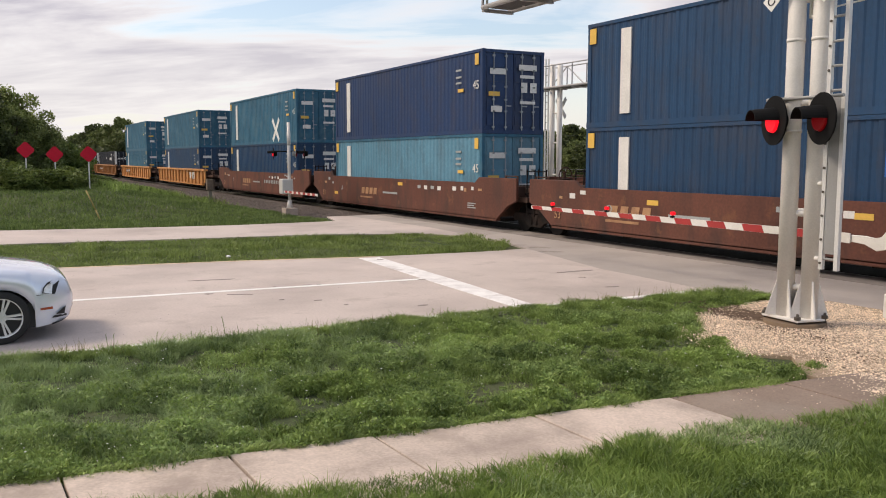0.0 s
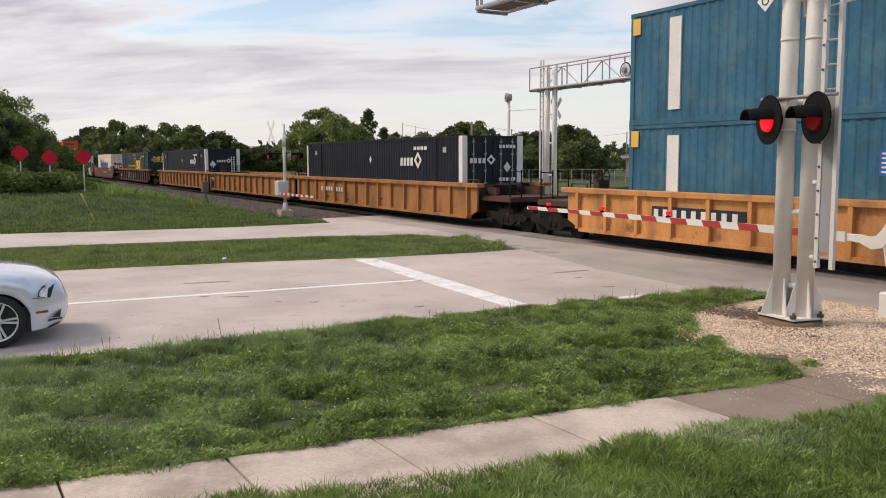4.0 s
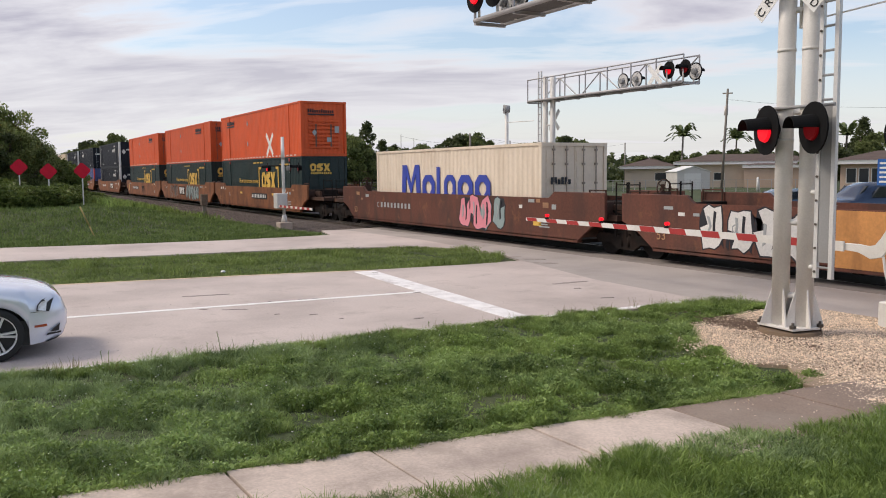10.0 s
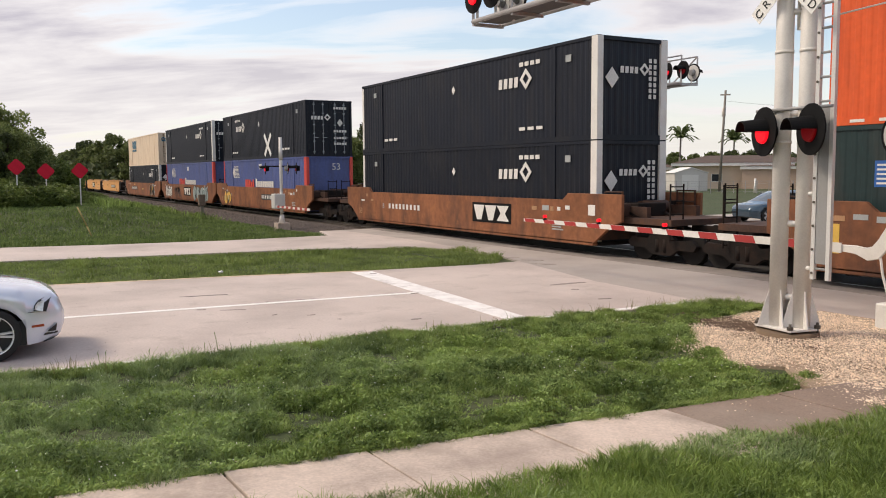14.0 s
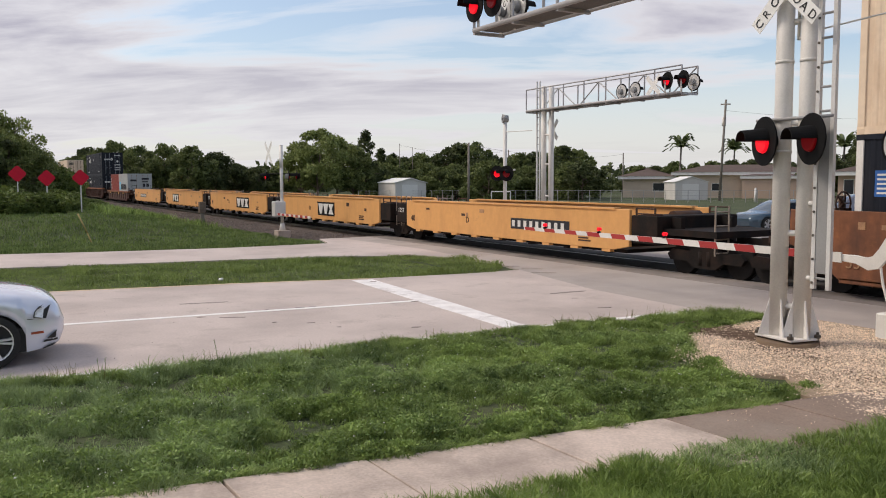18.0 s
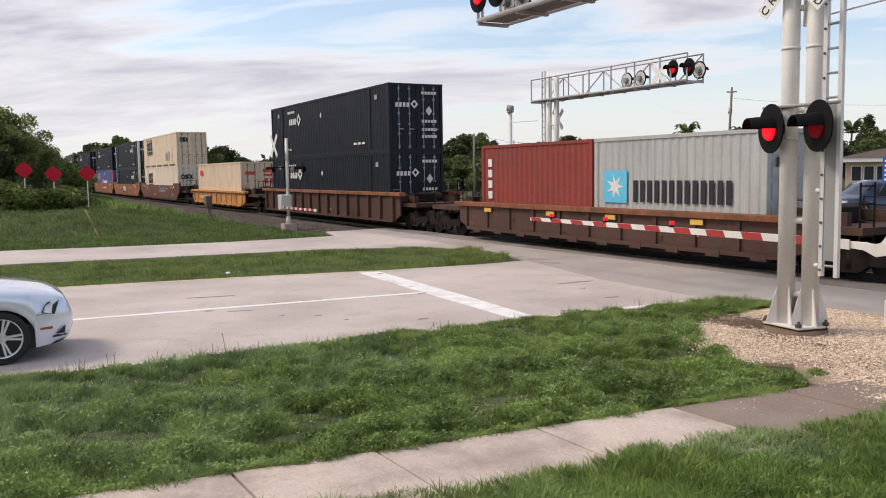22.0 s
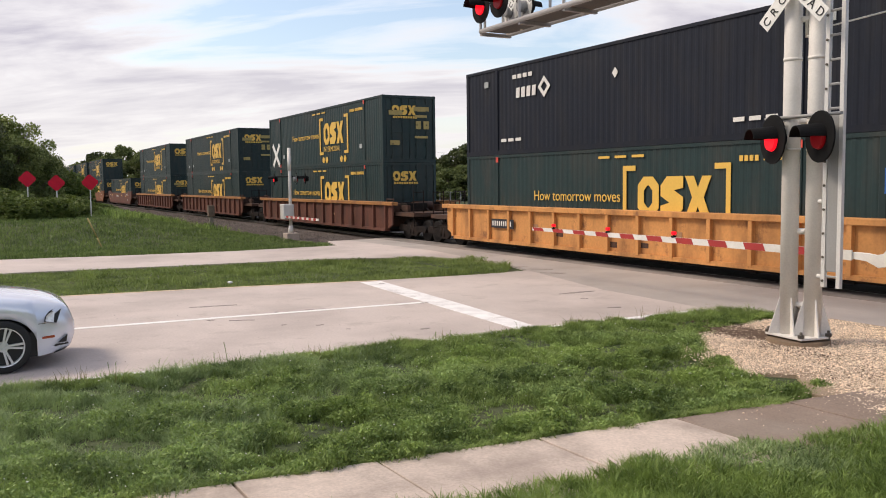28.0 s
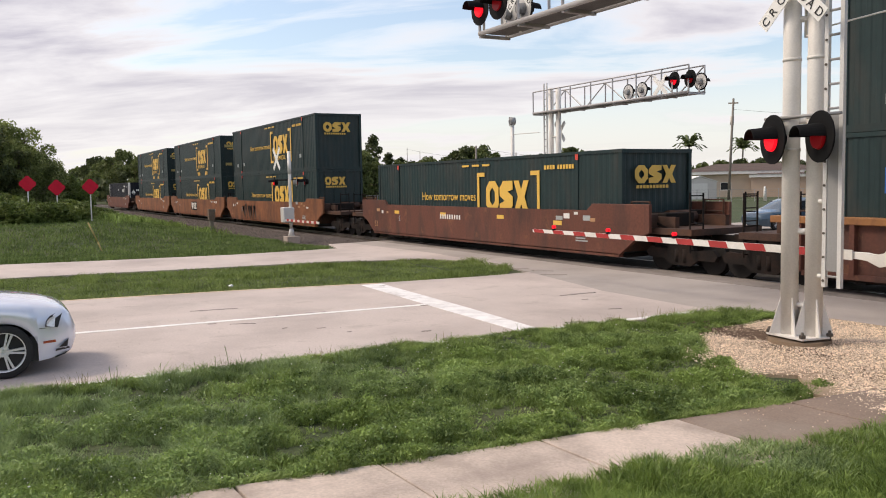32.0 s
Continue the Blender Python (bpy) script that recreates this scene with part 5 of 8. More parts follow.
    for add in extras:
        add(car, half, 1.502)
    stencils(car, style, half)
    return car


def stencils(car, style, half):
    """Small data plates, stencilled letters and repair patches, different on every car."""
    r = random.Random(700 + len(RUNNERS))
    hy = {"smooth": 1.502, "flat": 1.502, "ribbed": 1.444, "low": 1.444}[style]
    if style == "smooth":
        spots = [(half - 2.9 + 0.42 * k + r.uniform(-0.1, 0.1), 1.32 + r.uniform(-0.12, 0.12)) for k in range(5)] + [(-half + 0.4 + 0.5 * k, 1.3 + r.uniform(-0.15, 0.12)) for k in range(3)]
    elif style == "flat":
        spots = [(r.uniform(-half + 0.6, half - 0.6), r.uniform(1.05, 1.3)) for k in range(4)]
    else:
        spots = [(-half + 0.3 + (2 * half + 1.1) / (14 if half > 7 else 10) * (r.randrange(1, 9) + 0.35), r.uniform(0.5, 1.0)) for k in range(5)]
    for u, v in spots:
        bm = bmesh.new()
        w, h = r.uniform(0.14, 0.34), r.uniform(0.07, 0.17)
        plate(bm, "side", hy, u, v, u + w, v + h)
        part("data_plate", bm, r.choice(("white_mark", "grey_mark", "faded_orange") if style == "smooth" else ("faded_orange", "end_brown", "end_brown")), car)
    if style in ("smooth", "flat"):
        dark = style == "flat"
        figures(r.choice("ABCDE"), 0.30, "end_brown" if dark else "grey_mark", car, "stencil_letter", pose(r.uniform(-2.4, -1.2) if dark else -half + 2.6, -hy - 0.01, 0.92) @ SIDE)
        figures("40" if dark else "53", 0.34, "end_brown" if dark else "faded_orange", car, "stencil_figures", pose(-half + 0.15, -hy - 0.01, 0.82 if dark else 0.62) @ SIDE)
        for k in range(3):
            bm = bmesh.new()
            plate(bm, "side", hy, half - 1.9, 0.66 + 0.075 * k, half - 1.35 - 0.1 * (k % 2), 0.70 + 0.075 * k)
            part("data_line", bm, "end_brown" if dark else "grey_mark", car)


def black_panel(figure="125T", x=None):
    def add(car, hx, hy):
        bm = bmesh.new()
        u = hx - 0.6 if x is None else x
        plate(bm, "side", hy + 0.0, -u - 0.9, 0.45, -u, 1.32)
        part("capacity_panel", bm, "lamp_black", car, "black panel with white capacity figures")
        figures(figure, 0.30, "white_mark", car, "figures", pose(-u - 0.82, -hy - 0.016, 1.0) @ SIDE)
    return add


def logo_panel(u, wide=2.3, boxed=True, v=0.78):
    def add(car, hx, hy):
        if boxed:
            bm = bmesh.new()
            plate(bm, "side", hy, u - 0.1, v - 0.08, u + wide + 0.1, v + 0.58)
            part("name_panel", bm, "lamp_black", car, "black name panel")
        bm = bmesh.new()
        w = wide / 3
        for k in range(2):       # two wedges and an hourglass, joined along the top
            a = u + k * w
            flat(bm, "side", hy + 0.006, [(a + 0.28 * w, v), (a + 0.66 * w, v), (a + 0.94 * w, v + 0.5), (a, v + 0.5)])
        a = u + 2 * w
        flat(bm, "side", hy + 0.006, [(a, v), (a + 0.95 * w, v), (a + 0.66 * w, v + 0.25), (a + 0.95 * w, v + 0.5), (a, v + 0.5), (a + 0.3 * w, v + 0.25)])
        part("name_mark", bm, "white_mark", car, "white slab name mark")
    return add


def number_bars(u, v=0.92, w=2.9, h=0.20, boxed=True, material="white_mark", n=9):
    def add(car, hx, hy):
        if boxed:
            bm = bmesh.new()
            plate(bm, "side", hy, u - 0.08, v - 0.07, u + w + 0.08, v + h + 0.07)
            part("number_panel", bm, "dark_mark", car, "dark number panel")
        for k in range(n):
            bm = bmesh.new()
            plate(bm, "side", hy + 0.006, u + k * w / n, v, u + (k + 0.48) * w / n, v + h)
            part("number_bar", bm, material, car)
    return add


def swoosh(u, material="faded_orange"):
    def add(car, hx, hy):
        bm = bmesh.new()
        word_bars(bm, "side", hy, u, 0.84, 1.75, 0.28, 4, 23, gap=0.3, tall=1, skew=0.2)
        plate(bm, "side", hy, u - 0.15, 0.66, u + 1.2, 0.73)
        part("name_mark", bm, material, car, "faded orange slanted name mark")
        bm = bmesh.new()
        plate(bm, "side", hy, u + 2.3, 0.92, u + 3.7, 1.0)
        part("side_label", bm, "grey_mark", car)
        for k in range(4):
            bm = bmesh.new()
            plate(bm, "side", hy, u + 5.6 + k * 0.55, 1.24 - 0.03 * (k % 2), u + 5.85 + k * 0.55, 1.36)
            part("side_label", bm, "white_mark" if k % 2 else "grey_mark", car)
    return add


def sprayed(material, u, w, n, seed, v=0.42, h=1.0, label="sprayed graffiti outlines", hollow=False):
    """Sprayed letters that cannot be read: filled bubbles with a dark rim, or open rings."""
    filled = not hollow and material in ("white_mark", "pink_mark", "aqua_mark", "yellow_mark")

    def add(car, hx, hy):
        r = random.Random(seed)
        for k in range(n):
            cu, cv = u + w * (k + 0.5) / n + r.uniform(-0.05, 0.05), v + h * r.uniform(0.46, 0.54)
            ru, rv = w / n * r.uniform(0.42, 0.52), h * r.uniform(0.40, 0.5)
            pts = blob(r, cu, cv, ru, rv)
            lean = r.uniform(-0.2, 0.2)
            pts = [(a + lean * (b - cv), b) for a, b in pts]
            if filled:
                bm = bmesh.new()
                flat(bm, "side", hy, [(cu + (a - cu) * 1.12, cv + (b - cv) * 1.07) for a, b in pts], 0.002 + 0.0007 * k)
                part("graffiti_rim", bm, "dark_mark", car, "dark sprayed rim")
                bm = bmesh.new()
                notch = r.randrange(14)
                pts = [(cu + (a - cu) * (0.35 if i == notch else 1), cv + (b - cv) * (0.35 if i == notch else 1)) for i, (a, b) in enumerate(pts)]
                flat(bm, "side", hy, pts, 0.008 + 0.0007 * k)
                part("graffiti", bm, material, car, label)
                for q, (dx, tall) in enumerate(((-0.35, 0.45), (0.25, 0.6))):
                    bm = bmesh.new()
                    bend = r.uniform(-0.25, 0.25) * ru
                    mid, top_ = cu + dx * ru, cv + rv * r.uniform(-0.2, 0.25)
                    flat(bm, "side", hy, [(mid - 0.05, top_ - tall * rv), (mid + 0.02 + bend, top_), (mid - 0.03, top_ + tall * rv), (mid + 0.05, top_ + tall * rv * 0.9), (mid + 0.09 + bend, top_), (mid + 0.03, top_ - tall * rv * 0.8)], 0.0155 + 0.0007 * k)
                    part("graffiti_stroke", bm, "dark_mark" if q else "grey_mark", car)
            else:
                bm = bmesh.new()
                top_, low_ = cv + rv, cv - rv
                pts = [(cu - ru * r.uniform(0.5, 1), low_), (cu - ru * r.uniform(0.3, 0.9), top_ - r.uniform(0, 0.3) * rv), (cu + ru * r.uniform(-0.2, 0.3), cv + r.uniform(-0.5, 0.3) * rv),
                       (cu + ru * r.uniform(0.3, 1), top_ - r.uniform(0, 0.2) * rv), (cu + ru * r.uniform(0.5, 1), low_ + r.uniform(0, 0.4) * rv)]
                th = r.uniform(0.03, 0.05)
                flat(bm, "side", hy, [(u_ - th, v_ + th) for u_, v_ in pts] + [(u_ + th, v_ - th) for u_, v_ in pts[::-1]], 0.003 + 0.0007 * k)
                part("graffiti", bm, material, car, label)
    return add


def patch(material, u, w, v=0.42, h=1.05, label="painted-over patch"):
    def add(car, hx, hy):
        bm = bmesh.new()
        plate(bm, "side", hy - 0.004, u, v, u + w, v + h)
        part("paint_patch", bm, material, car, label)
    return add


def tags(*spots):
    def add(car, hx, hy):
        for u, v in spots:
            bm = bmesh.new()
            plate(bm, "side", hy, u, v, u + 0.42, v + 0.13)
            part("reflector", bm, "yellow_mark", car, "small yellow reflective strip")
    return add


H53, H40 = 8.2, 6.3
SM = "smooth"
# middle at 16 s, style, paint, label, half well, left, right, containers (kind, left end, level), marks
UNITS = [
    (335.25, SM, "brown_car", "brown steel well car with smooth sides", H53, 9.75, 11.6, [("blue", 328.4, 0), ("blue", 328.4, 1)], [swoosh(-5.5), tags((-4, 1.2), (2, 1.2))]),
    (315.7, SM, "brown_car", "brown steel well car with smooth sides", H53, 9.75, -9.8, [("steel", 308.9, 0), ("navy", 308.9, 1)], [swoosh(-3.2), tags((-6.5, 0.7), (0.6, 1.3))]),
    (296.2, SM, "brown_car", "brown steel well car with smooth sides", H53, 11.6, -9.75, [("blue", 289.4, 0), ("teal", 289.4, 1)], [swoosh(-3.2), number_bars(1.5, boxed=False, material="grey_mark")]),
    (272.95, "ribbed", "yellow_car", "yellow ribbed well car", H53, 11.65, 11.65, [("blue", 266.1, 0), ("teal", 266.1, 1)], [logo_panel(4.2, 2.0, False)]),
    (249.65, "ribbed", "yellow_car", "yellow ribbed well car", H53, 11.85, 11.65, [("teal", 242.8, 0), ("teal", 242.8, 1)], [number_bars(-5.6)]),
    (225.9, "ribbed", "tan_car", "rusty tan ribbed well car", H53, 9.55, 11.85, [("dark_doors_r", 217.8, 0)], [number_bars(-5.5, boxed=False)]),
    (206.8, "ribbed", "tan_car", "empty rusty tan ribbed well car", H53, 9.55, -9.55, [], [black_panel()]),
    (187.7, "ribbed", "tan_car", "rusty tan ribbed well car", H53, 11.75, -9.55, [("dark_front", 179.65, 0)], [tags((-5, 1.1))]),
    (164.2, "ribbed", "dark_brown_car", "dark brown ribbed well car with chalky scrawls", H53, 11.7, 11.7, [("green_doors", 156.15, 0)],
     [sprayed("grey_mark", -3.0, 5.6, 6, 3, 0.5, 0.8), lambda car, hx, hy: figures("53", 0.5, "white_mark", car, "figures", pose(-7.6, -hy - 0.05, 0.7) @ SIDE)]),
    (140.9, SM, "brown_car", "rusty brown smooth-sided well car", H53, 9.75, 11.65, [("ivory", 134.9, 0)], [number_bars(0.6, boxed=False, material="grey_mark"), patch("grey_mark", 6.2, 0.5, 1.2, 0.35, "white data plate")]),
    (121.4, SM, "brown_car", "empty brown well car covered in graffiti", H53, 9.75, -9.75, [],
     [patch("yellow_car", -2.9, 3.6, 0.38, 1.16, "yellow repainted panel"), sprayed("white_mark", -6.6, 3.4, 4, 8, 0.38, 1.15, "white bubble graffiti"), sprayed("white_mark", 0.4, 5.8, 6, 9, 0.38, 1.15, "white bubble graffiti"),
      sprayed("dark_mark", -6.4, 3.0, 5, 12, 0.5, 0.9), sprayed("grey_mark", 0.5, 5.4, 7, 13, 0.45, 1.0)]),
    (101.9, SM, "brown_car", "rusty brown smooth-sided well car with coloured graffiti", H53, 11.85, -9.75, [("ivory", 95.85, 0)],
     [number_bars(-5.2, boxed=False, material="grey_mark"), sprayed("pink_mark", 1.4, 2.2, 3, 15, 0.38, 1.2, "pink graffiti"), sprayed("aqua_mark", 2.8, 1.6, 2, 16, 0.38, 1.2, "aqua graffiti"), tags((6.0, 0.7))]),
    (78.25, SM, "rust_orange_car", "rust-orange smooth-sided well car", H53, 9.62, 11.85, [("green_low", 70.2, 0), ("orange_front", 70.2, 1)],
     [number_bars(-0.4), tags((-3, 1.1), (3.5, 1.1))]),
    (59.0, SM, "rust_orange_car", "rust-orange smooth-sided well car with grey graffiti", H53, 9.65, -9.62, [("green_front", 50.95, 0), ("orange_doors", 50.95, 1)],
     [logo_panel(-1.9, 1.9), sprayed("grey_mark", -5.6, 3.2, 4, 20, 0.4, 1.1, "grey and aqua graffiti"), sprayed("aqua_mark", 0.6, 4.2, 5, 21, 0.38, 1.15, "grey and aqua graffiti")]),
    (39.65, SM, "rust_orange_car", "rust-orange smooth-sided well car", H53, 11.75, -9.65, [("green_front", 31.55, 0), ("orange_doors", 31.55, 1)],
     [number_bars(-5.0), patch("yellow_mark", -7.9, 0.3, 0.7, 0.6, "yellow strip"), sprayed("dark_mark", -0.2, 1.4, 2, 24, 0.7, 0.6)]),
    (16.1, SM, "rust_orange_car", "rust-orange smooth-sided well car", H53, 11.7, 11.75, [("dark_front", 8.05, 0), ("dark_front", 8.05, 1)],
     [number_bars(-5.0, boxed=False), logo_panel(1.8, 2.2), patch("white_mark", 8.0, 0.3, 1.15, 0.3, "white card")]),
    (-7.3, SM, "rust_orange_car", "rust-orange smooth-sided well car", H53, 9.6, 11.7, [("royal", -15.35, 0), ("dark_doors", -15.35, 1)],
     [number_bars(1.0), sprayed("yellow_mark", -7.4, 1.6, 2, 26, 0.4, 0.9)]),
    (-26.4, SM, "rust_orange_car", "rust-orange well car covered in graffiti", H53, 9.75, -9.6, [("royal", -34.45, 0), ("dark_doors_r", -34.45, 1)],
     [logo_panel(-0.4, 2.1), sprayed("white_mark", -7.6, 2.4, 4, 30, 0.4, 1.05, "white graffiti"), sprayed("dark_mark", -4.2, 2.4, 4, 31, 0.4, 1.0, "dark green graffiti"), sprayed("aqua_mark", 2.6, 4.6, 4, 32, 0.38, 1.1, "aqua graffiti")]),
    (-45.9, SM, "rust_orange_car", "rust-orange smooth-sided well car with a sprayed tag", H53, 10.9, -9.75, [("dark_front", -53.95, 0), ("cream_blue", -53.95, 1)],
     [number_bars(-5.4), sprayed("dark_mark", 4.3, 2.2, 3, 36, 0.44, 1.05, "dark sprayed tag"), sprayed("white_mark", 4.2, 2.4, 3, 35, 0.40, 1.15, "white sprayed tag outlines", hollow=True), patch("yellow_mark", 5.5, 0.7, 0.95, 0.3, "yellow sprayed patch"), tags((-4.0, 1.3), (0.5, 0.9))]),
    (-66.9, "flat", "bright_yellow_car", "empty bright yellow well car", H40, 7.85, 10.1, [], [number_bars(1.0)]),
    (-82.6, "flat", "bright_yellow_car", "empty bright yellow well car", H40, 7.85, -7.85, [], [logo_panel(-0.6, 2.0)]),
    (-98.2, "flat", "bright_yellow_car", "empty bright yellow well car", H40, 7.85, -7.85, [], [logo_panel(0.3, 2.6)]),
    (-113.8, "flat", "bright_yellow_car", "empty bright yellow well car", H40, 7.9, -7.85, [], [logo_panel(-3.7, 2.1)]),
    (-129.6, "flat", "bright_yellow_car", "empty bright yellow well car", H40, 9.3, -7.9, [], [number_bars(-3.2), lambda car, hx, hy: figures("40", 0.45, "dark_mark", car, "figures", pose(-5.6, -hy - 0.03, 0.85) @ SIDE)]),
    (-148.1, "low", "dark_brown_car", "dark brown ribbed well car with orange strips", H40, 10.6, 9.2, [("red20", -154.2, 0), ("grey20", -148.05, 0)],
     [tags((-5.6, 1.02), (-2.0, 1.02), (0.8, 1.02), (4.0, 1.02))]),
    (-169.75, "ribbed", "dark_brown_car", "dark brown ribbed well car", H53, 10.55, 11.1, [("dark_doors", -177.8, 0), ("dark_doors", -177.8, 1)], []),
    (-190.85, "low", "yellow_car", "dull yellow low ribbed well car", H40, 10.1, 10.55, [("cream40", -196.95, 0)], [number_bars(-4.6, 0.66, 2.4, 0.26, False), tags((2.2, 0.7))]),
    (-212.65, SM, "brown_car", "rusty brown smooth-sided well car", H53, 9.85, 11.7, [("cream_low", -220.75, 0), ("cream_dark", -220.75, 1)],
     [number_bars(0.6, boxed=False, material="grey_mark"), sprayed("grey_mark", 0.6, 3.4, 6, 40, 1.0, 0.5, "thin pale scribble"), tags((-6, 1.2), (-2, 0.6), (4, 1.2))]),
    (-232.4, SM, "rust_orange_car", "rust-orange smooth-sided well car", H53, 9.75, -9.85, [("dark_doors_r", -240.4, 0), ("dark_doors_r", -240.4, 1)], [logo_panel(-1.7, 1.9), tags((-4, 1.1), (3, 1.1))]),
    (-251.9, SM, "rust_orange_car", "rust-orange smooth-sided well car", H53, 11.5, -9.75, [("royal", -259.95, 0), ("dark_doors", -259.95, 1)], [tags((-6.5, 1.2), (0, 0.9)), number_bars(0.6, boxed=False)]),
    (-274.9, "ribbed", "yellow_car", "yellow ribbed well car with rust stains", H53, 11.7, 11.5, [("green_doors", -282.95, 0), ("dark_doors", -282.95, 1)], [number_bars(-6.0, 0.9, 1.2, 0.16)]),
    (-298.3, "ribbed", "brown_car", "rust-brown ribbed well car", H53, 11.6, 11.7, [("green_low", -306.3, 0), ("green_doors", -306.3, 1)], []),
    (-321.5, "ribbed", "brown_car", "rust-brown ribbed well car", H53, 11.5, 11.6, [("green_low", -329.5, 0), ("green_doors", -329.5, 1)], []),
    (-344.5, "ribbed", "brown_car", "rust-brown ribbed well car", H53, 11.4, 11.5, [("green_doors", -352.5, 0), ("green_front", -352.5, 1)], []),
    (-367.3, SM, "brown_car", "brown smooth-sided well car", H53, 11.95, 11.4, [("green_front", -375.35, 0)], [tags((-6, 1.2), (-2, 1.2), (2, 1.2), (5.2, 1.1)), number_bars(-2.0, 1.1, 1.6, 0.16, False)]),
    (-391.2, SM, "rust_orange_car", "rust-orange smooth-sided well car with a green tag", H53, 9.75, 11.95, [("green_low", -399.25, 0), ("green_front", -399.25, 1)], [sprayed("dark_mark", -5.5, 3.0, 5, 50, 0.4, 1.0)]),
    (-410.8, SM, "rust_orange_car", "rust-orange smooth-sided well car", H53, 9.75, -9.75, [("green_low", -418.85, 0), ("green_doors", -418.85, 1)], [logo_panel(-1, 1.8)]),
    (-430.4, SM, "rust_orange_car", "rust-orange smooth-sided well car", H53, 11.7, -9.75, [("green_low", -438.45, 0), ("green_doors", -438.45, 1)], []),
    (-453.8, SM, "brown_car", "brown smooth-sided well car", H53, 11.7, 11.7, [("dark_front", -461.85, 0)], []),
]
for mid, style, paint, label, half, lf, rt, load, adds in UNITS:
    RUNNERS.append((well_car(style, paint, label, half, lf, rt, adds), mid, 0.0))
    for kind, left_end, level in load:
        add_container(kind, left_end, level)

# ------------------------------------------------------------ crossing signals
surface("foundation_brown", (0.20, 0.135, 0.085), 0.95, vary=0.25, scale=3, fine=40, bump=0.5, dirt=(0.10, 0.07, 0.05), dirt_amount=0.7)
surface("guard_grey", (0.29, 0.29, 0.29), 0.5, vary=0.1, scale=1.5, fine=40, bump=0.05, dirt=(0.25, 0.23, 0.2), dirt_amount=0.4)


def lamp_head(parent, x, y, z, turn, lit=False, r=0.35, rear=False):
    """A round black backboard with hood and red lens; it faces -y before the turn."""
    m = pose(x, y, z, 0, 0, turn)
    bm = bmesh.new()
    tube(bm, (0, -0.01, 0), (0, 0.015, 0), r, 28)
    head = part("lamp_head", bm, "lamp_black", parent, "round black signal backboard", m=m)
    bm = bmesh.new()
    tube(bm, (0, 0.016, 0), (0, 0.16, 0), 0.14, 16, 0.11)
    part("housing", bm, "guard_grey" if rear else "lamp_black", head, "lamp housing behind the backboard")
    bm = bmesh.new()
    n, rows = 14, []
    far_end = -0.36 * r / 0.35
    for yy, rr, drop in ((-0.012, 0.185 * r / 0.35, 0.0), (far_end, 0.15 * r / 0.35, 0.0)):
        for ring in (rr, rr - 0.012):
            rows.append([bm.verts.new((ring * math.cos(math.pi * (1.0 - 1.0 * i / n)), yy, drop + ring * math.sin(math.pi * (1.0 - 1.0 * i / n)))) for i in range(n + 1)])
    for a, b in ((0, 2), (3, 1), (2, 3), (1, 0)):
        for i in range(n):
            bm.faces.new((rows[a][i], rows[a][i + 1], rows[b][i + 1], rows[b][i]))
    part("hood", bm, "lamp_black", head, "black half-round hood")
    bm = bmesh.new()
    tube(bm, (0, -0.055, -0.01), (0, -0.012, -0.01), 0.15 * r / 0.35, 20, 0.165 * r / 0.35)
    part("lens", bm, "lens_red_lit" if lit else "lens_red", head, "glowing red lens" if lit else "dim red lens with a faint glow")
    if rear:
        bm = bmesh.new()
        tube(bm, (0, 0.016, 0), (0, 0.022, 0), r - 0.05, 24)
        part("rear_face", bm, "galv_bright", head, "pale grey rear face of the backboard")
    return head


def crossbuck(parent, x, y, z, turn, length=1.5, wide=0.24, lettered=True):
    m = pose(x, y, z, 0, 0, turn)
    for text, ang, off in (("CROSSING", 45, 0.0), ("RAILROAD", -45, -0.012)):
        bm = bmesh.new()
        box(bm, -length / 2, length / 2, off - 0.004, off + 0.004, -wide / 2, wide / 2)
        board = part("crossbuck_board", bm, "sign_white", parent, "white crossbuck board with black letters", m=m @ pose(0, 0, 0, 0, -ang, 0))
        if lettered:
            n = len(text)
            for k, ch in enumerate(text):
                u = -length / 2 + length * (k + 0.5) / n
                figures(ch, wide * 0.82, "letter_black", board, "letter", pose(u - wide * 0.27, off - 0.008, -wide * 0.29) @ SIDE)


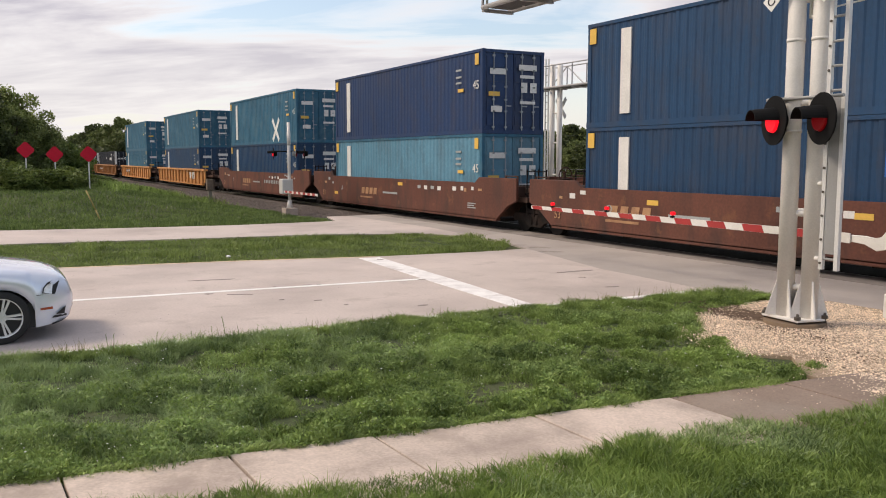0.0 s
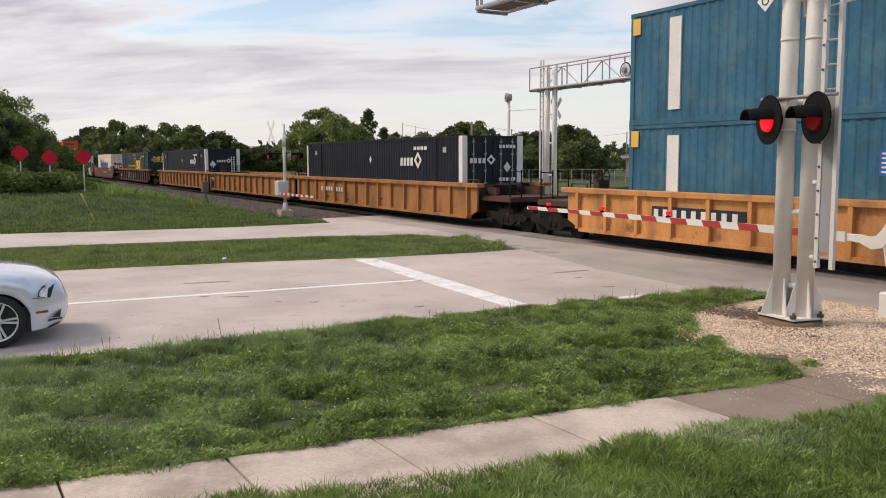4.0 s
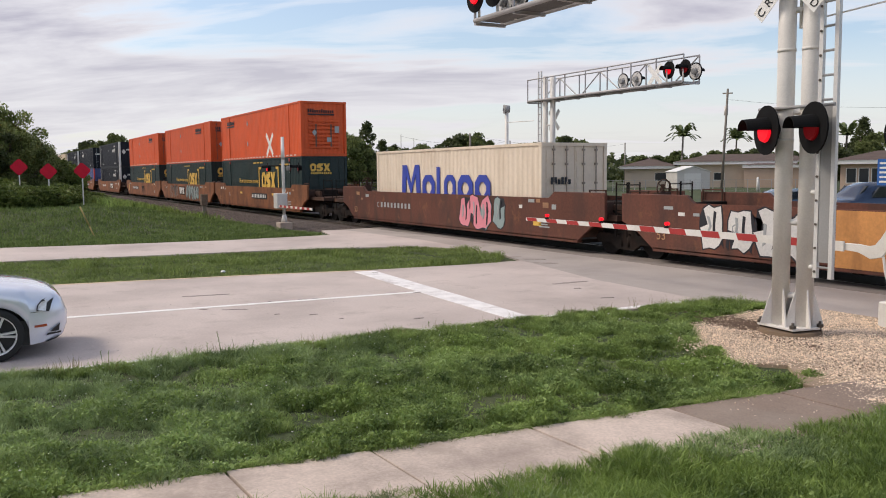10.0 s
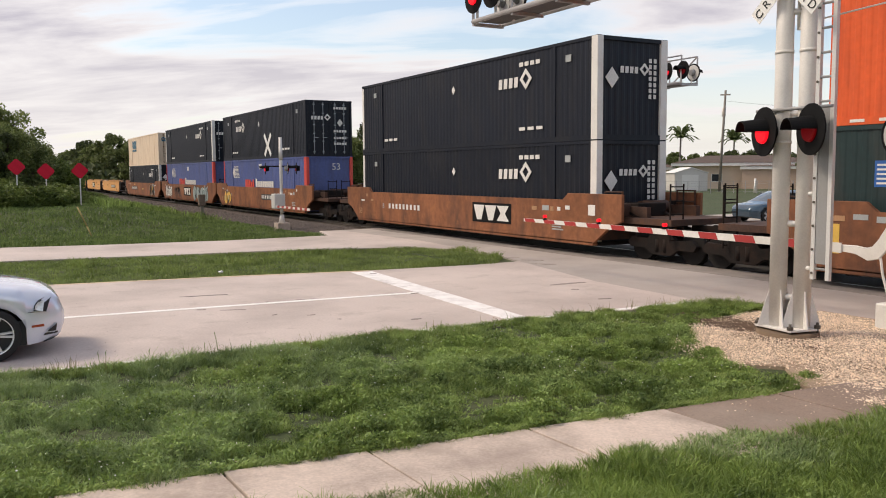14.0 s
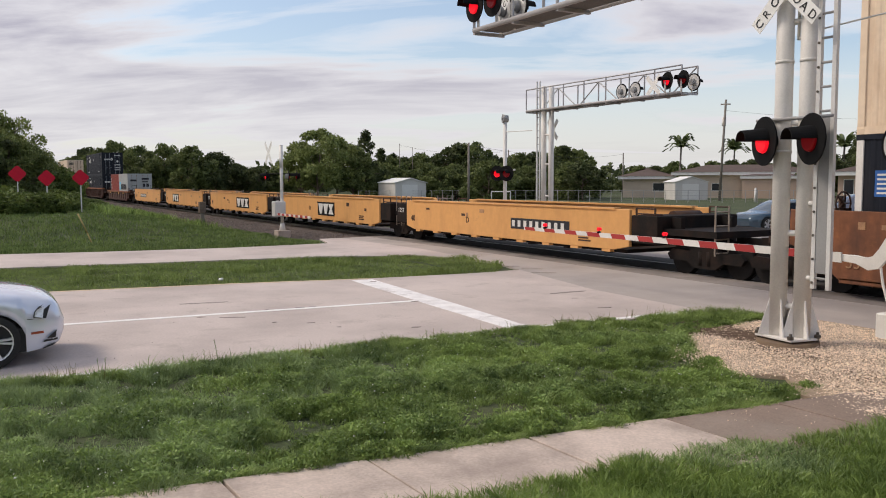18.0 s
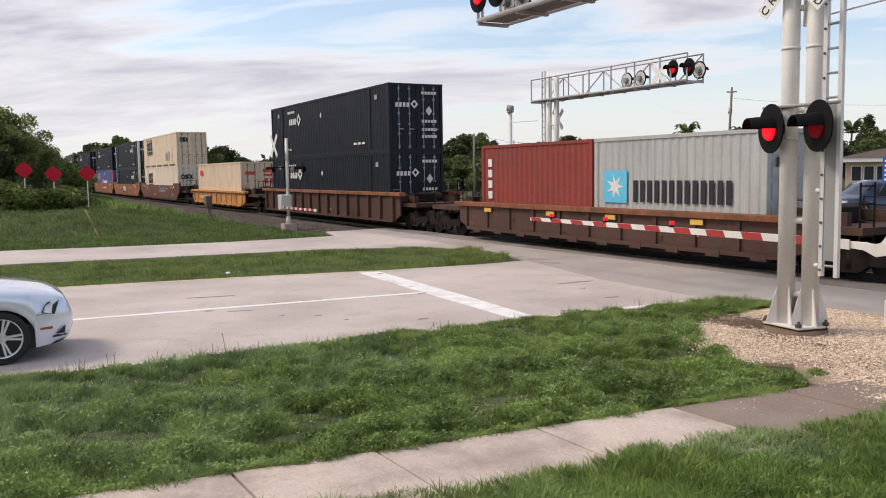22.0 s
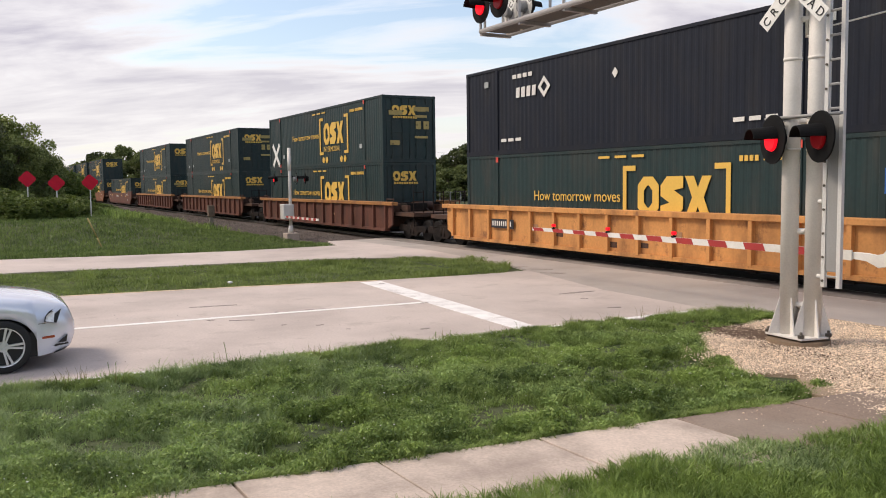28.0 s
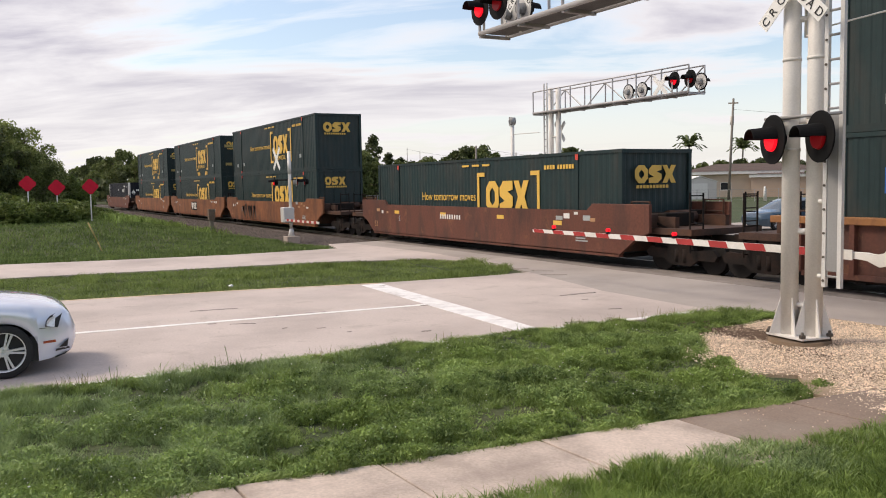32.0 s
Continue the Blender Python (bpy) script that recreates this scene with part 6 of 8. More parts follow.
def cantilever(name, label, base, arm_x, tail_x, ladder_x, chord_z, depth, y_back, poles, ladder_bottom, lamps, bucks, pole_r=0.13, guard=True):
    """Twin-pole mast with a walkway truss over the road. x and y are in the place's metres."""
    sig = thing(name, pose(base[0], base[1], 0), label, "crossing signal", "crossing signals")
    bx, by = base
    bm = bmesh.new()
    tube(bm, (0, 0, -0.5), (0, 0, 0.075), 0.43, 28)
    part("foundation", bm, "foundation_brown", sig, "round concrete foundation")
    bm = bmesh.new()
    prism(bm, [(-0.40, -0.23), (0.29, -0.30), (0.38, 0.20), (-0.31, 0.28)], 0.10, 0.135, "xy")
    part("base_plate", bm, "galv", sig, bevel=0.006)
    top = chord_z + depth + 0.1
    for px_, py_ in poles:
        bm = bmesh.new()
        tube(bm, (px_ - bx, py_ - by, 0.135), (px_ - bx, py_ - by, top), pole_r, 24)
        pole = part("pole", bm, "galv", sig, "thick painted steel pole")
        for k in range(4):
            a = math.pi / 4 + k * math.pi / 2
            bm = bmesh.new()
            prism(bm, [(pole_r - 0.01, 0.0), (pole_r + 0.16, 0.0), (pole_r + 0.14, 0.06), (pole_r - 0.01, 0.56)], -0.009, 0.009, "xz")
            part("gusset", bm, "galv", pole, m=pose(px_ - bx, py_ - by, 0.137, 0, 0, math.degrees(a) + 12))
    for a, b in ((-0.36, -0.20), (0.26, -0.27), (0.36, 0.18), (-0.27, 0.26)):
        bm = bmesh.new()
        tube(bm, (a, b, 0.135), (a, b, 0.18), 0.045, 6)
        tube(bm, (a, b, 0.06), (a, b, 0.22), 0.02, 8)
        part("anchor_bolt", bm, "bolt_steel", sig)
    (p0, q0), (p1, q1) = poles
    for z in (0.56, 1.62, 3.18, 4.6):
        bm = bmesh.new()
        tube(bm, (p0 - bx, q0 - by, z), (p1 - bx, q1 - by, z), 0.045, 10)
        part("spreader", bm, "galv", sig)
    # truss: two trusses joined by cross members
    lo, hi = sorted((arm_x, tail_x))
    yf, yb = by - 0.35, by + y_back
    bm = bmesh.new()
    box(bm, lo - bx + 0.1, hi - bx - 0.1, yf - by + 0.12, yb - by - 0.12, chord_z - 0.02, chord_z + 0.015)
    truss = part("walkway", bm, "grating_shaded", sig, "grated steel walkway in a truss, shade put into its grey")
    for y in (yf, yb):
        for z, r in ((chord_z, 0.055), (chord_z + depth, 0.03)):
            bm = bmesh.new()
            tube(bm, (lo - bx, y - by, z), (hi - bx, y - by, z), r, 8)
            part("chord", bm, "shaded_grey", truss)
    n = int(round((hi - lo) / 1.45))
    for k in range(n + 1):
        x = lo + (hi - lo) * k / n
        for y in (yf, yb):
            bm = bmesh.new()
            tube(bm, (x - bx, y - by, chord_z), (x - bx, y - by, chord_z + depth), 0.032, 6)
            part("truss_post", bm, "shaded_grey", truss)
            if k < n and y == yb:
                bm = bmesh.new()
                x2 = lo + (hi - lo) * (k + 1) / n
                tube(bm, (x - bx, y - by, chord_z + (depth if k % 2 else 0)), (x2 - bx, y - by, chord_z + (0 if k % 2 else depth)), 0.030, 6)
                part("brace", bm, "shaded_grey", truss)
        bm = bmesh.new()
        box(bm, x - bx - 0.04, x - bx + 0.04, yf - by, yb - by, chord_z - 0.09, chord_z - 0.02)
        part("cross_member", bm, "shaded_grey", truss)
    # ladder with a climbing guard
    ly = by + 0.0
    lad = None
    for dx in (0.0, 0.24):
        bm = bmesh.new()
        box(bm, ladder_x - bx + dx - 0.03, ladder_x - bx + dx + 0.03, ly - by - 0.03, ly - by + 0.03, ladder_bottom, top + 0.3)
        lad = part("ladder_rail", bm, "galv_bright", sig, "white steel ladder rail")
    k = 0
    while ladder_bottom + 0.15 + 0.33 * k < top:
        bm = bmesh.new()
        z = ladder_bottom + 0.15 + 0.33 * k
        tube(bm, (ladder_x - bx, ly - by, z), (ladder_x - bx + 0.24, ly - by, z), 0.018, 6)
        part("rung", bm, "guard_grey", lad)
        k += 1
    if guard:
        bm = bmesh.new()
        box(bm, ladder_x - bx + 0.035, ladder_x - bx + 0.205, ly - by - 0.02, ly - by + 0.01, ladder_bottom + 0.22, 3.25)
        part("climbing_guard", bm, "guard_grey", sig, "tall grey sheet-metal climbing guard", bevel=0.005)
        for z in [0.95 + 0.33 * q for q in range(16)]:
            bm = bmesh.new()
            tube(bm, (ladder_x - bx, ly - by - 0.045, z), (ladder_x - bx, ly - by - 0.028, z), 0.018, 8)
            part("guard_bolt", bm, "bolt_steel", sig)
        for z in (1.0, 2.05, 3.2):
            bm = bmesh.new()
            tube(bm, (poles[1][0] - bx, poles[1][1] - by, z), (ladder_x - bx - 0.03, ly - by, z), 0.035, 8)
            part("ladder_bracket", bm, "galv", sig)
    for x, y, z, turn, lit, rear in lamps:
        lamp_head(sig, x - bx, y - by, z, turn, lit, rear=rear)
        if z > 4:
            bm = bmesh.new()
            tube(bm, (x - bx, y - by + (0.1 if turn == 0 else -0.1), z - 0.5), (x - bx, y - by + (0.1 if turn == 0 else -0.1), z), 0.03, 8)
            part("lamp_stalk", bm, "galv", sig)
    for b in bucks:
        crossbuck(sig, b[0] - bx, b[1] - by, b[2], *b[3:])
    return sig


near_sig = cantilever(
    "cantilever_signal", "tall pale twin-pole cantilever signal standing in gravel beside the road", (-8.256, 10.315), -16.44, -7.3, -7.858, 5.69, 1.104, 0.43,
    ((-8.39, 10.253), (-8.083, 10.382)), 0.86,
    [(-8.506, 10.003, 2.932, -22, True, False), (-7.728, 10.003, 2.932, -22, False, False),
     (-16.38, 9.936, 6.21, 0, True, False), (-15.64, 9.936, 6.21, 0, False, False), (-16.28, 10.656, 6.15, 180, False, True), (-15.72, 10.656, 6.15, 180, False, True)],
    [(-8.227, 10.04, 5.05, 0, 1.44, 0.21), (-14.80, 9.926, 6.38, 0, 1.15, 0.19)], pole_r=0.122)
bm = bmesh.new()
tube(bm, (-0.48, -0.2, 3.235), (0.77, -0.2, 3.235), 0.024, 10)
for x in (-0.25, 0.53):
    tube(bm, (x, -0.2, 3.235), (x, -0.22, 2.93), 0.03, 8)
part("crossarm", bm, "guard_grey", near_sig, "steel lamp crossarm")
bm = bmesh.new()
tube(bm, (0.2, 0.1, 4.45), (7.5, 3.5, 5.72), 0.012, 6)
part("guy_cable", bm, "galv", near_sig, "thin slanting cable")
bm = bmesh.new()
tube(bm, (0.04, 0.0, 4.34), (0.04, 0.0, 6.6), 0.022, 8)
tube(bm, (0.04, 0.0, 4.36), (0.10, 0.06, 4.36), 0.026, 8)
part("conduit", bm, "galv", near_sig, "thin cable conduit on the pole")
for x, y in ((-0.134, -0.062), (0.173, 0.067)):
    for z in (2.78, 3.235, 4.05):
        bm = bmesh.new()
        tube(bm, (x, y, z - 0.022), (x, y, z + 0.022), 0.129, 20)
        part("pole_clamp", bm, "galv", near_sig, "steel band round the pole")

cantilever(
    "cantilever_signal", "distant pale cantilever signal with lamps over the road beyond the tracks", (-34.3, 25.0), -25.0, -35.64, -35.2, 5.82, 1.05, 0.5,
    ((-34.55, 24.95), (-34.08, 25.05)), 0.4,
    [(-29.5, 25.5, 6.28, 180, False, True), (-28.62, 25.5, 6.28, 180, False, True), (-25.75, 24.6, 6.33, -6, True, False), (-24.87, 24.6, 6.30, -6, False, False), (-25.1, 25.4, 6.25, 180, False, True)],
    [(-34.3, 25.3, 4.85, -6, 1.3, 0.23, False), (-26.55, 24.62, 6.22, 0, 1.05, 0.2, False)], guard=False)

# gate across the near lanes
gate = thing("crossing_gate", pose(-8.1, 12.3, 0), "lowered red and white striped crossing gate", "crossing gate", "crossing gates")
bm = bmesh.new()
box(bm, 0.13, 0.9, -0.4, 0.4, -0.2, 0.38)
part("foundation", bm, "gate_white", gate, "white concrete gate foundation", bevel=0.02)
bm = bmesh.new()
tube(bm, (0.55, 0, 0.3), (0.55, 0, 4.2), 0.08, 16)
part("mast", bm, "galv", gate)
bm = bmesh.new()
box(bm, 0.22, 0.62, -0.12, 0.22, 0.75, 1.5)
part("gate_machine", bm, "galv", gate, "grey gate machine housing", bevel=0.03)
bm = bmesh.new()
prism(bm, [(-0.62, 1.09), (-0.36, 1.08), (-0.16, 0.98), (0.02, 1.02), (0.14, 1.16), (0.34, 1.52), (0.36, 1.66), (0.22, 1.68), (0.02, 1.32), (-0.08, 1.20), (-0.2, 1.17), (-0.36, 1.20), (-0.62, 1.20)], -0.20, -0.14, "xz")
part("arm_bracket", bm, "gate_white", gate, "curved white gate arm bracket", bevel=0.008)
bm = bmesh.new()
prism(bm, [(-9.42, 1.16), (-9.42, 1.24), (-1.5, 1.235), (-0.6, 1.23), (-0.6, 1.07), (-1.5, 1.10)], -0.235, -0.205, "xz")
arm = part("gate_arm", bm, "gate_white", gate, "long tapering striped gate arm")
x, k = -9.40, 0
while x < -1.75:
    w = 0.41 + 0.004 * k
    t0, t1 = (x + 9.42) / 7.92, (x + w + 9.42) / 7.92
    bm = bmesh.new()
    prism(bm, [(x + 0.06, 1.161 - 0.06 * t0), (x + w + 0.06, 1.161 - 0.06 * t1), (x + w, 1.239 - 0.005 * t1), (x, 1.239 - 0.005 * t0)], -0.239, -0.203, "xz")
    part("stripe", bm, "gate_red", arm, "red reflective stripe")
    x += 2 * w - 0.02
    k += 1
for gx_ in (-8.55, -6.55, -4.53):
    bm = bmesh.new()
    box(bm, gx_ - 0.045, gx_ + 0.035, -0.25, -0.19, 1.23, 1.265)
    tube(bm, (gx_, -0.22, 1.262), (gx_, -0.22, 1.29), 0.016, 8)
    part("lamp_base", bm, "lamp_black", arm, "black lamp base")
    bm = bmesh.new()
    tube(bm, (gx_, -0.26, 1.318), (gx_, -0.18, 1.318), 0.038, 14)
    part("arm_lamp", bm, "lens_red_lit", arm, "small red gate arm lamp")
lamp_head(gate, 0.36, -0.28, 2.9, 170, rear=True)
lamp_head(gate, 0.95, -0.28, 2.9, 0)
bm = bmesh.new()
box(bm, -0.12, 0.22, -0.16, -0.15, 2.12, 2.52)
board = part("notice_plate", bm, "sign_blue", gate, "small blue notice plate")
bm = bmesh.new()
for k in range(5):
    box(bm, -0.08, 0.18 - 0.05 * (k % 2), -0.166, -0.161, 2.16 + k * 0.07, 2.19 + k * 0.07)
part("notice_bars", bm, "sign_white", board)
bm = bmesh.new()
tube(bm, (0.24, -0.2, 0.36), (0.10, -0.2, 0.80), 0.02, 6)
tube(bm, (0.10, -0.2, 0.80), (0.06, -0.2, 1.04), 0.02, 6)
part("arm_stay", bm, "galv", gate)

# mast by the far carriageway, on the near side of the rails
m2 = thing("crossing_signal", pose(-38.35, 12.8, 0), "slim grey crossing signal mast with lamps and crossbuck", "crossing signal", "crossing signals")
bm = bmesh.new()
prism(bm, [(-0.3, -0.3), (0.3, -0.3), (0.3, 0.3), (-0.3, 0.3)], -0.3, 0.1, "xy")
part("foundation", bm, "concrete", m2, bevel=0.02)
bm = bmesh.new()
tube(bm, (0, 0, 0.1), (0, 0, 0.45), 0.15, 14, 0.09)
tube(bm, (0, 0, 0.4), (0, 0, 4.05), 0.075, 14)
tube(bm, (0, 0, 3.0), (0, 0, 3.6), 0.085, 14)
part("mast", bm, "galv", m2, "slim steel mast")
bm = bmesh.new()
tube(bm, (-0.35, -0.6, 2.72), (0.35, 0.6, 2.72), 0.03, 8)
part("crossarm", bm, "lamp_black", m2)
lamp_head(m2, -0.36, -0.62, 2.62, -15, True, r=0.27)
lamp_head(m2, 0.36, 0.62, 2.62, -15, False, r=0.27)
lamp_head(m2, 0.1, 0.3, 2.62, 165, False, r=0.27, rear=True)
crossbuck(m2, -0.15, -0.55, 3.7, 0, 1.35, 0.2, False)
bm = bmesh.new()
box(bm, -0.25, 0.25, -0.42, 0.1, 0.75, 1.45)
part("gate_machine", bm, "galv_bright", m2, "pale gate machine housing", bevel=0.03)
bm = bmesh.new()
box(bm, 0.2, 4.6, -0.34, -0.31, 0.82, 0.92)
arm2 = part("gate_arm", bm, "gate_white", m2, "striped gate arm")
for k in range(7):
    bm = bmesh.new()
    box(bm, 0.4 + k * 0.6, 0.7 + k * 0.6, -0.344, -0.306, 0.818, 0.922)
    part("stripe", bm, "gate_red", arm2)

# bell mast beyond the rails
m3 = thing("crossing_signal", pose(-32.45, 21.3, 0), "grey crossing signal mast topped by a round bell", "crossing signal", "crossing signals")
bm = bmesh.new()
tube(bm, (0, 0, -0.2), (0, 0, 0.5), 0.18, 14, 0.12)
tube(bm, (0, 0, 0.5), (0, 0, 5.0), 0.085, 14)
part("mast", bm, "galv", m3, "slim steel mast")
bm = bmesh.new()
tube(bm, (-0.04, -0.12, 5.15), (0.04, 0.12, 5.15), 0.2, 16, 0.16)
tube(bm, (-0.06, -0.16, 5.15), (-0.04, -0.12, 5.15), 0.06, 12)
part("bell", bm, "guard_grey", m3, "dark round crossing bell")
bm = bmesh.new()
tube(bm, (-0.8, 0, 2.85), (0.8, 0, 2.85), 0.03, 8)
tube(bm, (0.05, 0, 4.56), (2.1, 0, 4.52), 0.018, 6)
part("crossarm", bm, "galv", m3)
lamp_head(m3, -0.34, -0.2, 2.7, 30, True)
lamp_head(m3, 0.42, -0.2, 2.7, 30, False)

# ------------------------------------------------------------ silver coupe waiting at the crossing
surface("car_silver", (0.80, 0.83, 0.93), 0.25, metal=0.3, vary=0.03, scale=2, fine=200, bump=0.0, coat=1.0)
surface("tyre", (0.018, 0.018, 0.018), 0.8, vary=0.15, scale=8, fine=60, bump=0.1)
surface("alloy", (0.72, 0.72, 0.73), 0.35, metal=0.5, vary=0.05, bump=0)
surface("car_dark", (0.015, 0.015, 0.016), 0.5, vary=0.1, bump=0)
surface("car_glass", (0.02, 0.025, 0.028), 0.06, vary=0.05, bump=0, spec=0.8)
surface("headlight_glass", (0.74, 0.76, 0.78), 0.12, metal=0.2, vary=0.2, scale=12, fine=40, bump=0, coat=1.0)
surface("amber", (0.36, 0.07, 0.03), 0.2, vary=0.05, bump=0)
surface("blue_car", (0.02, 0.036, 0.075), 0.25, metal=0.4, vary=0.03, bump=0, coat=0.8)
surface("teal_car", (0.05, 0.09, 0.13), 0.25, metal=0.4, vary=0.03, bump=0, coat=0.8)


SHAPE = {}      # cross-sections of each car body, by distance behind the nose


def skin(ob, s, z, out=0.006):
    """The half width of a car body at that distance and height."""
    st = sorted(SHAPE[ob.name])
    i = min(range(len(st)), key=lambda q: abs(st[q] - s))
    sec = SHAPE[ob.name][st[i]]
    return float(np.interp(z, [q[1] for q in sec[:5]], [q[0] for q in sec[:5]])) + out


def rake(s, z):
    """How far a car's face leans back above and below its bumper."""
    near = max(0.0, 1 - s / 0.55)
    return near * (0.10 * max(0.0, (z - 0.60) / 0.24) + 0.05 * max(0.0, (0.43 - z) / 0.16))


def inlay(name, ob, over, side, outline, material, label="", out=0.006):
    """A thin panel let into a car's flank: outline of (distance behind the nose, height)."""
    bm = bmesh.new()
    lo = [bm.verts.new((side * skin(ob, s, z, out), over - s - rake(s, z), z)) for s, z in outline]
    hi = [bm.verts.new((side * (skin(ob, s, z, out) - 0.05), over - s - rake(s, z), z)) for s, z in outline]
    n = len(outline)
    for i in range(n):
        bm.faces.new((lo[i], lo[(i + 1) % n], hi[(i + 1) % n], hi[i]))
    bm.faces.new(lo)
    bm.faces.new(hi[::-1])
    return part(name, bm, material, ob, label)


ARCH = 1.2      # wheel arch, in wheel radii


def car(label, paint, m, length, half_w, profile, belt, wheel_at, wheel_r, nose=True):
    """A road car, nose towards +y from its front axle at the origin. profile: (distance behind the nose, roof height); belt: shoulder heights."""
    ob = thing("car", m, label, "car", "road vehicles")
    SHAPE[ob.name] = {}
    over = wheel_at[0]
    st = sorted(set([0.0, 0.04, 0.12, 0.25] + [over + wheel_r * ARCH * math.cos(math.pi * k / 12) for k in range(13)] +
                    [wheel_at[1] + wheel_r * ARCH * math.cos(math.pi * k / 12) for k in range(13)] + [length * k / 16 for k in range(17)] + [length - 0.1, length - 0.03]))
    st = [s for s in st if 0 <= s <= length]
    bm = bmesh.new()
    rows = []
    for s in st:
        w = half_w * min(1.0, 0.62 + 0.38 * math.sqrt(min(1, s / 0.55))) * min(1.0, 0.75 + 0.25 * math.sqrt(min(1, (length - s) / 0.5)))
        top = np.interp(s, [p[0] for p in profile], [p[1] for p in profile])
        sh = np.interp(s, [p[0] for p in belt], [p[1] for p in belt])
        low = 0.18 + 0.09 * max(0, 1 - s / 0.5) ** 2 + 0.1 * max(0, 1 - (length - s) / 0.5)
        for a in wheel_at:
            d = wheel_r * ARCH
            if abs(s - a) < d - 1e-6:
                low = max(low, wheel_r + math.sqrt(d * d - (s - a) ** 2) - 0.05)
        glass = max(0.0, top - sh)
        up = w * (0.97 if glass < 0.12 else 0.97 - 0.42 * glass)
        sec = [(w * 0.93, low), (w * 0.985, low + (sh - low) * 0.3), (w, low + (sh - low) * 0.62), (w * 0.965, sh), (up if glass > 0.12 else w * 0.86, sh + glass * (0.72 if glass > 0.12 else 0.6)),
               (up * 0.72 if glass > 0.12 else w * 0.5, top - 0.012), (0, top)]
        SHAPE[ob.name][s] = sec
        y = over - s
        rows.append([bm.verts.new((x, y - rake(s, z), z)) for x, z in sec] + [bm.verts.new((-x, y - rake(s, z), z)) for x, z in sec[-2::-1]])
    for a, b in zip(rows, rows[1:]):
        for i in range(len(a) - 1):
            f = bm.faces.new((a[i], a[i + 1], b[i + 1], b[i]))
            f.smooth = True
    bm.faces.new(rows[0])
    bm.faces.new(rows[-1][::-1])
    part("body", bm, paint, ob, "smooth painted steel body")
    bm = bmesh.new()
    box(bm, -half_w * 0.86, half_w * 0.86, over - length + 0.3, over - 0.48, 0.18, 0.5)
    part("underbody", bm, "car_dark", ob)
    if "tyre%.2f" % wheel_r not in STOCK:
        b2 = bmesh.new()
        n = 32
        prof = [(-0.11, wheel_r * 0.74), (-0.115, wheel_r * 0.9), (-0.09, wheel_r * 0.985), (0.09, wheel_r * 0.985), (0.115, wheel_r * 0.9), (0.11, wheel_r * 0.74)]
        ring = [[b2.verts.new((dx, rr * math.cos(2 * math.pi * k / n), rr * math.sin(2 * math.pi * k / n))) for dx, rr in prof] for k in range(n)]
        for k in range(n):
            for i in range(len(prof) - 1):
                f = b2.faces.new((ring[k][i], ring[(k + 1) % n][i], ring[(k + 1) % n][i + 1], ring[k][i + 1]))
                f.smooth = True
        STOCK["tyre%.2f" % wheel_r] = done(b2, "tyre", "tyre")
        b2 = bmesh.new()
        tube(b2, (0.02, 0, 0), (0.05, 0, 0), wheel_r * 0.2, 16)
        for k in range(5):
            for e in (-0.11, 0.11):
                a = 2 * math.pi * k / 5
                c0, c1 = a + e * 2.4, a + e * 1.1
                q = [(0.12, c0), (0.72, c1)]
                r0, r1 = wheel_r * 0.1, wheel_r * 0.74
                v = []
                for rr, aa in ((r0, c0 + 0.35), (r1, c1 + 0.055), (r1, c1 - 0.055), (r0, c0 - 0.35)):
                    v.append((rr * math.cos(aa), rr * math.sin(aa)))
                prism(b2, v, 0.035, 0.085, "yz")
        STOCK["rim%.2f" % wheel_r] = done(b2, "rim", "alloy")
        b2 = bmesh.new()
        tube(b2, (-0.10, 0, 0), (0.0, 0, 0), wheel_r * 0.74, 28)
        STOCK["disc%.2f" % wheel_r] = done(b2, "wheel_well", "car_dark")
        b2 = bmesh.new()
        n, r0, r1 = 36, wheel_r * 0.70, wheel_r * 0.755
        rg0 = [[b2.verts.new((dx, rr * math.cos(2 * math.pi * k / n), rr * math.sin(2 * math.pi * k / n))) for dx, rr in ((0.02, r0), (0.10, r0), (0.105, r1), (0.02, r1))] for k in range(n)]
        for k in range(n):
            for i in range(4):
                b2.faces.new((rg0[k][i], rg0[(k + 1) % n][i], rg0[(k + 1) % n][(i + 1) % 4], rg0[k][(i + 1) % 4]))
        STOCK["lip%.2f" % wheel_r] = done(b2, "rim_lip", "alloy")
    for a in wheel_at:
        for s in (-1, 1):
            wh = part("wheel", STOCK["tyre%.2f" % wheel_r], "", ob, "black tyre on a five-spoke alloy rim", m=pose(s * (half_w - 0.13), over - a, wheel_r, 0, 0, 0 if s > 0 else 180))
            part("rim", STOCK["rim%.2f" % wheel_r], "", wh)
            part("rim_lip", STOCK["lip%.2f" % wheel_r], "", wh)
            part("hub_disc", STOCK["disc%.2f" % wheel_r], "", wh)
    return ob


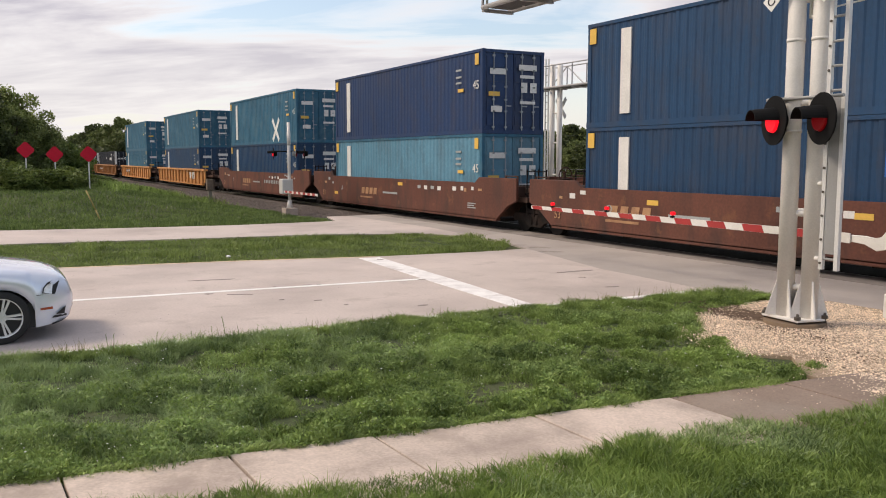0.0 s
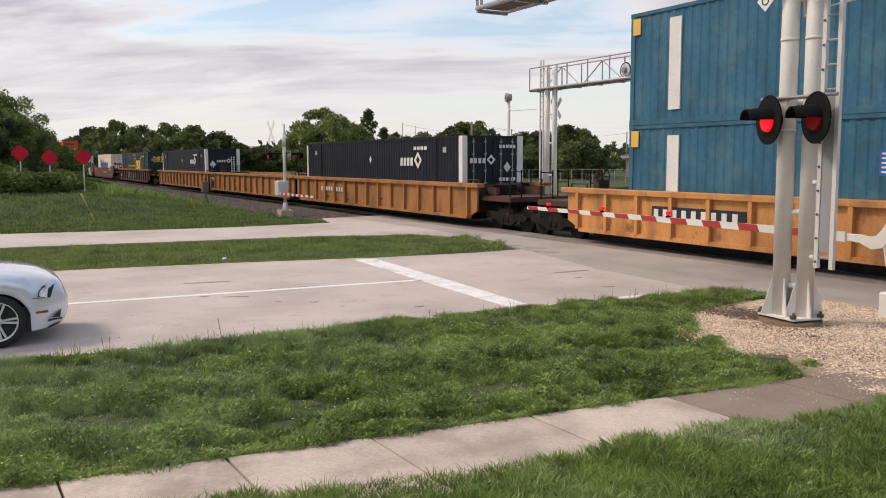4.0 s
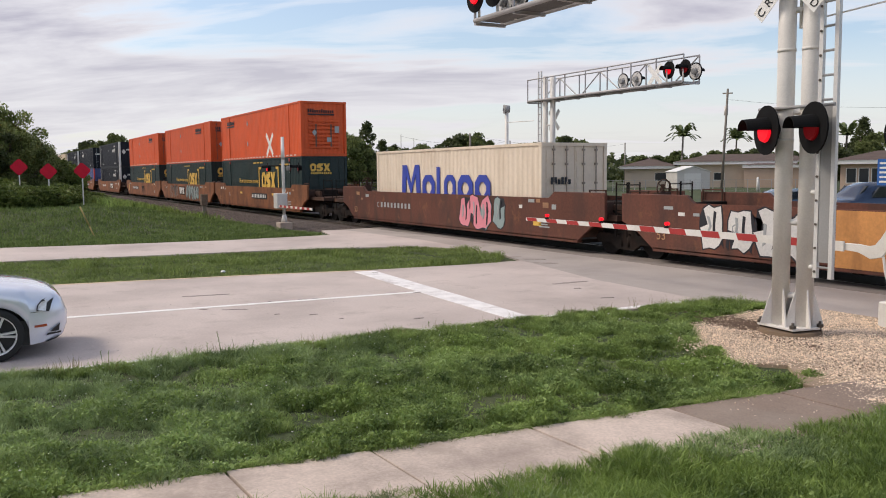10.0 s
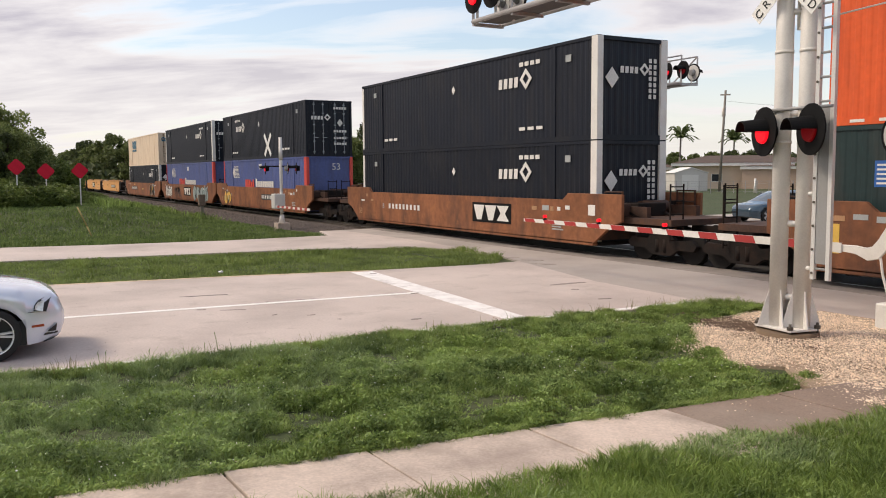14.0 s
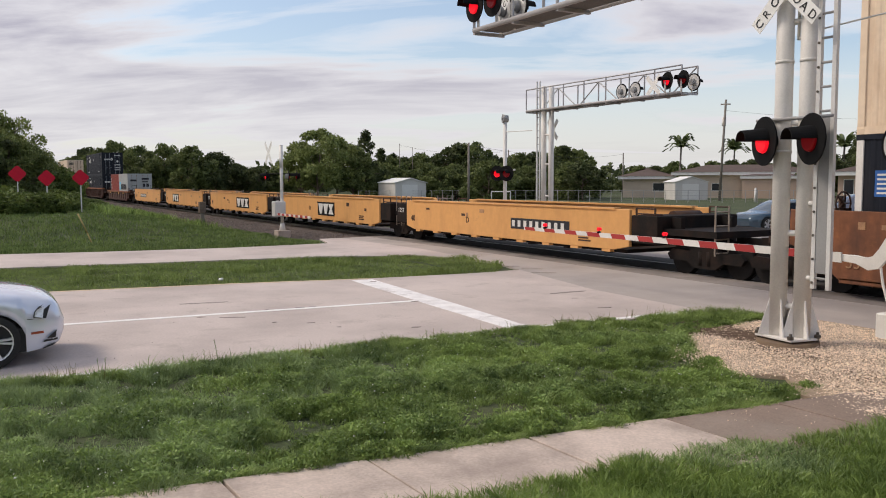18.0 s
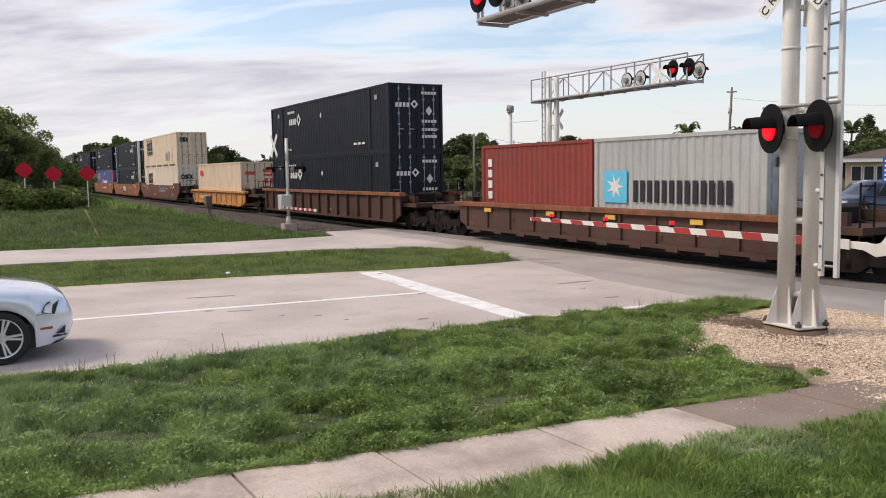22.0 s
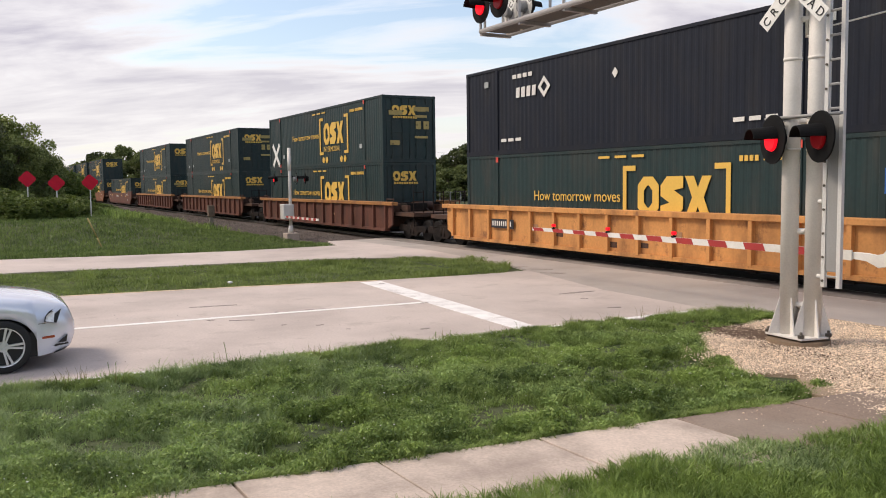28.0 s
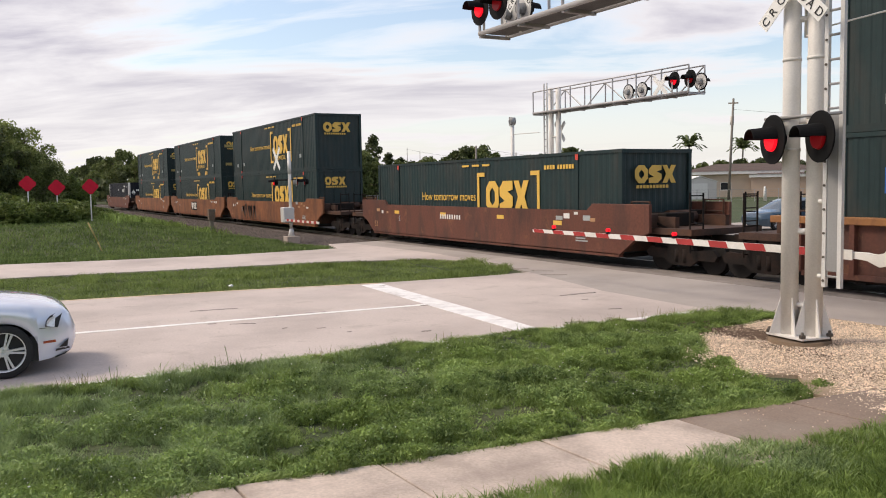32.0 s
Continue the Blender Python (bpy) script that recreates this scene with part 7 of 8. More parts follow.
coupe = car("silver sports coupe with alloy wheels on the road", "car_silver", pose(-13.04, 0.20, 0), 4.75, 0.92,
            [(0, 0.79), (0.05, 0.85), (0.14, 0.895), (0.3, 0.935), (0.8, 1.02), (1.55, 1.10), (2.4, 1.38), (3.1, 1.40), (3.9, 1.15), (4.6, 1.06), (4.75, 0.9)],
            [(0, 0.75), (0.12, 0.81), (0.4, 0.865), (1.0, 0.93), (2.0, 0.97), (4.0, 1.0), (4.75, 0.85)], (0.88, 3.60), 0.345)
for s in (-1, 1):
    inlay("headlight_trim", coupe, 0.88, s, [(0.235, 0.605), (0.385, 0.635), (0.36, 0.70), (0.29, 0.76), (0.17, 0.795), (0.075, 0.80), (0.12, 0.765)], "car_dark", "dark headlight surround", 0.024)
    inlay("headlight", coupe, 0.88, s, [(0.275, 0.622), (0.372, 0.642), (0.350, 0.70), (0.30, 0.742), (0.215, 0.765)], "headlight_glass", "clear headlight glass", 0.075)
    inlay("side_marker", coupe, 0.88, s, [(0.26, 0.408), (0.42, 0.412), (0.42, 0.440), (0.27, 0.442)], "amber", "small red side marker lamp", 0.008)
    inlay("panel_gap", coupe, 0.88, s, [(0.06, 0.590), (0.46, 0.612), (0.46, 0.618), (0.06, 0.597)], "car_dark", "bumper seam", 0.014)
    inlay("bumper_vent", coupe, 0.88, s, [(0.095, 0.325), (0.205, 0.335), (0.105, 0.425)], "car_dark", "dark bumper vent", 0.018)
    inlay("bumper_vent", coupe, 0.88, s, [(0.05, 0.285), (0.25, 0.285), (0.24, 0.312), (0.06, 0.312)], "car_dark", "dark bumper vent", 0.019)
    inlay("front_lip", coupe, 0.88, s, [(0.02, 0.245), (0.10, 0.222), (0.24, 0.192), (0.24, 0.208), (0.10, 0.250), (0.02, 0.275)], "car_dark", "dark lower lip", 0.012)
bm = bmesh.new()
box(bm, -0.50, 0.50, 0.70, 0.83, 0.46, 0.62)
part("grille", bm, "car_dark", coupe)
for s in (-1, 1):
    bm = bmesh.new()
    prism(bm, [(-1.05, 1.0), (-1.65, 1.30), (-2.4, 1.30), (-2.9, 1.05)], min(s * 0.74, s * 0.80), max(s * 0.74, s * 0.80), "yz")
    part("side_window", bm, "car_glass", coupe)

# vehicles beyond the rails
SUVP = [(0, 0.75), (0.1, 0.98), (0.9, 1.08), (1.5, 1.62), (1.9, 1.76), (4.0, 1.74), (4.6, 1.1), (4.7, 0.9)]
suv = car("dark blue sport utility vehicle waiting beyond the crossing", "blue_car", pose(-24.6, 34.0, 0, 0, 0, 165), 4.7, 0.95, SUVP, [(0, 0.7), (0.5, 0.95), (4.7, 1.0)], (0.9, 3.7), 0.38)
bm = bmesh.new()
prism(bm, [(-0.12, 1.12), (-0.62, 1.60), (-0.70, 1.60), (-0.20, 1.10)], -0.72, 0.72, "yz")
part("windscreen", bm, "car_glass", suv)
for s in (-1, 1):
    bm = bmesh.new()
    box(bm, min(s * 0.55, s * 0.9), max(s * 0.55, s * 0.9), 0.78, 0.90, 0.72, 0.9)
    part("headlight", bm, "headlight_glass", suv)
    bm = bmesh.new()
    prism(bm, [(-0.75, 1.1), (-1.1, 1.55), (-3.0, 1.55), (-3.4, 1.1)], min(s * 0.80, s * 0.9), max(s * 0.80, s * 0.9), "yz")
    part("side_window", bm, "car_glass", suv)
SEDP = [(0, 0.6), (0.1, 0.8), (1.1, 0.95), (1.9, 1.42), (3.2, 1.44), (4.1, 1.05), (4.6, 0.95)]
sed = car("teal blue sedan standing beyond the tracks", "teal_car", pose(-27.6, 32.0, 0, 0, 0, 172), 4.6, 0.9, SEDP, [(0, 0.6), (0.5, 0.82), (4.6, 0.92)], (0.85, 3.6), 0.33)
for s in (-1, 1):
    bm = bmesh.new()
    prism(bm, [(-0.5, 0.95), (-1.05, 1.32), (-2.5, 1.34), (-3.0, 0.98)], min(s * 0.70, s * 0.82), max(s * 0.70, s * 0.82), "yz")
    part("side_window", bm, "car_glass", sed)

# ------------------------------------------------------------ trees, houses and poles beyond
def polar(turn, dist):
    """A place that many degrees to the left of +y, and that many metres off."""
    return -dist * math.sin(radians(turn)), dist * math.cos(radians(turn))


def leaf_cloud(centres, radii, per, size, seed, flatten=0.8, aspect=1.7):
    """Small pointed leaves gathered in clumps. Returns vertices and faces (two triangles a leaf, as one quad)."""
    rng = np.random.default_rng(seed)
    c = np.repeat(np.asarray(centres, float), per, 0)
    r = np.repeat(np.asarray(radii, float), per)
    n = len(c)
    d = rng.normal(size=(n, 3))
    d /= np.linalg.norm(d, axis=1, keepdims=True)
    p = c + d * (r * rng.uniform(0.25, 1.0, n) ** 0.6)[:, None] * np.array([1, 1, flatten])
    u = rng.normal(size=(n, 3)) + d * 0.6
    u /= np.linalg.norm(u, axis=1, keepdims=True)
    w = np.cross(u, rng.normal(size=(n, 3)))
    w /= np.linalg.norm(w, axis=1, keepdims=True) + 1e-9
    s = (size * rng.uniform(0.6, 1.35, n))[:, None]
    v = np.stack([p - u * s * aspect * 0.5, p + w * s * 0.5, p + u * s * aspect * 0.5, p - w * s * 0.5], 1).reshape(-1, 3)
    return v, np.arange(4 * n).reshape(-1, 4)


def make_tree(height, spread, clumps, per, size, seed, leaf, trunk=0.16, low=0.25, label="leafy green tree beyond the tracks", name="tree", cone=False, group="trees beyond the railway"):
    r = random.Random(seed)
    ob = thing(name, pose(0, 0, 0), label, "tree" if name != "shrub" else "shrub", group)
    bm = bmesh.new()
    bend = [Vector((0, 0, -0.3))]
    for k in range(1, 5):
        bend.append(Vector((r.uniform(-0.12, 0.12) * k * height / 10, r.uniform(-0.12, 0.12) * k * height / 10, height * 0.72 * k / 4)))
    for k in range(4):
        tube(bm, bend[k], bend[k + 1], trunk * (1 - 0.2 * k), 8, trunk * (0.8 - 0.2 * k))
    centres, radii = [], []
    for k in range(clumps):
        f = r.random()
        z = height * (low + (1 - low) * f) * 0.97
        if cone:
            reach = spread * (1.02 - f) * r.uniform(0.5, 1.0)
        else:
            reach = spread * math.sqrt(max(0.05, 1 - (2 * (f - 0.42)) ** 2 * 0.85)) * r.uniform(0.35, 1.0)
        a = r.uniform(0, 2 * math.pi)
        centres.append((reach * math.cos(a), reach * math.sin(a), z))
        radii.append(spread * r.uniform(0.16, 0.30) * (0.6 if cone else 1))
        if k % 3 == 0:
            st = bend[1 + int(f * 3) % 4] if not cone else Vector((0, 0, z * 0.95))
            tube(bm, st, Vector(centres[-1]), trunk * 0.28, 5, trunk * 0.08)
    part("trunk", bm, "bark", ob, "brown trunk and limbs")
    v, f = leaf_cloud(centres, radii, per, size, seed)
    part("crown", sheet("crown", v, f, leaf), leaf, ob, "ragged crown of many leaves")
    return ob


def make_palm(height, fronds, seed, reach=2.0):
    r = random.Random(seed)
    ob = thing("palm_tree", pose(0, 0, 0), "slender palm with drooping feathered fronds", "palm tree", "palms beyond the railway")
    bm = bmesh.new()
    for k in range(5):
        tube(bm, (0.05 * k, 0, height * k / 5 - 0.1), (0.05 * (k + 1), 0, height * (k + 1) / 5), 0.16 - 0.012 * k, 8, 0.15 - 0.012 * k)
    part("trunk", bm, "weathered_pole", ob, "grey ringed palm trunk")
    for k in range(fronds):
        a, lift = 2 * math.pi * k / fronds + r.uniform(-0.2, 0.2), r.uniform(0.1, 2.1)
        vs, fs = [], []
        prev = None
        for i in range(10):
            q = i / 9
            x = reach * q * (0.75 + 0.25 * (1 - lift))
            z = reach * (lift * q - (0.42 + 0.5 * lift) * q * q)
            if i:
                for s in (-1, 1):
                    n0 = len(vs)
                    w = reach * 0.13 * math.sin(math.pi * min(1, q + 0.12))
                    vs += [(prev[0], 0.0, prev[1]), (x, 0.0, z), (x + 0.12 * reach, s * w, z - 0.28 * w), (prev[0] + 0.08 * reach, s * w * 0.9, prev[1] - 0.28 * w)]
                    fs.append((n0, n0 + 1, n0 + 2, n0 + 3))
            prev = (x, z)
        part("frond", sheet("frond", vs, fs, "palm_leaf"), "palm_leaf", ob, m=pose(0.25, 0, height, 0, 0, math.degrees(a)))
    return ob


def put(proto, x, y, s=1.0, turn=0.0, z=None, sz=None):
    z = float(ground_z(x, y)) if z is None else z
    return copy_thing(proto, pose(x, y, z, 0, 0, turn) @ Matrix.Diagonal((s, s, sz or s, 1)))


FAR = [make_tree(7.5, 3.4, 58, 110, 0.24, 101, "leaf"), make_tree(7.0, 3.8, 62, 110, 0.25, 102, "leaf_dark", label="dark green spreading tree far off"),
       make_tree(8.2, 3.6, 66, 130, 0.20, 103, "leaf_light", label="tall light green leafy tree"), make_tree(5.2, 3.6, 54, 150, 0.22, 104, "leaf", low=0.08, label="low bushy green tree")]
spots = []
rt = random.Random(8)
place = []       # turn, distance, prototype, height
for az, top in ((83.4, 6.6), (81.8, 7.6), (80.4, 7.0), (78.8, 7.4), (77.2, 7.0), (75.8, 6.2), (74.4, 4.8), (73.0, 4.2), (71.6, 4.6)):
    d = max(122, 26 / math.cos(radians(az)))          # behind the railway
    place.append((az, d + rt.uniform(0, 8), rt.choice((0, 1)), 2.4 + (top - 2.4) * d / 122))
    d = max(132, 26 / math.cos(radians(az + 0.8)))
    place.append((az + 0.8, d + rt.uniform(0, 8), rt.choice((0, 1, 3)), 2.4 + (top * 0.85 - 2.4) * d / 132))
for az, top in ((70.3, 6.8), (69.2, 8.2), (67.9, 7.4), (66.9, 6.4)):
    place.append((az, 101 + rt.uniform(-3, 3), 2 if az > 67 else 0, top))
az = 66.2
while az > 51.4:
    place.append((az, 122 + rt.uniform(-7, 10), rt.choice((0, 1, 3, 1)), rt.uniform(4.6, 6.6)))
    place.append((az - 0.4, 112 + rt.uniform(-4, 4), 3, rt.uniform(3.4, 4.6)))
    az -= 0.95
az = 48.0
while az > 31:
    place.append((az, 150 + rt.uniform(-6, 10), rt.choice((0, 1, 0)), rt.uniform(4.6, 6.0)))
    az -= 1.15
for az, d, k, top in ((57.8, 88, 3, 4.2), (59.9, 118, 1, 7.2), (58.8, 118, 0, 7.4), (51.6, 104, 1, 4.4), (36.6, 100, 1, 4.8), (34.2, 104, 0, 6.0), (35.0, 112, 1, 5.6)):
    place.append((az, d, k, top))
BASEH = (7.5, 7.0, 8.2, 5.2)
used = set()
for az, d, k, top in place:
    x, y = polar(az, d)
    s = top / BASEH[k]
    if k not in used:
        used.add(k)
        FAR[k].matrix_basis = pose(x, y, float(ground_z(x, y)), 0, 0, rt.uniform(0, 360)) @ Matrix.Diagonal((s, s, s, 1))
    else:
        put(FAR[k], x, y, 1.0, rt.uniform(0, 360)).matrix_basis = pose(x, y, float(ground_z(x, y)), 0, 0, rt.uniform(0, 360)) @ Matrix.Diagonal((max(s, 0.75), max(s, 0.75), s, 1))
pine = make_tree(8.4, 3.3, 64, 46, 0.2, 110, "leaf_dark", label="tall dark layered conifer", cone=True)
x, y = polar(66.0, 104)
pine.matrix_basis = pose(x, y, 0)
for az, d, h in ((34.9, 108, 7.9), (65.0, 112, 6.4), (64.2, 118, 6.0)):
    x, y = polar(az, d)
    put(pine, x, y, 0.9, 40 * az, sz=h / 8.2)
lolly = make_tree(6.2, 1.7, 26, 60, 0.28, 111, "leaf_dark", low=0.55, label="slim tree with a round dark crown")
x, y = polar(52.95, 118)
lolly.matrix_basis = pose(x, y, 0) @ Matrix.Diagonal((1.0, 1.0, 1.13, 1))
palm = make_palm(6.2, 26, 120, 2.4)
x, y = polar(45.45, 136)
palm.matrix_basis = pose(x, y, 0) @ Matrix.Scale(1.2, 4)
for az, d, s in ((42.2, 150, 1.0), (35.9, 112, 0.85)):
    x, y = polar(az, d)
    put(palm, x, y, s, 70 * az)

# far woods behind everything
rw = np.random.default_rng(60)
n = 900
a = np.radians(rw.uniform(26, 104, n))
d = rw.uniform(165, 240, n)
cz = rw.uniform(0.3, 4.6, n)
v, f = leaf_cloud(np.stack([-d * np.sin(a), d * np.cos(a), cz], 1), rw.uniform(1.4, 2.6, n), 22, 0.9, 61)
single("far_woods", sheet("far_woods", v, f, "leaf_dark"), None, "dark line of far woods", "woods", kind="stuff")

# thicket beyond the red markers
near_protos = [make_tree(7.0, 2.9, 90, 170, 0.105, 130, "leaf_dark", low=0.12, label="dense dark green tree in the thicket", group="thicket trees"),
               make_tree(5.6, 2.8, 84, 170, 0.105, 131, "leaf", low=0.08, label="bushy green tree in the thicket", group="thicket trees"),
               make_tree(1.7, 1.5, 44, 70, 0.10, 132, "shrub_leaf", trunk=0.05, low=0.05, label="pale green rambling shrub", name="shrub", group="thicket shrubs"),
               make_tree(5.6, 2.8, 70, 170, 0.105, 133, "leaf_light", low=0.1, label="lighter green tree in the thicket", group="thicket trees")]
NB = (7.0, 5.6, 1.7, 5.6)
thick = [(89.6, 60, 0, 5.9), (88.4, 63, 3, 6.2), (90.8, 58, 0, 6.4), (87.8, 61, 3, 4.8), (87.3, 66, 0, 4.5), (86.9, 60, 1, 4.0), (86.5, 64, 1, 3.5), (85.9, 62, 2, 2.7), (85.3, 64, 2, 2.4), (84.9, 62, 2, 1.8),
         (91.8, 62, 0, 7.0), (88.9, 72, 3, 6.0), (87.6, 76, 1, 5.0), (86.8, 78, 1, 4.2), (85.7, 72, 2, 2.8), (85.2, 70, 2, 2.2), (93.2, 60, 1, 6.2), (94.6, 63, 0, 6.2)]
for k in range(40):
    q = rt.random()
    thick.append((84.7 + 6.0 * q, 49.0 + 6.0 * rt.random(), 2, 0.45 + (0.7 + 0.9 * q) * rt.random() ** 1.6))
for k in range(14):
    thick.append((85.2 + 4.5 * rt.random(), 46.5 + 2.0 * rt.random(), 2, 0.6 + 0.6 * rt.random()))
for k in range(10):
    thick.append((83.4 + 1.2 * rt.random(), 54 + 12 * rt.random(), 2, 0.3 + 0.3 * rt.random()))
used = set()
for az, d, k, top in thick:
    x, y = polar(az, d)
    s = top / NB[k]
    m = pose(x, y, float(ground_z(x, y)), 0, 0, rt.uniform(0, 360)) @ Matrix.Diagonal((max(s, 0.8), max(s, 0.8), s, 1))
    if k in used:
        copy_thing(near_protos[k], pose(0, 0, 0)).matrix_basis = m
    else:
        used.add(k)
        near_protos[k].matrix_basis = m

# red end-of-road markers
for k, (x, y, z) in enumerate(((-47.95, 2.27, 2.80), (-47.87, 3.60, 2.58), (-47.72, 5.18, 2.60))):
    g = float(ground_z(x, y))
    ob = thing("road_end_marker", pose(x, y, g, 0, 0, 0), "red diamond road-end marker on a thin steel post", "road sign", "red road-end markers")
    bm = bmesh.new()
    prism(bm, [(-0.03, -0.03), (0.03, -0.03), (0.03, 0.0), (0.012, 0.0), (0.012, 0.02), (-0.012, 0.02), (-0.012, 0.0), (-0.03, 0.0)], -0.3, z - g + 0.2, "xy")
    part("post", bm, "galv", ob, m=pose(0, 0, 0, 0, 0, 88))
    bm = bmesh.new()
    c, r = 0.06, 0.39
    prism(bm, [(-r, -c), (-c, -r), (c, -r), (r, -c), (r, c), (c, r), (-c, r), (-r, c)], 0.03, 0.04, "yz")
    part("sign_face", bm, "sign_red", ob, "red reflective marker plate", m=pose(0, 0, z - g, -1 + 2 * k, 0, -4))

# leaning yellow post, small trackside post, white scrap by the kerb
bm = bmesh.new()
tube(bm, (0.07, 0.14, -0.1), (-0.02, -0.02, 0.35), 0.03, 8)
tube(bm, (-0.02, -0.02, 0.35), (-0.17, -0.33, 1.12), 0.03, 8)
single("marker_post", bm, "dull_yellow", "leaning dull yellow plastic marker post in the grass", "marker post", pose(-35.9, 4.1, 0.02))
post = thing("trackside_post", pose(-49.6, 11.8, -0.15), "short weathered post with a small box by the ballast", "post")
bm = bmesh.new()
box(bm, -0.10, 0.10, -0.10, 0.10, -0.2, 1.05)
part("post", bm, "weathered_pole", post, bevel=0.01)
bm = bmesh.new()
box(bm, -0.17, 0.17, -0.18, 0.18, 0.72, 1.36)
part("box", bm, "bark", post, "rusty brown box", bevel=0.02)
bm = bmesh.new()
box(bm, -0.05, 0.04, -0.06, 0.05, 0.0, 0.05)
single("litter", bm, "sign_white", "crumpled white litter at the road edge", "litter", pose(-20.55, 5.3, 0.0, 4, 6, 30), bevel=0.02)

# houses
surface("stucco_peach", (0.52, 0.38, 0.29), 0.85, vary=0.08, scale=0.6, fine=30, bump=0.15, dirt=(0.40, 0.29, 0.22), dirt_amount=0.4)
surface("stucco_cream", (0.60, 0.50, 0.40), 0.85, vary=0.08, scale=0.6, fine=30, bump=0.15, dirt=(0.45, 0.37, 0.3), dirt_amount=0.4)
surface("fascia_white", (0.76, 0.75, 0.72), 0.6, vary=0.05, bump=0.05)
surface("roof_shingle", (0.10, 0.068, 0.055), 0.9, vary=0.2, scale=1.2, fine=16, bump=0.5)
surface("shed_metal", (0.62, 0.60, 0.57), 0.5, vary=0.06, scale=1.0, fine=20, bump=0.1, dirt=(0.45, 0.42, 0.38), dirt_amount=0.3)
surface("dark_glass", (0.03, 0.035, 0.04), 0.1, vary=0.1, bump=0)


def house(x, y, turn, wide, deep, eave, ridge, wall, windows, label="single-storey stucco house with shingled hip roof", over=0.7):
    ob = thing("house", pose(x, y, -0.1, 0, 0, turn), label, "house", "houses beyond the railway")
    bm = bmesh.new()
    box(bm, -wide / 2, wide / 2, 0, deep, 0, eave)
    part("wall", bm, wall, ob, "plain stucco wall")
    bm = bmesh.new()
    box(bm, -wide / 2 - over, wide / 2 + over, -over, deep + over, eave - 0.14, eave + 0.24)
    part("fascia", bm, "fascia_white", ob, "white eave board")
    bm = bmesh.new()
    e, h = over + 0.05, eave + 0.244
    v = [bm.verts.new(p) for p in ((-wide / 2 - e, -e, h), (wide / 2 + e, -e, h), (wide / 2 + e, deep + e, h), (-wide / 2 - e, deep + e, h), (-wide / 2 + deep * 0.4, deep / 2, ridge), (wide / 2 - deep * 0.4, deep / 2, ridge))]
    for q in ((0, 1, 5, 4), (1, 2, 5), (2, 3, 4, 5), (3, 0, 4), (3, 2, 1, 0)):
        bm.faces.new([v[i] for i in q])
    part("roof", bm, "roof_shingle", ob, "brown shingled hip roof")
    for u, z, w, h in windows:
        bm = bmesh.new()
        for a, b, c, d in ((u, u + w, z, z + 0.07), (u, u + w, z + h - 0.07, z + h), (u, u + 0.07, z + 0.07, z + h - 0.07), (u + w - 0.07, u + w, z + 0.07, z + h - 0.07)):
            box(bm, a, b, -0.05, 0.02, c, d)
        wd = part("window", bm, "fascia_white", ob, "white-framed window")
        bm = bmesh.new()
        box(bm, u + 0.07, u + w - 0.07, -0.012, 0.01, z + 0.07, z + h - 0.07)
        part("pane", bm, "dark_glass", wd)
    return ob


def along(az0, az1, dist):
    """The middle and turn of a front that spans two directions at one distance."""
    a, b = Vector(polar(az0, dist)), Vector(polar(az1, dist))
    mid, d = (a + b) / 2, b - a
    return mid.x, mid.y, math.degrees(math.atan2(d.y, d.x)), d.length


x, y, tn, w = along(49.0, 45.95, 122)
house(x, y, tn, w, 9, 2.75, 4.15, "stucco_cream", [(0.8, 0.9, 1.6, 1.2)])
x, y, tn, w = along(45.5, 37.6, 121)
house(x, y, tn, w, 9, 3.25, 4.55, "stucco_cream", [(-4, 0.95, 1.4, 1.1)], over=0.9)
x, y, tn, w = along(41.6, 37.5, 117.5)
wing = house(x, y, tn, w, 3, 2.75, 3.2, "stucco_peach", [(2.9, 0.9, 1.2, 1.1)], "peach stucco wing with a white eave", over=0.25)
x, y, tn, w = along(36.1, 31.0, 92)
house(x, y, tn, w, 8, 3.0, 4.2, "stucco_peach", [(-3.6, 1.0, 0.95, 1.5), (-2.5, 1.0, 0.95, 1.5), (-1.4, 1.0, 0.95, 1.5), (-0.3, 1.0, 0.95, 1.5)], "peach house with a row of tall windows", over=0.8)


def shed(az0, az1, dist, deep, eave, ridge, label, window=False, turn=0):
    x, y, tn, w = along(az0, az1, dist)
    ob = thing("shed", pose(x, y, -0.1, 0, 0, tn + turn), label, "shed", "garden sheds")
    bm = bmesh.new()
    prism(bm, [(-w / 2, 0), (w / 2, 0), (w / 2, eave), (0, ridge - 0.05), (-w / 2, eave)], 0, deep, "xz")
    part("wall", bm, "shed_metal", ob, "pale sheet-metal wall")
    for s in (-1, 1):
        bm = bmesh.new()
        prism(bm, [(s * (w / 2 + 0.12), eave - 0.02), (s * (w / 2 + 0.12), eave + 0.05), (0, ridge + 0.06), (0, ridge - 0.01)], -0.12, deep + 0.12, "xz")
        part("roof", bm, "fascia_white", ob, "white metal roof slope")
    bm = bmesh.new()
    box(bm, -w * 0.28, w * 0.22, -0.03, 0.0, 0.1, eave - 0.2)
    part("door", bm, "fascia_white", ob, "double shed door")
    bm = bmesh.new()
    box(bm, w / 2 - 0.002, w / 2 + 0.02, deep * 0.45, deep * 0.65, 1.2, 1.9)
    part("window", bm, "dark_glass", ob)
    return ob


shed(64.15, 61.9, 96, 5, 2.25, 2.75, "white sheet-metal shed behind the fence", turn=24)
shed(45.75, 43.6, 108, 4, 2.2, 2.85, "small cream shed on the lawn", turn=20)

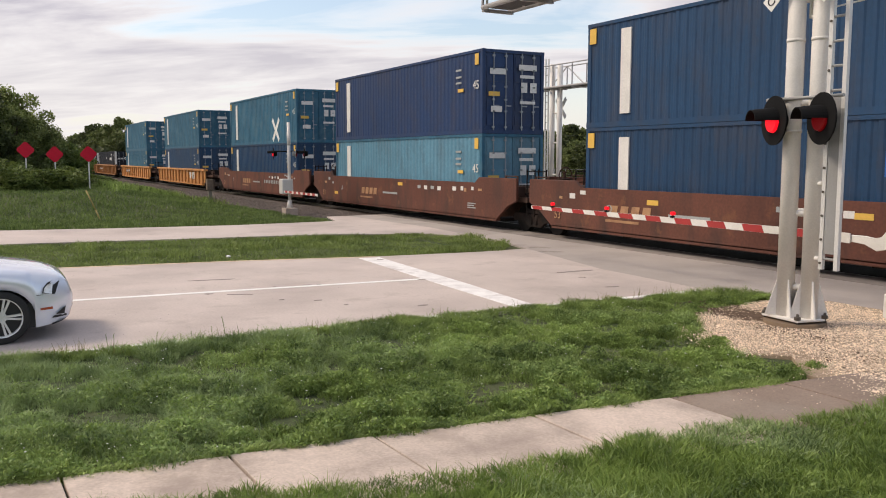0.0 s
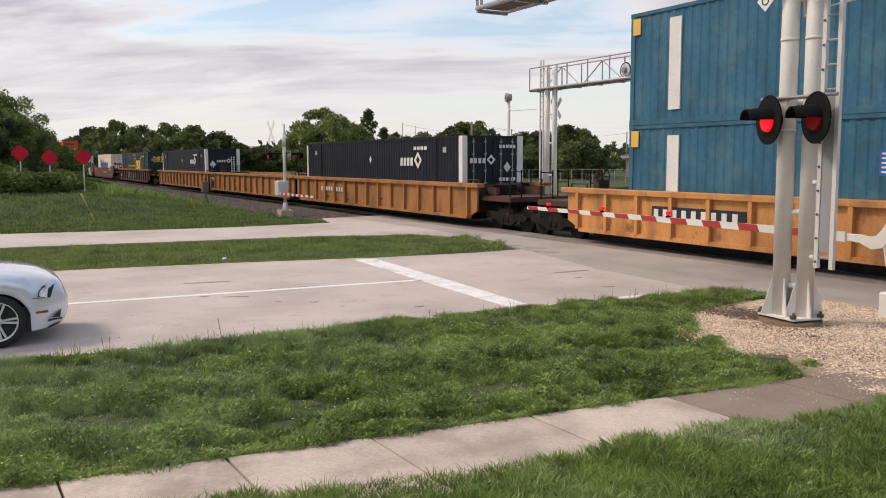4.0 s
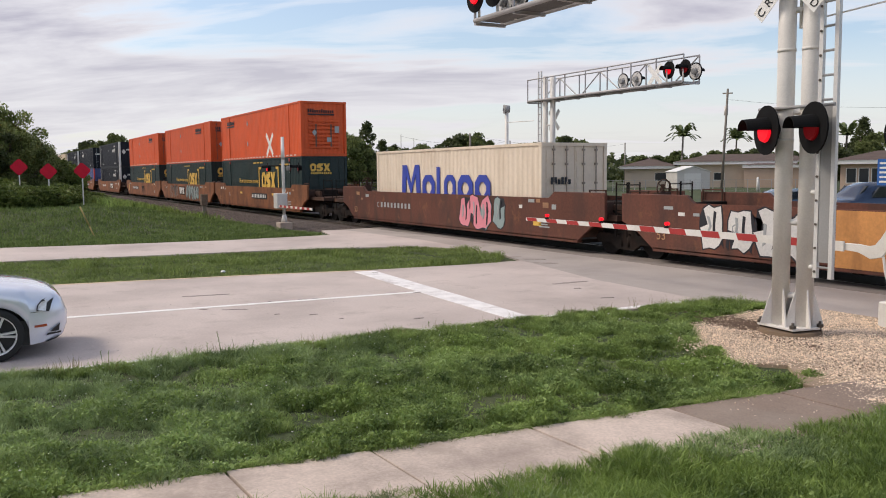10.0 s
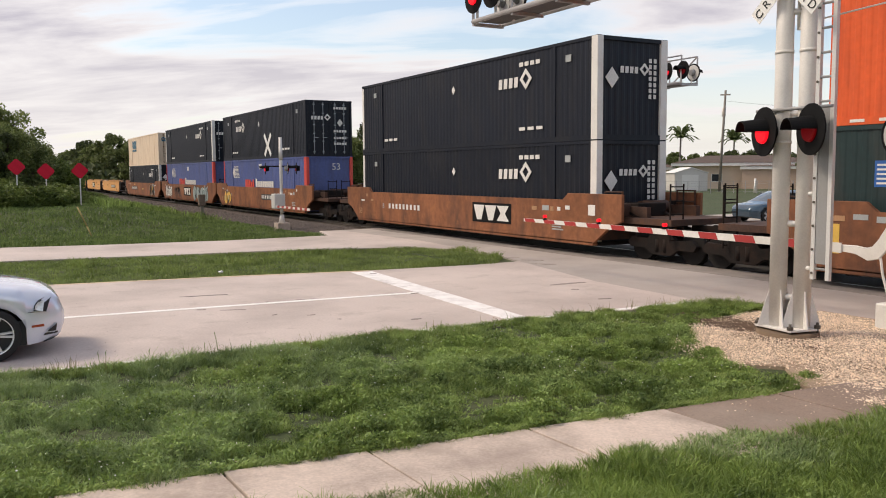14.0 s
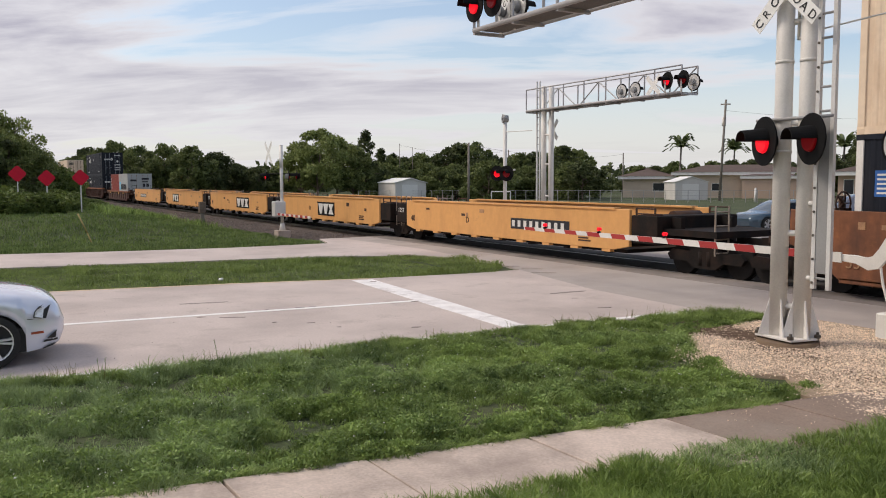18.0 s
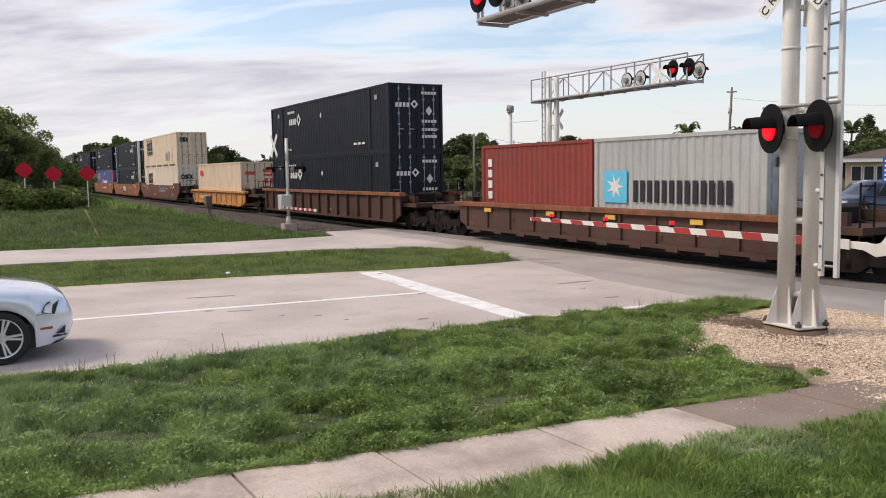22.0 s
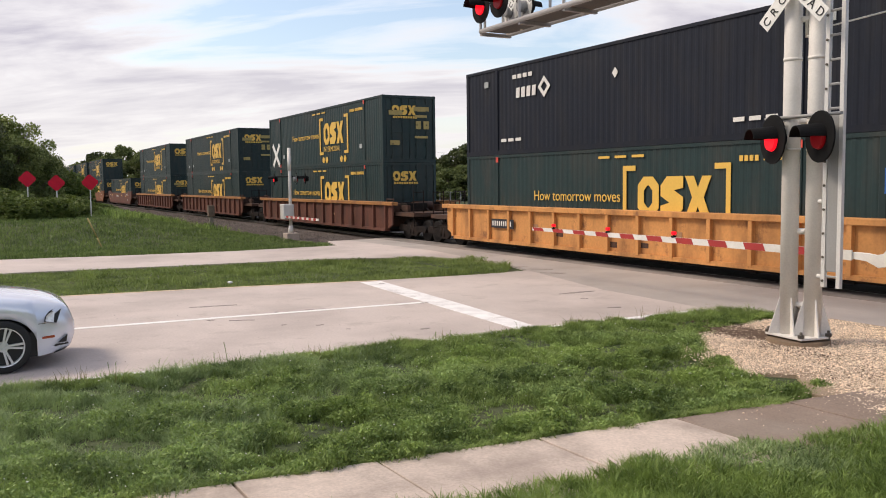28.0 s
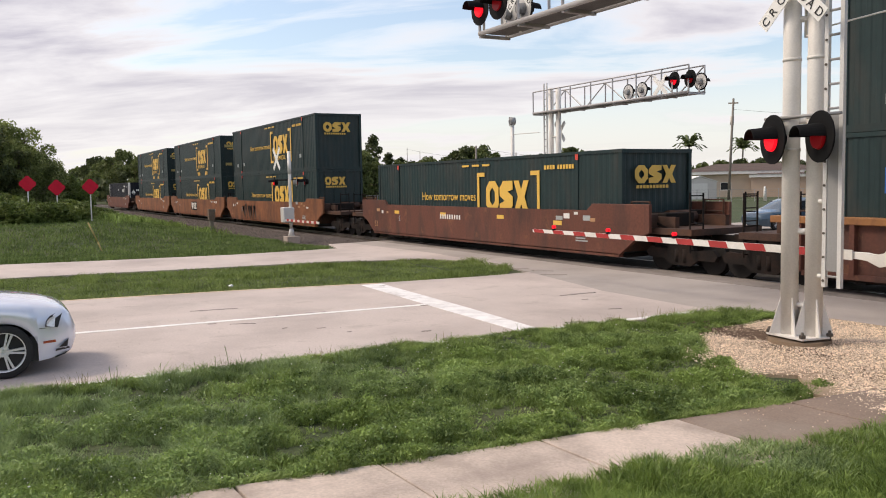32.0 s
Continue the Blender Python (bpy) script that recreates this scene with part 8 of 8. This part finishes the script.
# utility poles, fence, stray poles
for az, d, top, r in ((42.95, 105, 11.6, 0.16), (59.15, 80, 5.9, 0.13), (63.75, 112, 7.2, 0.05), (62.9, 118, 7.0, 0.05), (28.0, 130, 10.7, 0.16), (49.0, 140, 6.7, 0.12), (56.5, 140, 7.3, 0.12)):
    x, y = polar(az, d)
    ob = thing("utility_pole", pose(x, y, 0, 0, 3.2 if top > 10 else 0, 0), "weathered grey wooden utility pole", "utility pole", "utility poles")
    bm = bmesh.new()
    tube(bm, (0, 0, -0.3), (0, 0, top), r, 10, r * 0.75)
    part("pole", bm, "weathered_pole", ob)
    if top > 10:
        bm = bmesh.new()
        tube(bm, (-0.3, 0.25, top - 3.0), (-0.3, 0.25, top - 2.0), 0.22, 10)
        part("transformer", bm, "galv", ob, "grey transformer can")
        bm = bmesh.new()
        box(bm, -0.7, 0.7, -0.06, 0.06, top - 0.6, top - 0.45)
        part("crossarm", bm, "weathered_pole", ob)
wires = [((42.72, 105.2, 10.4), (28, 130, 10.5)), ((59.15, 80, 5.7), (49, 140, 6.5)), ((63.75, 112, 7.0), (56.5, 140, 7.2))]
for (a0, d0, z0), (a1, d1, z1) in wires:
    p, q = Vector((*polar(a0, d0), z0)), Vector((*polar(a1, d1), z1))
    bm = bmesh.new()
    for k in range(8):
        u, w = k / 8, (k + 1) / 8
        tube(bm, p.lerp(q, u) - Vector((0, 0, 4 * u * (1 - u) * 0.8)), p.lerp(q, w) - Vector((0, 0, 4 * w * (1 - w) * 0.8)), 0.012, 5)
    single("overhead_wire", bm, "wire", "thin sagging overhead wire", "wire", group="overhead wires")
fence = thing("fence", pose(0, 0, 0), "low grey chain-link fence along the far lawn", "fence")
bm0 = bmesh.new()
tube(bm0, (0, 0, -0.1), (0, 0, 1.3), 0.035, 6)
fpost = done(bm0, "fence_post", "shaded_grey")
pts = [Vector((*polar(az, 96), 0)) for az in np.linspace(66.5, 36.5, 44)]
for p in pts:
    part("fence_post", fpost, "", fence, m=Matrix.Translation(p))
for p, q in zip(pts, pts[1:]):
    bm = bmesh.new()
    tube(bm, p + Vector((0, 0, 1.25)), q + Vector((0, 0, 1.25)), 0.016, 5)
    for k in range(4):
        tube(bm, p + Vector((0, 0, 0.15 + 0.28 * k)), q + Vector((0, 0, 0.15 + 0.28 * k)), 0.008, 3)
    part("fence_rail", bm, "shaded_grey", fence)
x, y = polar(57.0, 84)
ob = thing("soccer_goal", pose(x, y, 0, 0, 0, 35), "small white tube frame on the far grass", "goal frame")
for a, b in (((-1, 0, 0), (-1, 0, 1.3)), ((-1, 0, 1.3), (1, 0, 1.3)), ((1, 0, 1.3), (1, 0, 0))):
    bm = bmesh.new()
    tube(bm, a, b, 0.05, 6)
    part("tube", bm, "fascia_white", ob)
x, y = polar(40.8, 98)
bm = bmesh.new()
tube(bm, (0, 0, -0.1), (0, 0, 1.5), 0.16, 8, 0.1)
single("post", bm, "fascia_white", "short white post on the lawn", "post", pose(x, y, 0))

# ------------------------------------------------------------ grass
def patchy(x, y, s, seed):
    """Smooth random field in about 0..1."""
    r = np.random.default_rng(seed)
    v = np.zeros_like(x)
    for k in range(7):
        a, p, f = r.uniform(0, 6.28), r.uniform(0, 6.28), s * r.uniform(0.5, 2.2)
        v += np.sin((x * np.cos(a) + y * np.sin(a)) * f + p + 1.3 * np.sin((y * np.cos(a) - x * np.sin(a)) * f * 0.6))
    return np.clip(0.5 + v / 7.5, 0, 1)


def blades(name, x, y, z, tall, wide, material, label, seed, lean=0.55, turn=None):
    rng = np.random.default_rng(seed)
    n = len(x)
    a, b = rng.uniform(0, 6.28, n), rng.uniform(0, 6.28, n)
    b = b if turn is None else turn + rng.normal(0, 0.5, n)
    h = tall * rng.uniform(0.55, 1.25, n)
    w = wide * rng.uniform(0.6, 1.3, n)
    l = h * lean * rng.uniform(0.2, 1.4, n)
    cx, cy = np.cos(a) * w / 2, np.sin(a) * w / 2
    lx, ly = np.cos(b) * l, np.sin(b) * l
    base = np.stack([x, y, z], 1)
    side = np.stack([cx, cy, np.zeros(n)], 1)
    mid = base + np.stack([lx * 0.35, ly * 0.35, h * 0.62], 1)
    tip = base + np.stack([lx, ly, h * 0.92], 1)
    v = np.stack([base - side, base + side, mid + side * 0.8, mid - side * 0.8, tip], 1).reshape(-1, 3)
    k = 5 * np.arange(n)
    f = np.concatenate([np.stack([k, k + 1, k + 2], 1), np.stack([k, k + 2, k + 3], 1), np.stack([k + 3, k + 2, k + 4], 1)])
    return single(name, sheet(name, v, f, material), None, label, "grass", kind="stuff")


rgr = np.random.default_rng(77)
VERGE = [(-11.25, -3), (-7.12, -3), (-6.22, 6.0), (-6.12, 7.2), (-6.12, 8.2), (-6.5, 8.6), (-7.2, 8.1), (-8.7, 8.8), (-9.3, 9.4), (-9.7, 10.3), (-10.0, 11.6), (-9.9, 12.25), (-10.7, 12.3), (-11.2, 11.6)]


def tussocks(px_, py_, tall_, spread, per, seed):
    """Blades in tufts that fan outwards: places and heights, with the lean of every blade."""
    rng = np.random.default_rng(seed)
    n = len(px_) * per
    cx, cy, h = np.repeat(px_, per), np.repeat(py_, per), np.repeat(tall_, per)
    a, d = rng.uniform(0, 6.28, n), spread * np.sqrt(rng.random(n)) * (0.5 + h / 0.14)
    return cx + d * np.cos(a), cy + d * np.sin(a), h * (1.1 - 0.5 * d / (spread * 2)), a


rcl = np.random.default_rng(311)
CLUMPS = np.stack([rcl.uniform(-11.4, -2.4, 1150), rcl.uniform(-2.5, 12.4, 1150), 0.10 + 0.30 * rcl.random(1150) ** 2, rcl.uniform(0.4, 1.0, 1150)], 1)


def clump(x, y):
    """Height of the rounded plants that the growth is made of, 0 to 1."""
    out = np.zeros(len(x))
    for i in range(0, len(x), 4000):
        q = slice(i, i + 4000)
        d = ((x[q, None] - CLUMPS[None, :, 0]) ** 2 + (y[q, None] - CLUMPS[None, :, 1]) ** 2) / CLUMPS[None, :, 2] ** 2
        out[q] = (np.sqrt(np.clip(1 - d, 0, 1)) * CLUMPS[None, :, 3]).max(1)
    return out


def mound(x, y):
    """How thick the growth stands: clumps a hand to an arm across in broad swells."""
    return 0.16 * patchy(x, y, 3.2, 31) + 0.12 * patchy(x, y, 8.5, 32) + 0.78 * clump(x, y)


n = 26000
x, y = rgr.uniform(-11.3, -6.2, n), rgr.uniform(-2.0, 12.3, n)
edge = 0.14 * np.sin(y * 2.3) + 0.10 * np.sin(y * 5.9 + 1) + 0.06 * np.sin(y * 13)
lush = patchy(x, y, 1.1, 5)
bare = (np.hypot((x + 9.5) / 0.55, (y - 2.4) / 0.42) < 1) | (np.hypot((x + 6.75) / 0.22, (y - 5.35) / 0.4) < 1) | ((np.hypot((x + 10.0) / 0.9, (y - 10.4) / 0.45) < 1) & (x > -10.3))
k = inside(x + edge * np.where(x < -9, 1, -0.25), y, VERGE) & (rgr.random(n) < np.clip(2.2 * mound(x, y) - 0.22, 0.12, 1)) & ~(bare & (rgr.random(n) < 0.85))
x, y, lush = x[k], y[k], lush[k]
tall = (0.03 + 0.05 * lush * patchy(x, y, 3.4, 6) + 0.17 * np.clip(mound(x, y) - 0.2, 0, 1) + 0.05 * rgr.random(len(x)) ** 4) * np.where(x < -10.7, 1.35, 1)
bx_, by_, bh_, ba_ = tussocks(x, y, tall, 0.055, 20, 79)
soft = 1.2 * patchy(bx_, by_, 1.0, 23) + 0.55 * np.clip((3.4 - by_) / 4, -1, 1) + 0.12 * rgr.normal(size=len(bx_)) > 0.62
for nm, sel, mt in (("verge_grass", ~soft, "grass_blade"), ("verge_herbs", soft, "grey_blade")):
    blades(nm, bx_[sel], by_[sel], np.full(sel.sum(), -0.05), bh_[sel], 0.0072, mt, "clumpy green grass of the roadside verge", 78, 0.9, turn=ba_[sel])
# low leafy weeds: rounded cushions of small leaves, thicker along the sidewalk
n = 120000
x, y = rgr.uniform(-11.2, -6.35, n), rgr.uniform(-1.8, 12, n)
edge = 0.04 * np.sin(y * 3.1) + 0.03 * np.sin(y * 8.3 + 1)
m_ = mound(x, y)
near_walk = np.exp(-((x + 7.0 - 0.1 * y) / 0.30) ** 2)
k = inside(x - edge * (x > -8), y, VERGE) & (rgr.random(n) < (0.03 + 0.75 * (m_ > 0.5) + 0.12 * (patchy(x, y, 2.0, 9) > 0.5)) * np.clip(0.35 + (y - 0.5) / 5, 0.3, 1) + 0.35 * near_walk) & ~((np.hypot((x + 9.5) / 0.55, (y - 2.4) / 0.42) < 1) & (rgr.random(n) < 0.8))
x, y, m_ = x[k], y[k], m_[k]
v, f = leaf_cloud(np.stack([x, y, -0.035 + np.where(x < -10.2, 0.11, 0.21) * np.clip(m_ - 0.30, 0, 1) + 0.03 * near_walk[k]], 1), 0.03 + 0.03 * m_, 4, 0.017, 80, flatten=0.8, aspect=2.3)
q = np.repeat(patchy(x, y, 1.5, 41) + 0.2 * rgr.normal(size=len(x)) > 0.55, 4)
for nm, sel, mt in (("clover", q, "lush_blade"), ("ground_herbs", ~q, "herb_leaf")):
    vv = v.reshape(-1, 4, 3)[sel].reshape(-1, 3)
    single(nm, sheet(nm, vv, np.arange(len(vv)).reshape(-1, 4), mt), None, "low leafy weeds among the grass", "weeds", kind="stuff")
# tufts that hang over the edge of the sidewalk
n = 900
y = rgr.uniform(-1.8, 7.5, n)
x = walk_edge(y) - 0.05 + 0.03 * np.sin(y * 3.7) + 0.025 * np.sin(y * 9.1) + rgr.normal(0, 0.025, n)
bx_, by_, bh_, ba_ = tussocks(x, y, 0.05 + 0.05 * patchy(x * 0 + y, y, 3.0, 45), 0.05, 22, 46)
blades("edge_grass", bx_, by_, np.full(len(bx_), -0.03), bh_, 0.0075, "grass_blade", "grass tufts creeping over the sidewalk edge", 47, 1.1, turn=ba_ * 0.35)
n = 2300
y = rgr.uniform(-1.8, 9.6, n)
x = -11.06 - 0.04 * np.sin(y * 2.7) - 0.13 * smooth01((y - 1.0) / 5) + 0.03 * np.sin(y * 7.7) + rgr.normal(0, 0.085, n)
bx_, by_, bh_, ba_ = tussocks(x, y, 0.04 + 0.06 * patchy(x * 0 + y, y, 2.1, 48), 0.06, 14, 49)
blades("road_edge_grass", bx_, by_, np.full(len(bx_), -0.02), bh_, 0.0085, "grass_blade", "grass tufts creeping over the road edge", 50, 1.0, turn=ba_)
n = 520
x, y = rgr.uniform(-11.1, -6.6, n), rgr.uniform(-1.0, 9, n)
k = inside(x, y, VERGE) & (patchy(x, y, 1.6, 12) > 0.45)
stones("daisies", x[k], y[k], np.full(k.sum(), 0.085), 0.010, "sign_white", "tiny white flowers in the grass", "flowers", 81)
n = 1500
x, y = rgr.uniform(-11.3, -10.9, n), rgr.uniform(-1.0, 11.5, n)
k = patchy(x, y, 4.4, 13) > 0.70
blades("tall_weeds", x[k], y[k], np.full(k.sum(), -0.05), np.full(k.sum(), 0.22), 0.006, "dry_blade", "thin seeding grass stalks along the road edge", 82, 0.35)

def weed_stalk(x, y, h, seed):
    """A thin upright weed with small leaves up its stalk."""
    rw = random.Random(seed)
    bm = bmesh.new()
    lx, ly = rw.uniform(-0.12, 0.12) * h, rw.uniform(-0.2, 0.2) * h
    tube(bm, (0, 0, -0.02), (lx, ly, h), 0.0035, 5)
    n = int(h / 0.022)
    for i in range(2, n + 1):
        f = i / n
        a, r = i * 2.4, 0.036 * (1.15 - 0.6 * f)
        c = Vector((lx * f, ly * f, h * f))
        d, u = Vector((math.cos(a), math.sin(a), 0.45)), Vector((-math.sin(a), math.cos(a), 0)) * 0.010
        bm.faces.new([bm.verts.new(c), bm.verts.new(c + d * r * 0.55 + u), bm.verts.new(c + d * r), bm.verts.new(c + d * r * 0.55 - u)])
    single("weed", bm, "herb_leaf", "thin leafy weed standing at the road edge", "weed").matrix_basis = pose(x, y, 0)


for i, (x, y, h) in enumerate(((-11.46, 1.38, 0.15), (-11.50, 1.46, 0.14), (-11.32, 1.95, 0.15), (-11.24, 2.40, 0.12), (-11.26, 2.66, 0.17), (-11.24, 2.84, 0.30), (-11.14, 3.22, 0.16),
                               (-11.20, 2.14, 0.09), (-11.12, 3.10, 0.10), (-11.15, 5.93, 0.16), (-11.20, 6.20, 0.14))):
    weed_stalk(x, y, h, 700 + i)

LAWN = [(-6.3, -1), (-2.2, -1), (-2.2, 9.5), (-4.8, 9.3), (-5.0, 8.0), (-5.05, 6.7), (-5.28, 6.05), (-5.42, 5.3), (-5.33, 4.4), (-5.33, 3.6), (-5.47, 3.0), (-5.6, 2.3), (-5.72, 1.8), (-6.0, 0.8)]
n = 15500
x, y = rgr.uniform(-6.3, -2.6, n), rgr.uniform(0.3, 8.9, n)
edge = 0.05 * np.sin(y * 5.9 + 2) + 0.04 * np.sin(y * 11.1)
k = inside(x - edge, y, LAWN)
x, y = x[k], y[k]
tall = 0.045 + 0.04 * patchy(x, y, 1.5, 15) + 0.10 * mound(x, y) * patchy(x, y, 2.2, 16) + 0.05 * rgr.random(len(x)) ** 3
bx_, by_, bh_, ba_ = tussocks(x, y, tall, 0.06, 18, 87)
soft = patchy(bx_, by_, 1.6, 28) + 0.15 * rgr.normal(size=len(bx_)) > 0.78
for nm, sel, mt in (("lawn_grass", ~soft, "lawn_blade"), ("lawn_herbs", soft, "grey_blade")):
    blades(nm, bx_[sel], by_[sel], np.full(sel.sum(), -0.03), bh_[sel], 0.0088, mt, "fresh green grass beside the sidewalk", 83, 0.9, turn=ba_[sel])
n = 9000
x, y = rgr.uniform(-5.5, -2.6, n), rgr.uniform(0.8, 8.8, n)
k = inside(x - 0.28, y, LAWN) & (patchy(x, y, 2.4, 29) > 0.52)
x, y = x[k], y[k]
v, f = leaf_cloud(np.stack([x, y, np.full(len(x), 0.03)], 1), np.full(len(x), 0.05), 3, 0.018, 88, flatten=0.8, aspect=1.5)
single("lawn_weeds", sheet("lawn_weeds", v, f, "herb_leaf"), None, "small leafy weeds in the lawn", "weeds", kind="stuff")

n = 16500
x, y = rgr.uniform(-6.6, 6.0, n), rgr.uniform(-9.0, 9.5, n)
k = ~(inside(x, y, LAWN) & (x < -2.6) & (y > 0.3)) & (x > walk_edge(y) + np.where(y < 0.4, 1.25, 1.42)) & (np.hypot(x, y) > 0.3)
x, y = x[k], y[k]
bx_, by_, bh_, ba_ = tussocks(x, y, 0.06 + 0.05 * patchy(x, y, 1.4, 51), 0.085, 14, 52)
blades("lawn_margin", bx_, by_, np.full(len(bx_), -0.04), bh_, 0.014, "lawn_blade", "green grass of the wider lawn", 53, 0.9, turn=ba_)
n = 30000
x, y = rgr.uniform(-11.2, -6.7, n), rgr.uniform(-14, -1.6, n)
blades("verge_margin", x, y, np.full(n, -0.05), 0.06 + 0.07 * patchy(x, y, 1.4, 53), 0.011, "grass_blade", "green grass of the wider verge", 54, 0.8)

MEDIAN = [(-27.0, -20), (-20.75, -20), (-20.75, -2), (-20.35, 1.7), (-19.80, 5.4), (-19.12, 8.7), (-18.80, 11.4), (-18.72, 12.0), (-19.5, 12.72), (-20.5, 13.2), (-21.4, 13.42), (-22.6, 13.25), (-24.2, 12.3), (-25.3, 9.4), (-25.8, 6), (-26.6, 1)]
n = 86000
x, y = rgr.uniform(-27.1, -18.6, n), rgr.uniform(-4, 13.6, n)
edge = 0.2 * np.sin(y * 1.9) + 0.12 * np.sin(y * 4.7)
k = inside(x + edge * np.where(x < -22.5, 0.6, 0.25), y, MEDIAN)
x, y = x[k], y[k]
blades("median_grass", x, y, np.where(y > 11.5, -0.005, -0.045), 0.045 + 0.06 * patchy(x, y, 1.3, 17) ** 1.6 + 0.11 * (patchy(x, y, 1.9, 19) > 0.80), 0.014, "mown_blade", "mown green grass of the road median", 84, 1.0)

n = 90000
x, y = -30.4 - 33.8 * rgr.random(n) ** 1.3, rgr.uniform(-6, 13.2, n)
k = (y < 12.1 + 0.25 * np.sin(x * 0.9) + 0.2 * np.sin(x * 2.3)) & ((x < -33.4) | (y < 12.0)) & (x < np.interp(y, [-10, 0, 3.7, 8, 12.1], [-32.3, -32.0, -31.2, -30.6, -30.85]))
x, y = x[k], y[k]
blades("field_grass", x, y, ground_z(x, y), 0.08 + 0.10 * patchy(x, y, 0.6, 18), 0.028, "field_blade", "green grass rising beyond the far carriageway", 85, 0.7)
n = 14000
x, y = -44 - 40 * rgr.random(n), rgr.uniform(6, 13, n)
k = patchy(x, y, 0.5, 19) > 0.5
blades("trackside_weeds", x[k], y[k], ground_z(x[k], y[k]), np.full(k.sum(), 0.45), 0.05, "lush_blade", "taller weeds along the ballast", 86, 0.6)


# ------------------------------------------------------------ what moves
def motions():
    """The train rolls along the track, slowing a little."""
    for ob, s, z in RUNNERS:
        rows = []
        for t in (0, 8, 16, 24, 32):
            d = t - 16
            rows.append((t, pose(s + 21.537 * d - 0.01408 * d * d, TRACK_Y, z)))
        walk(ob, rows)


motions()
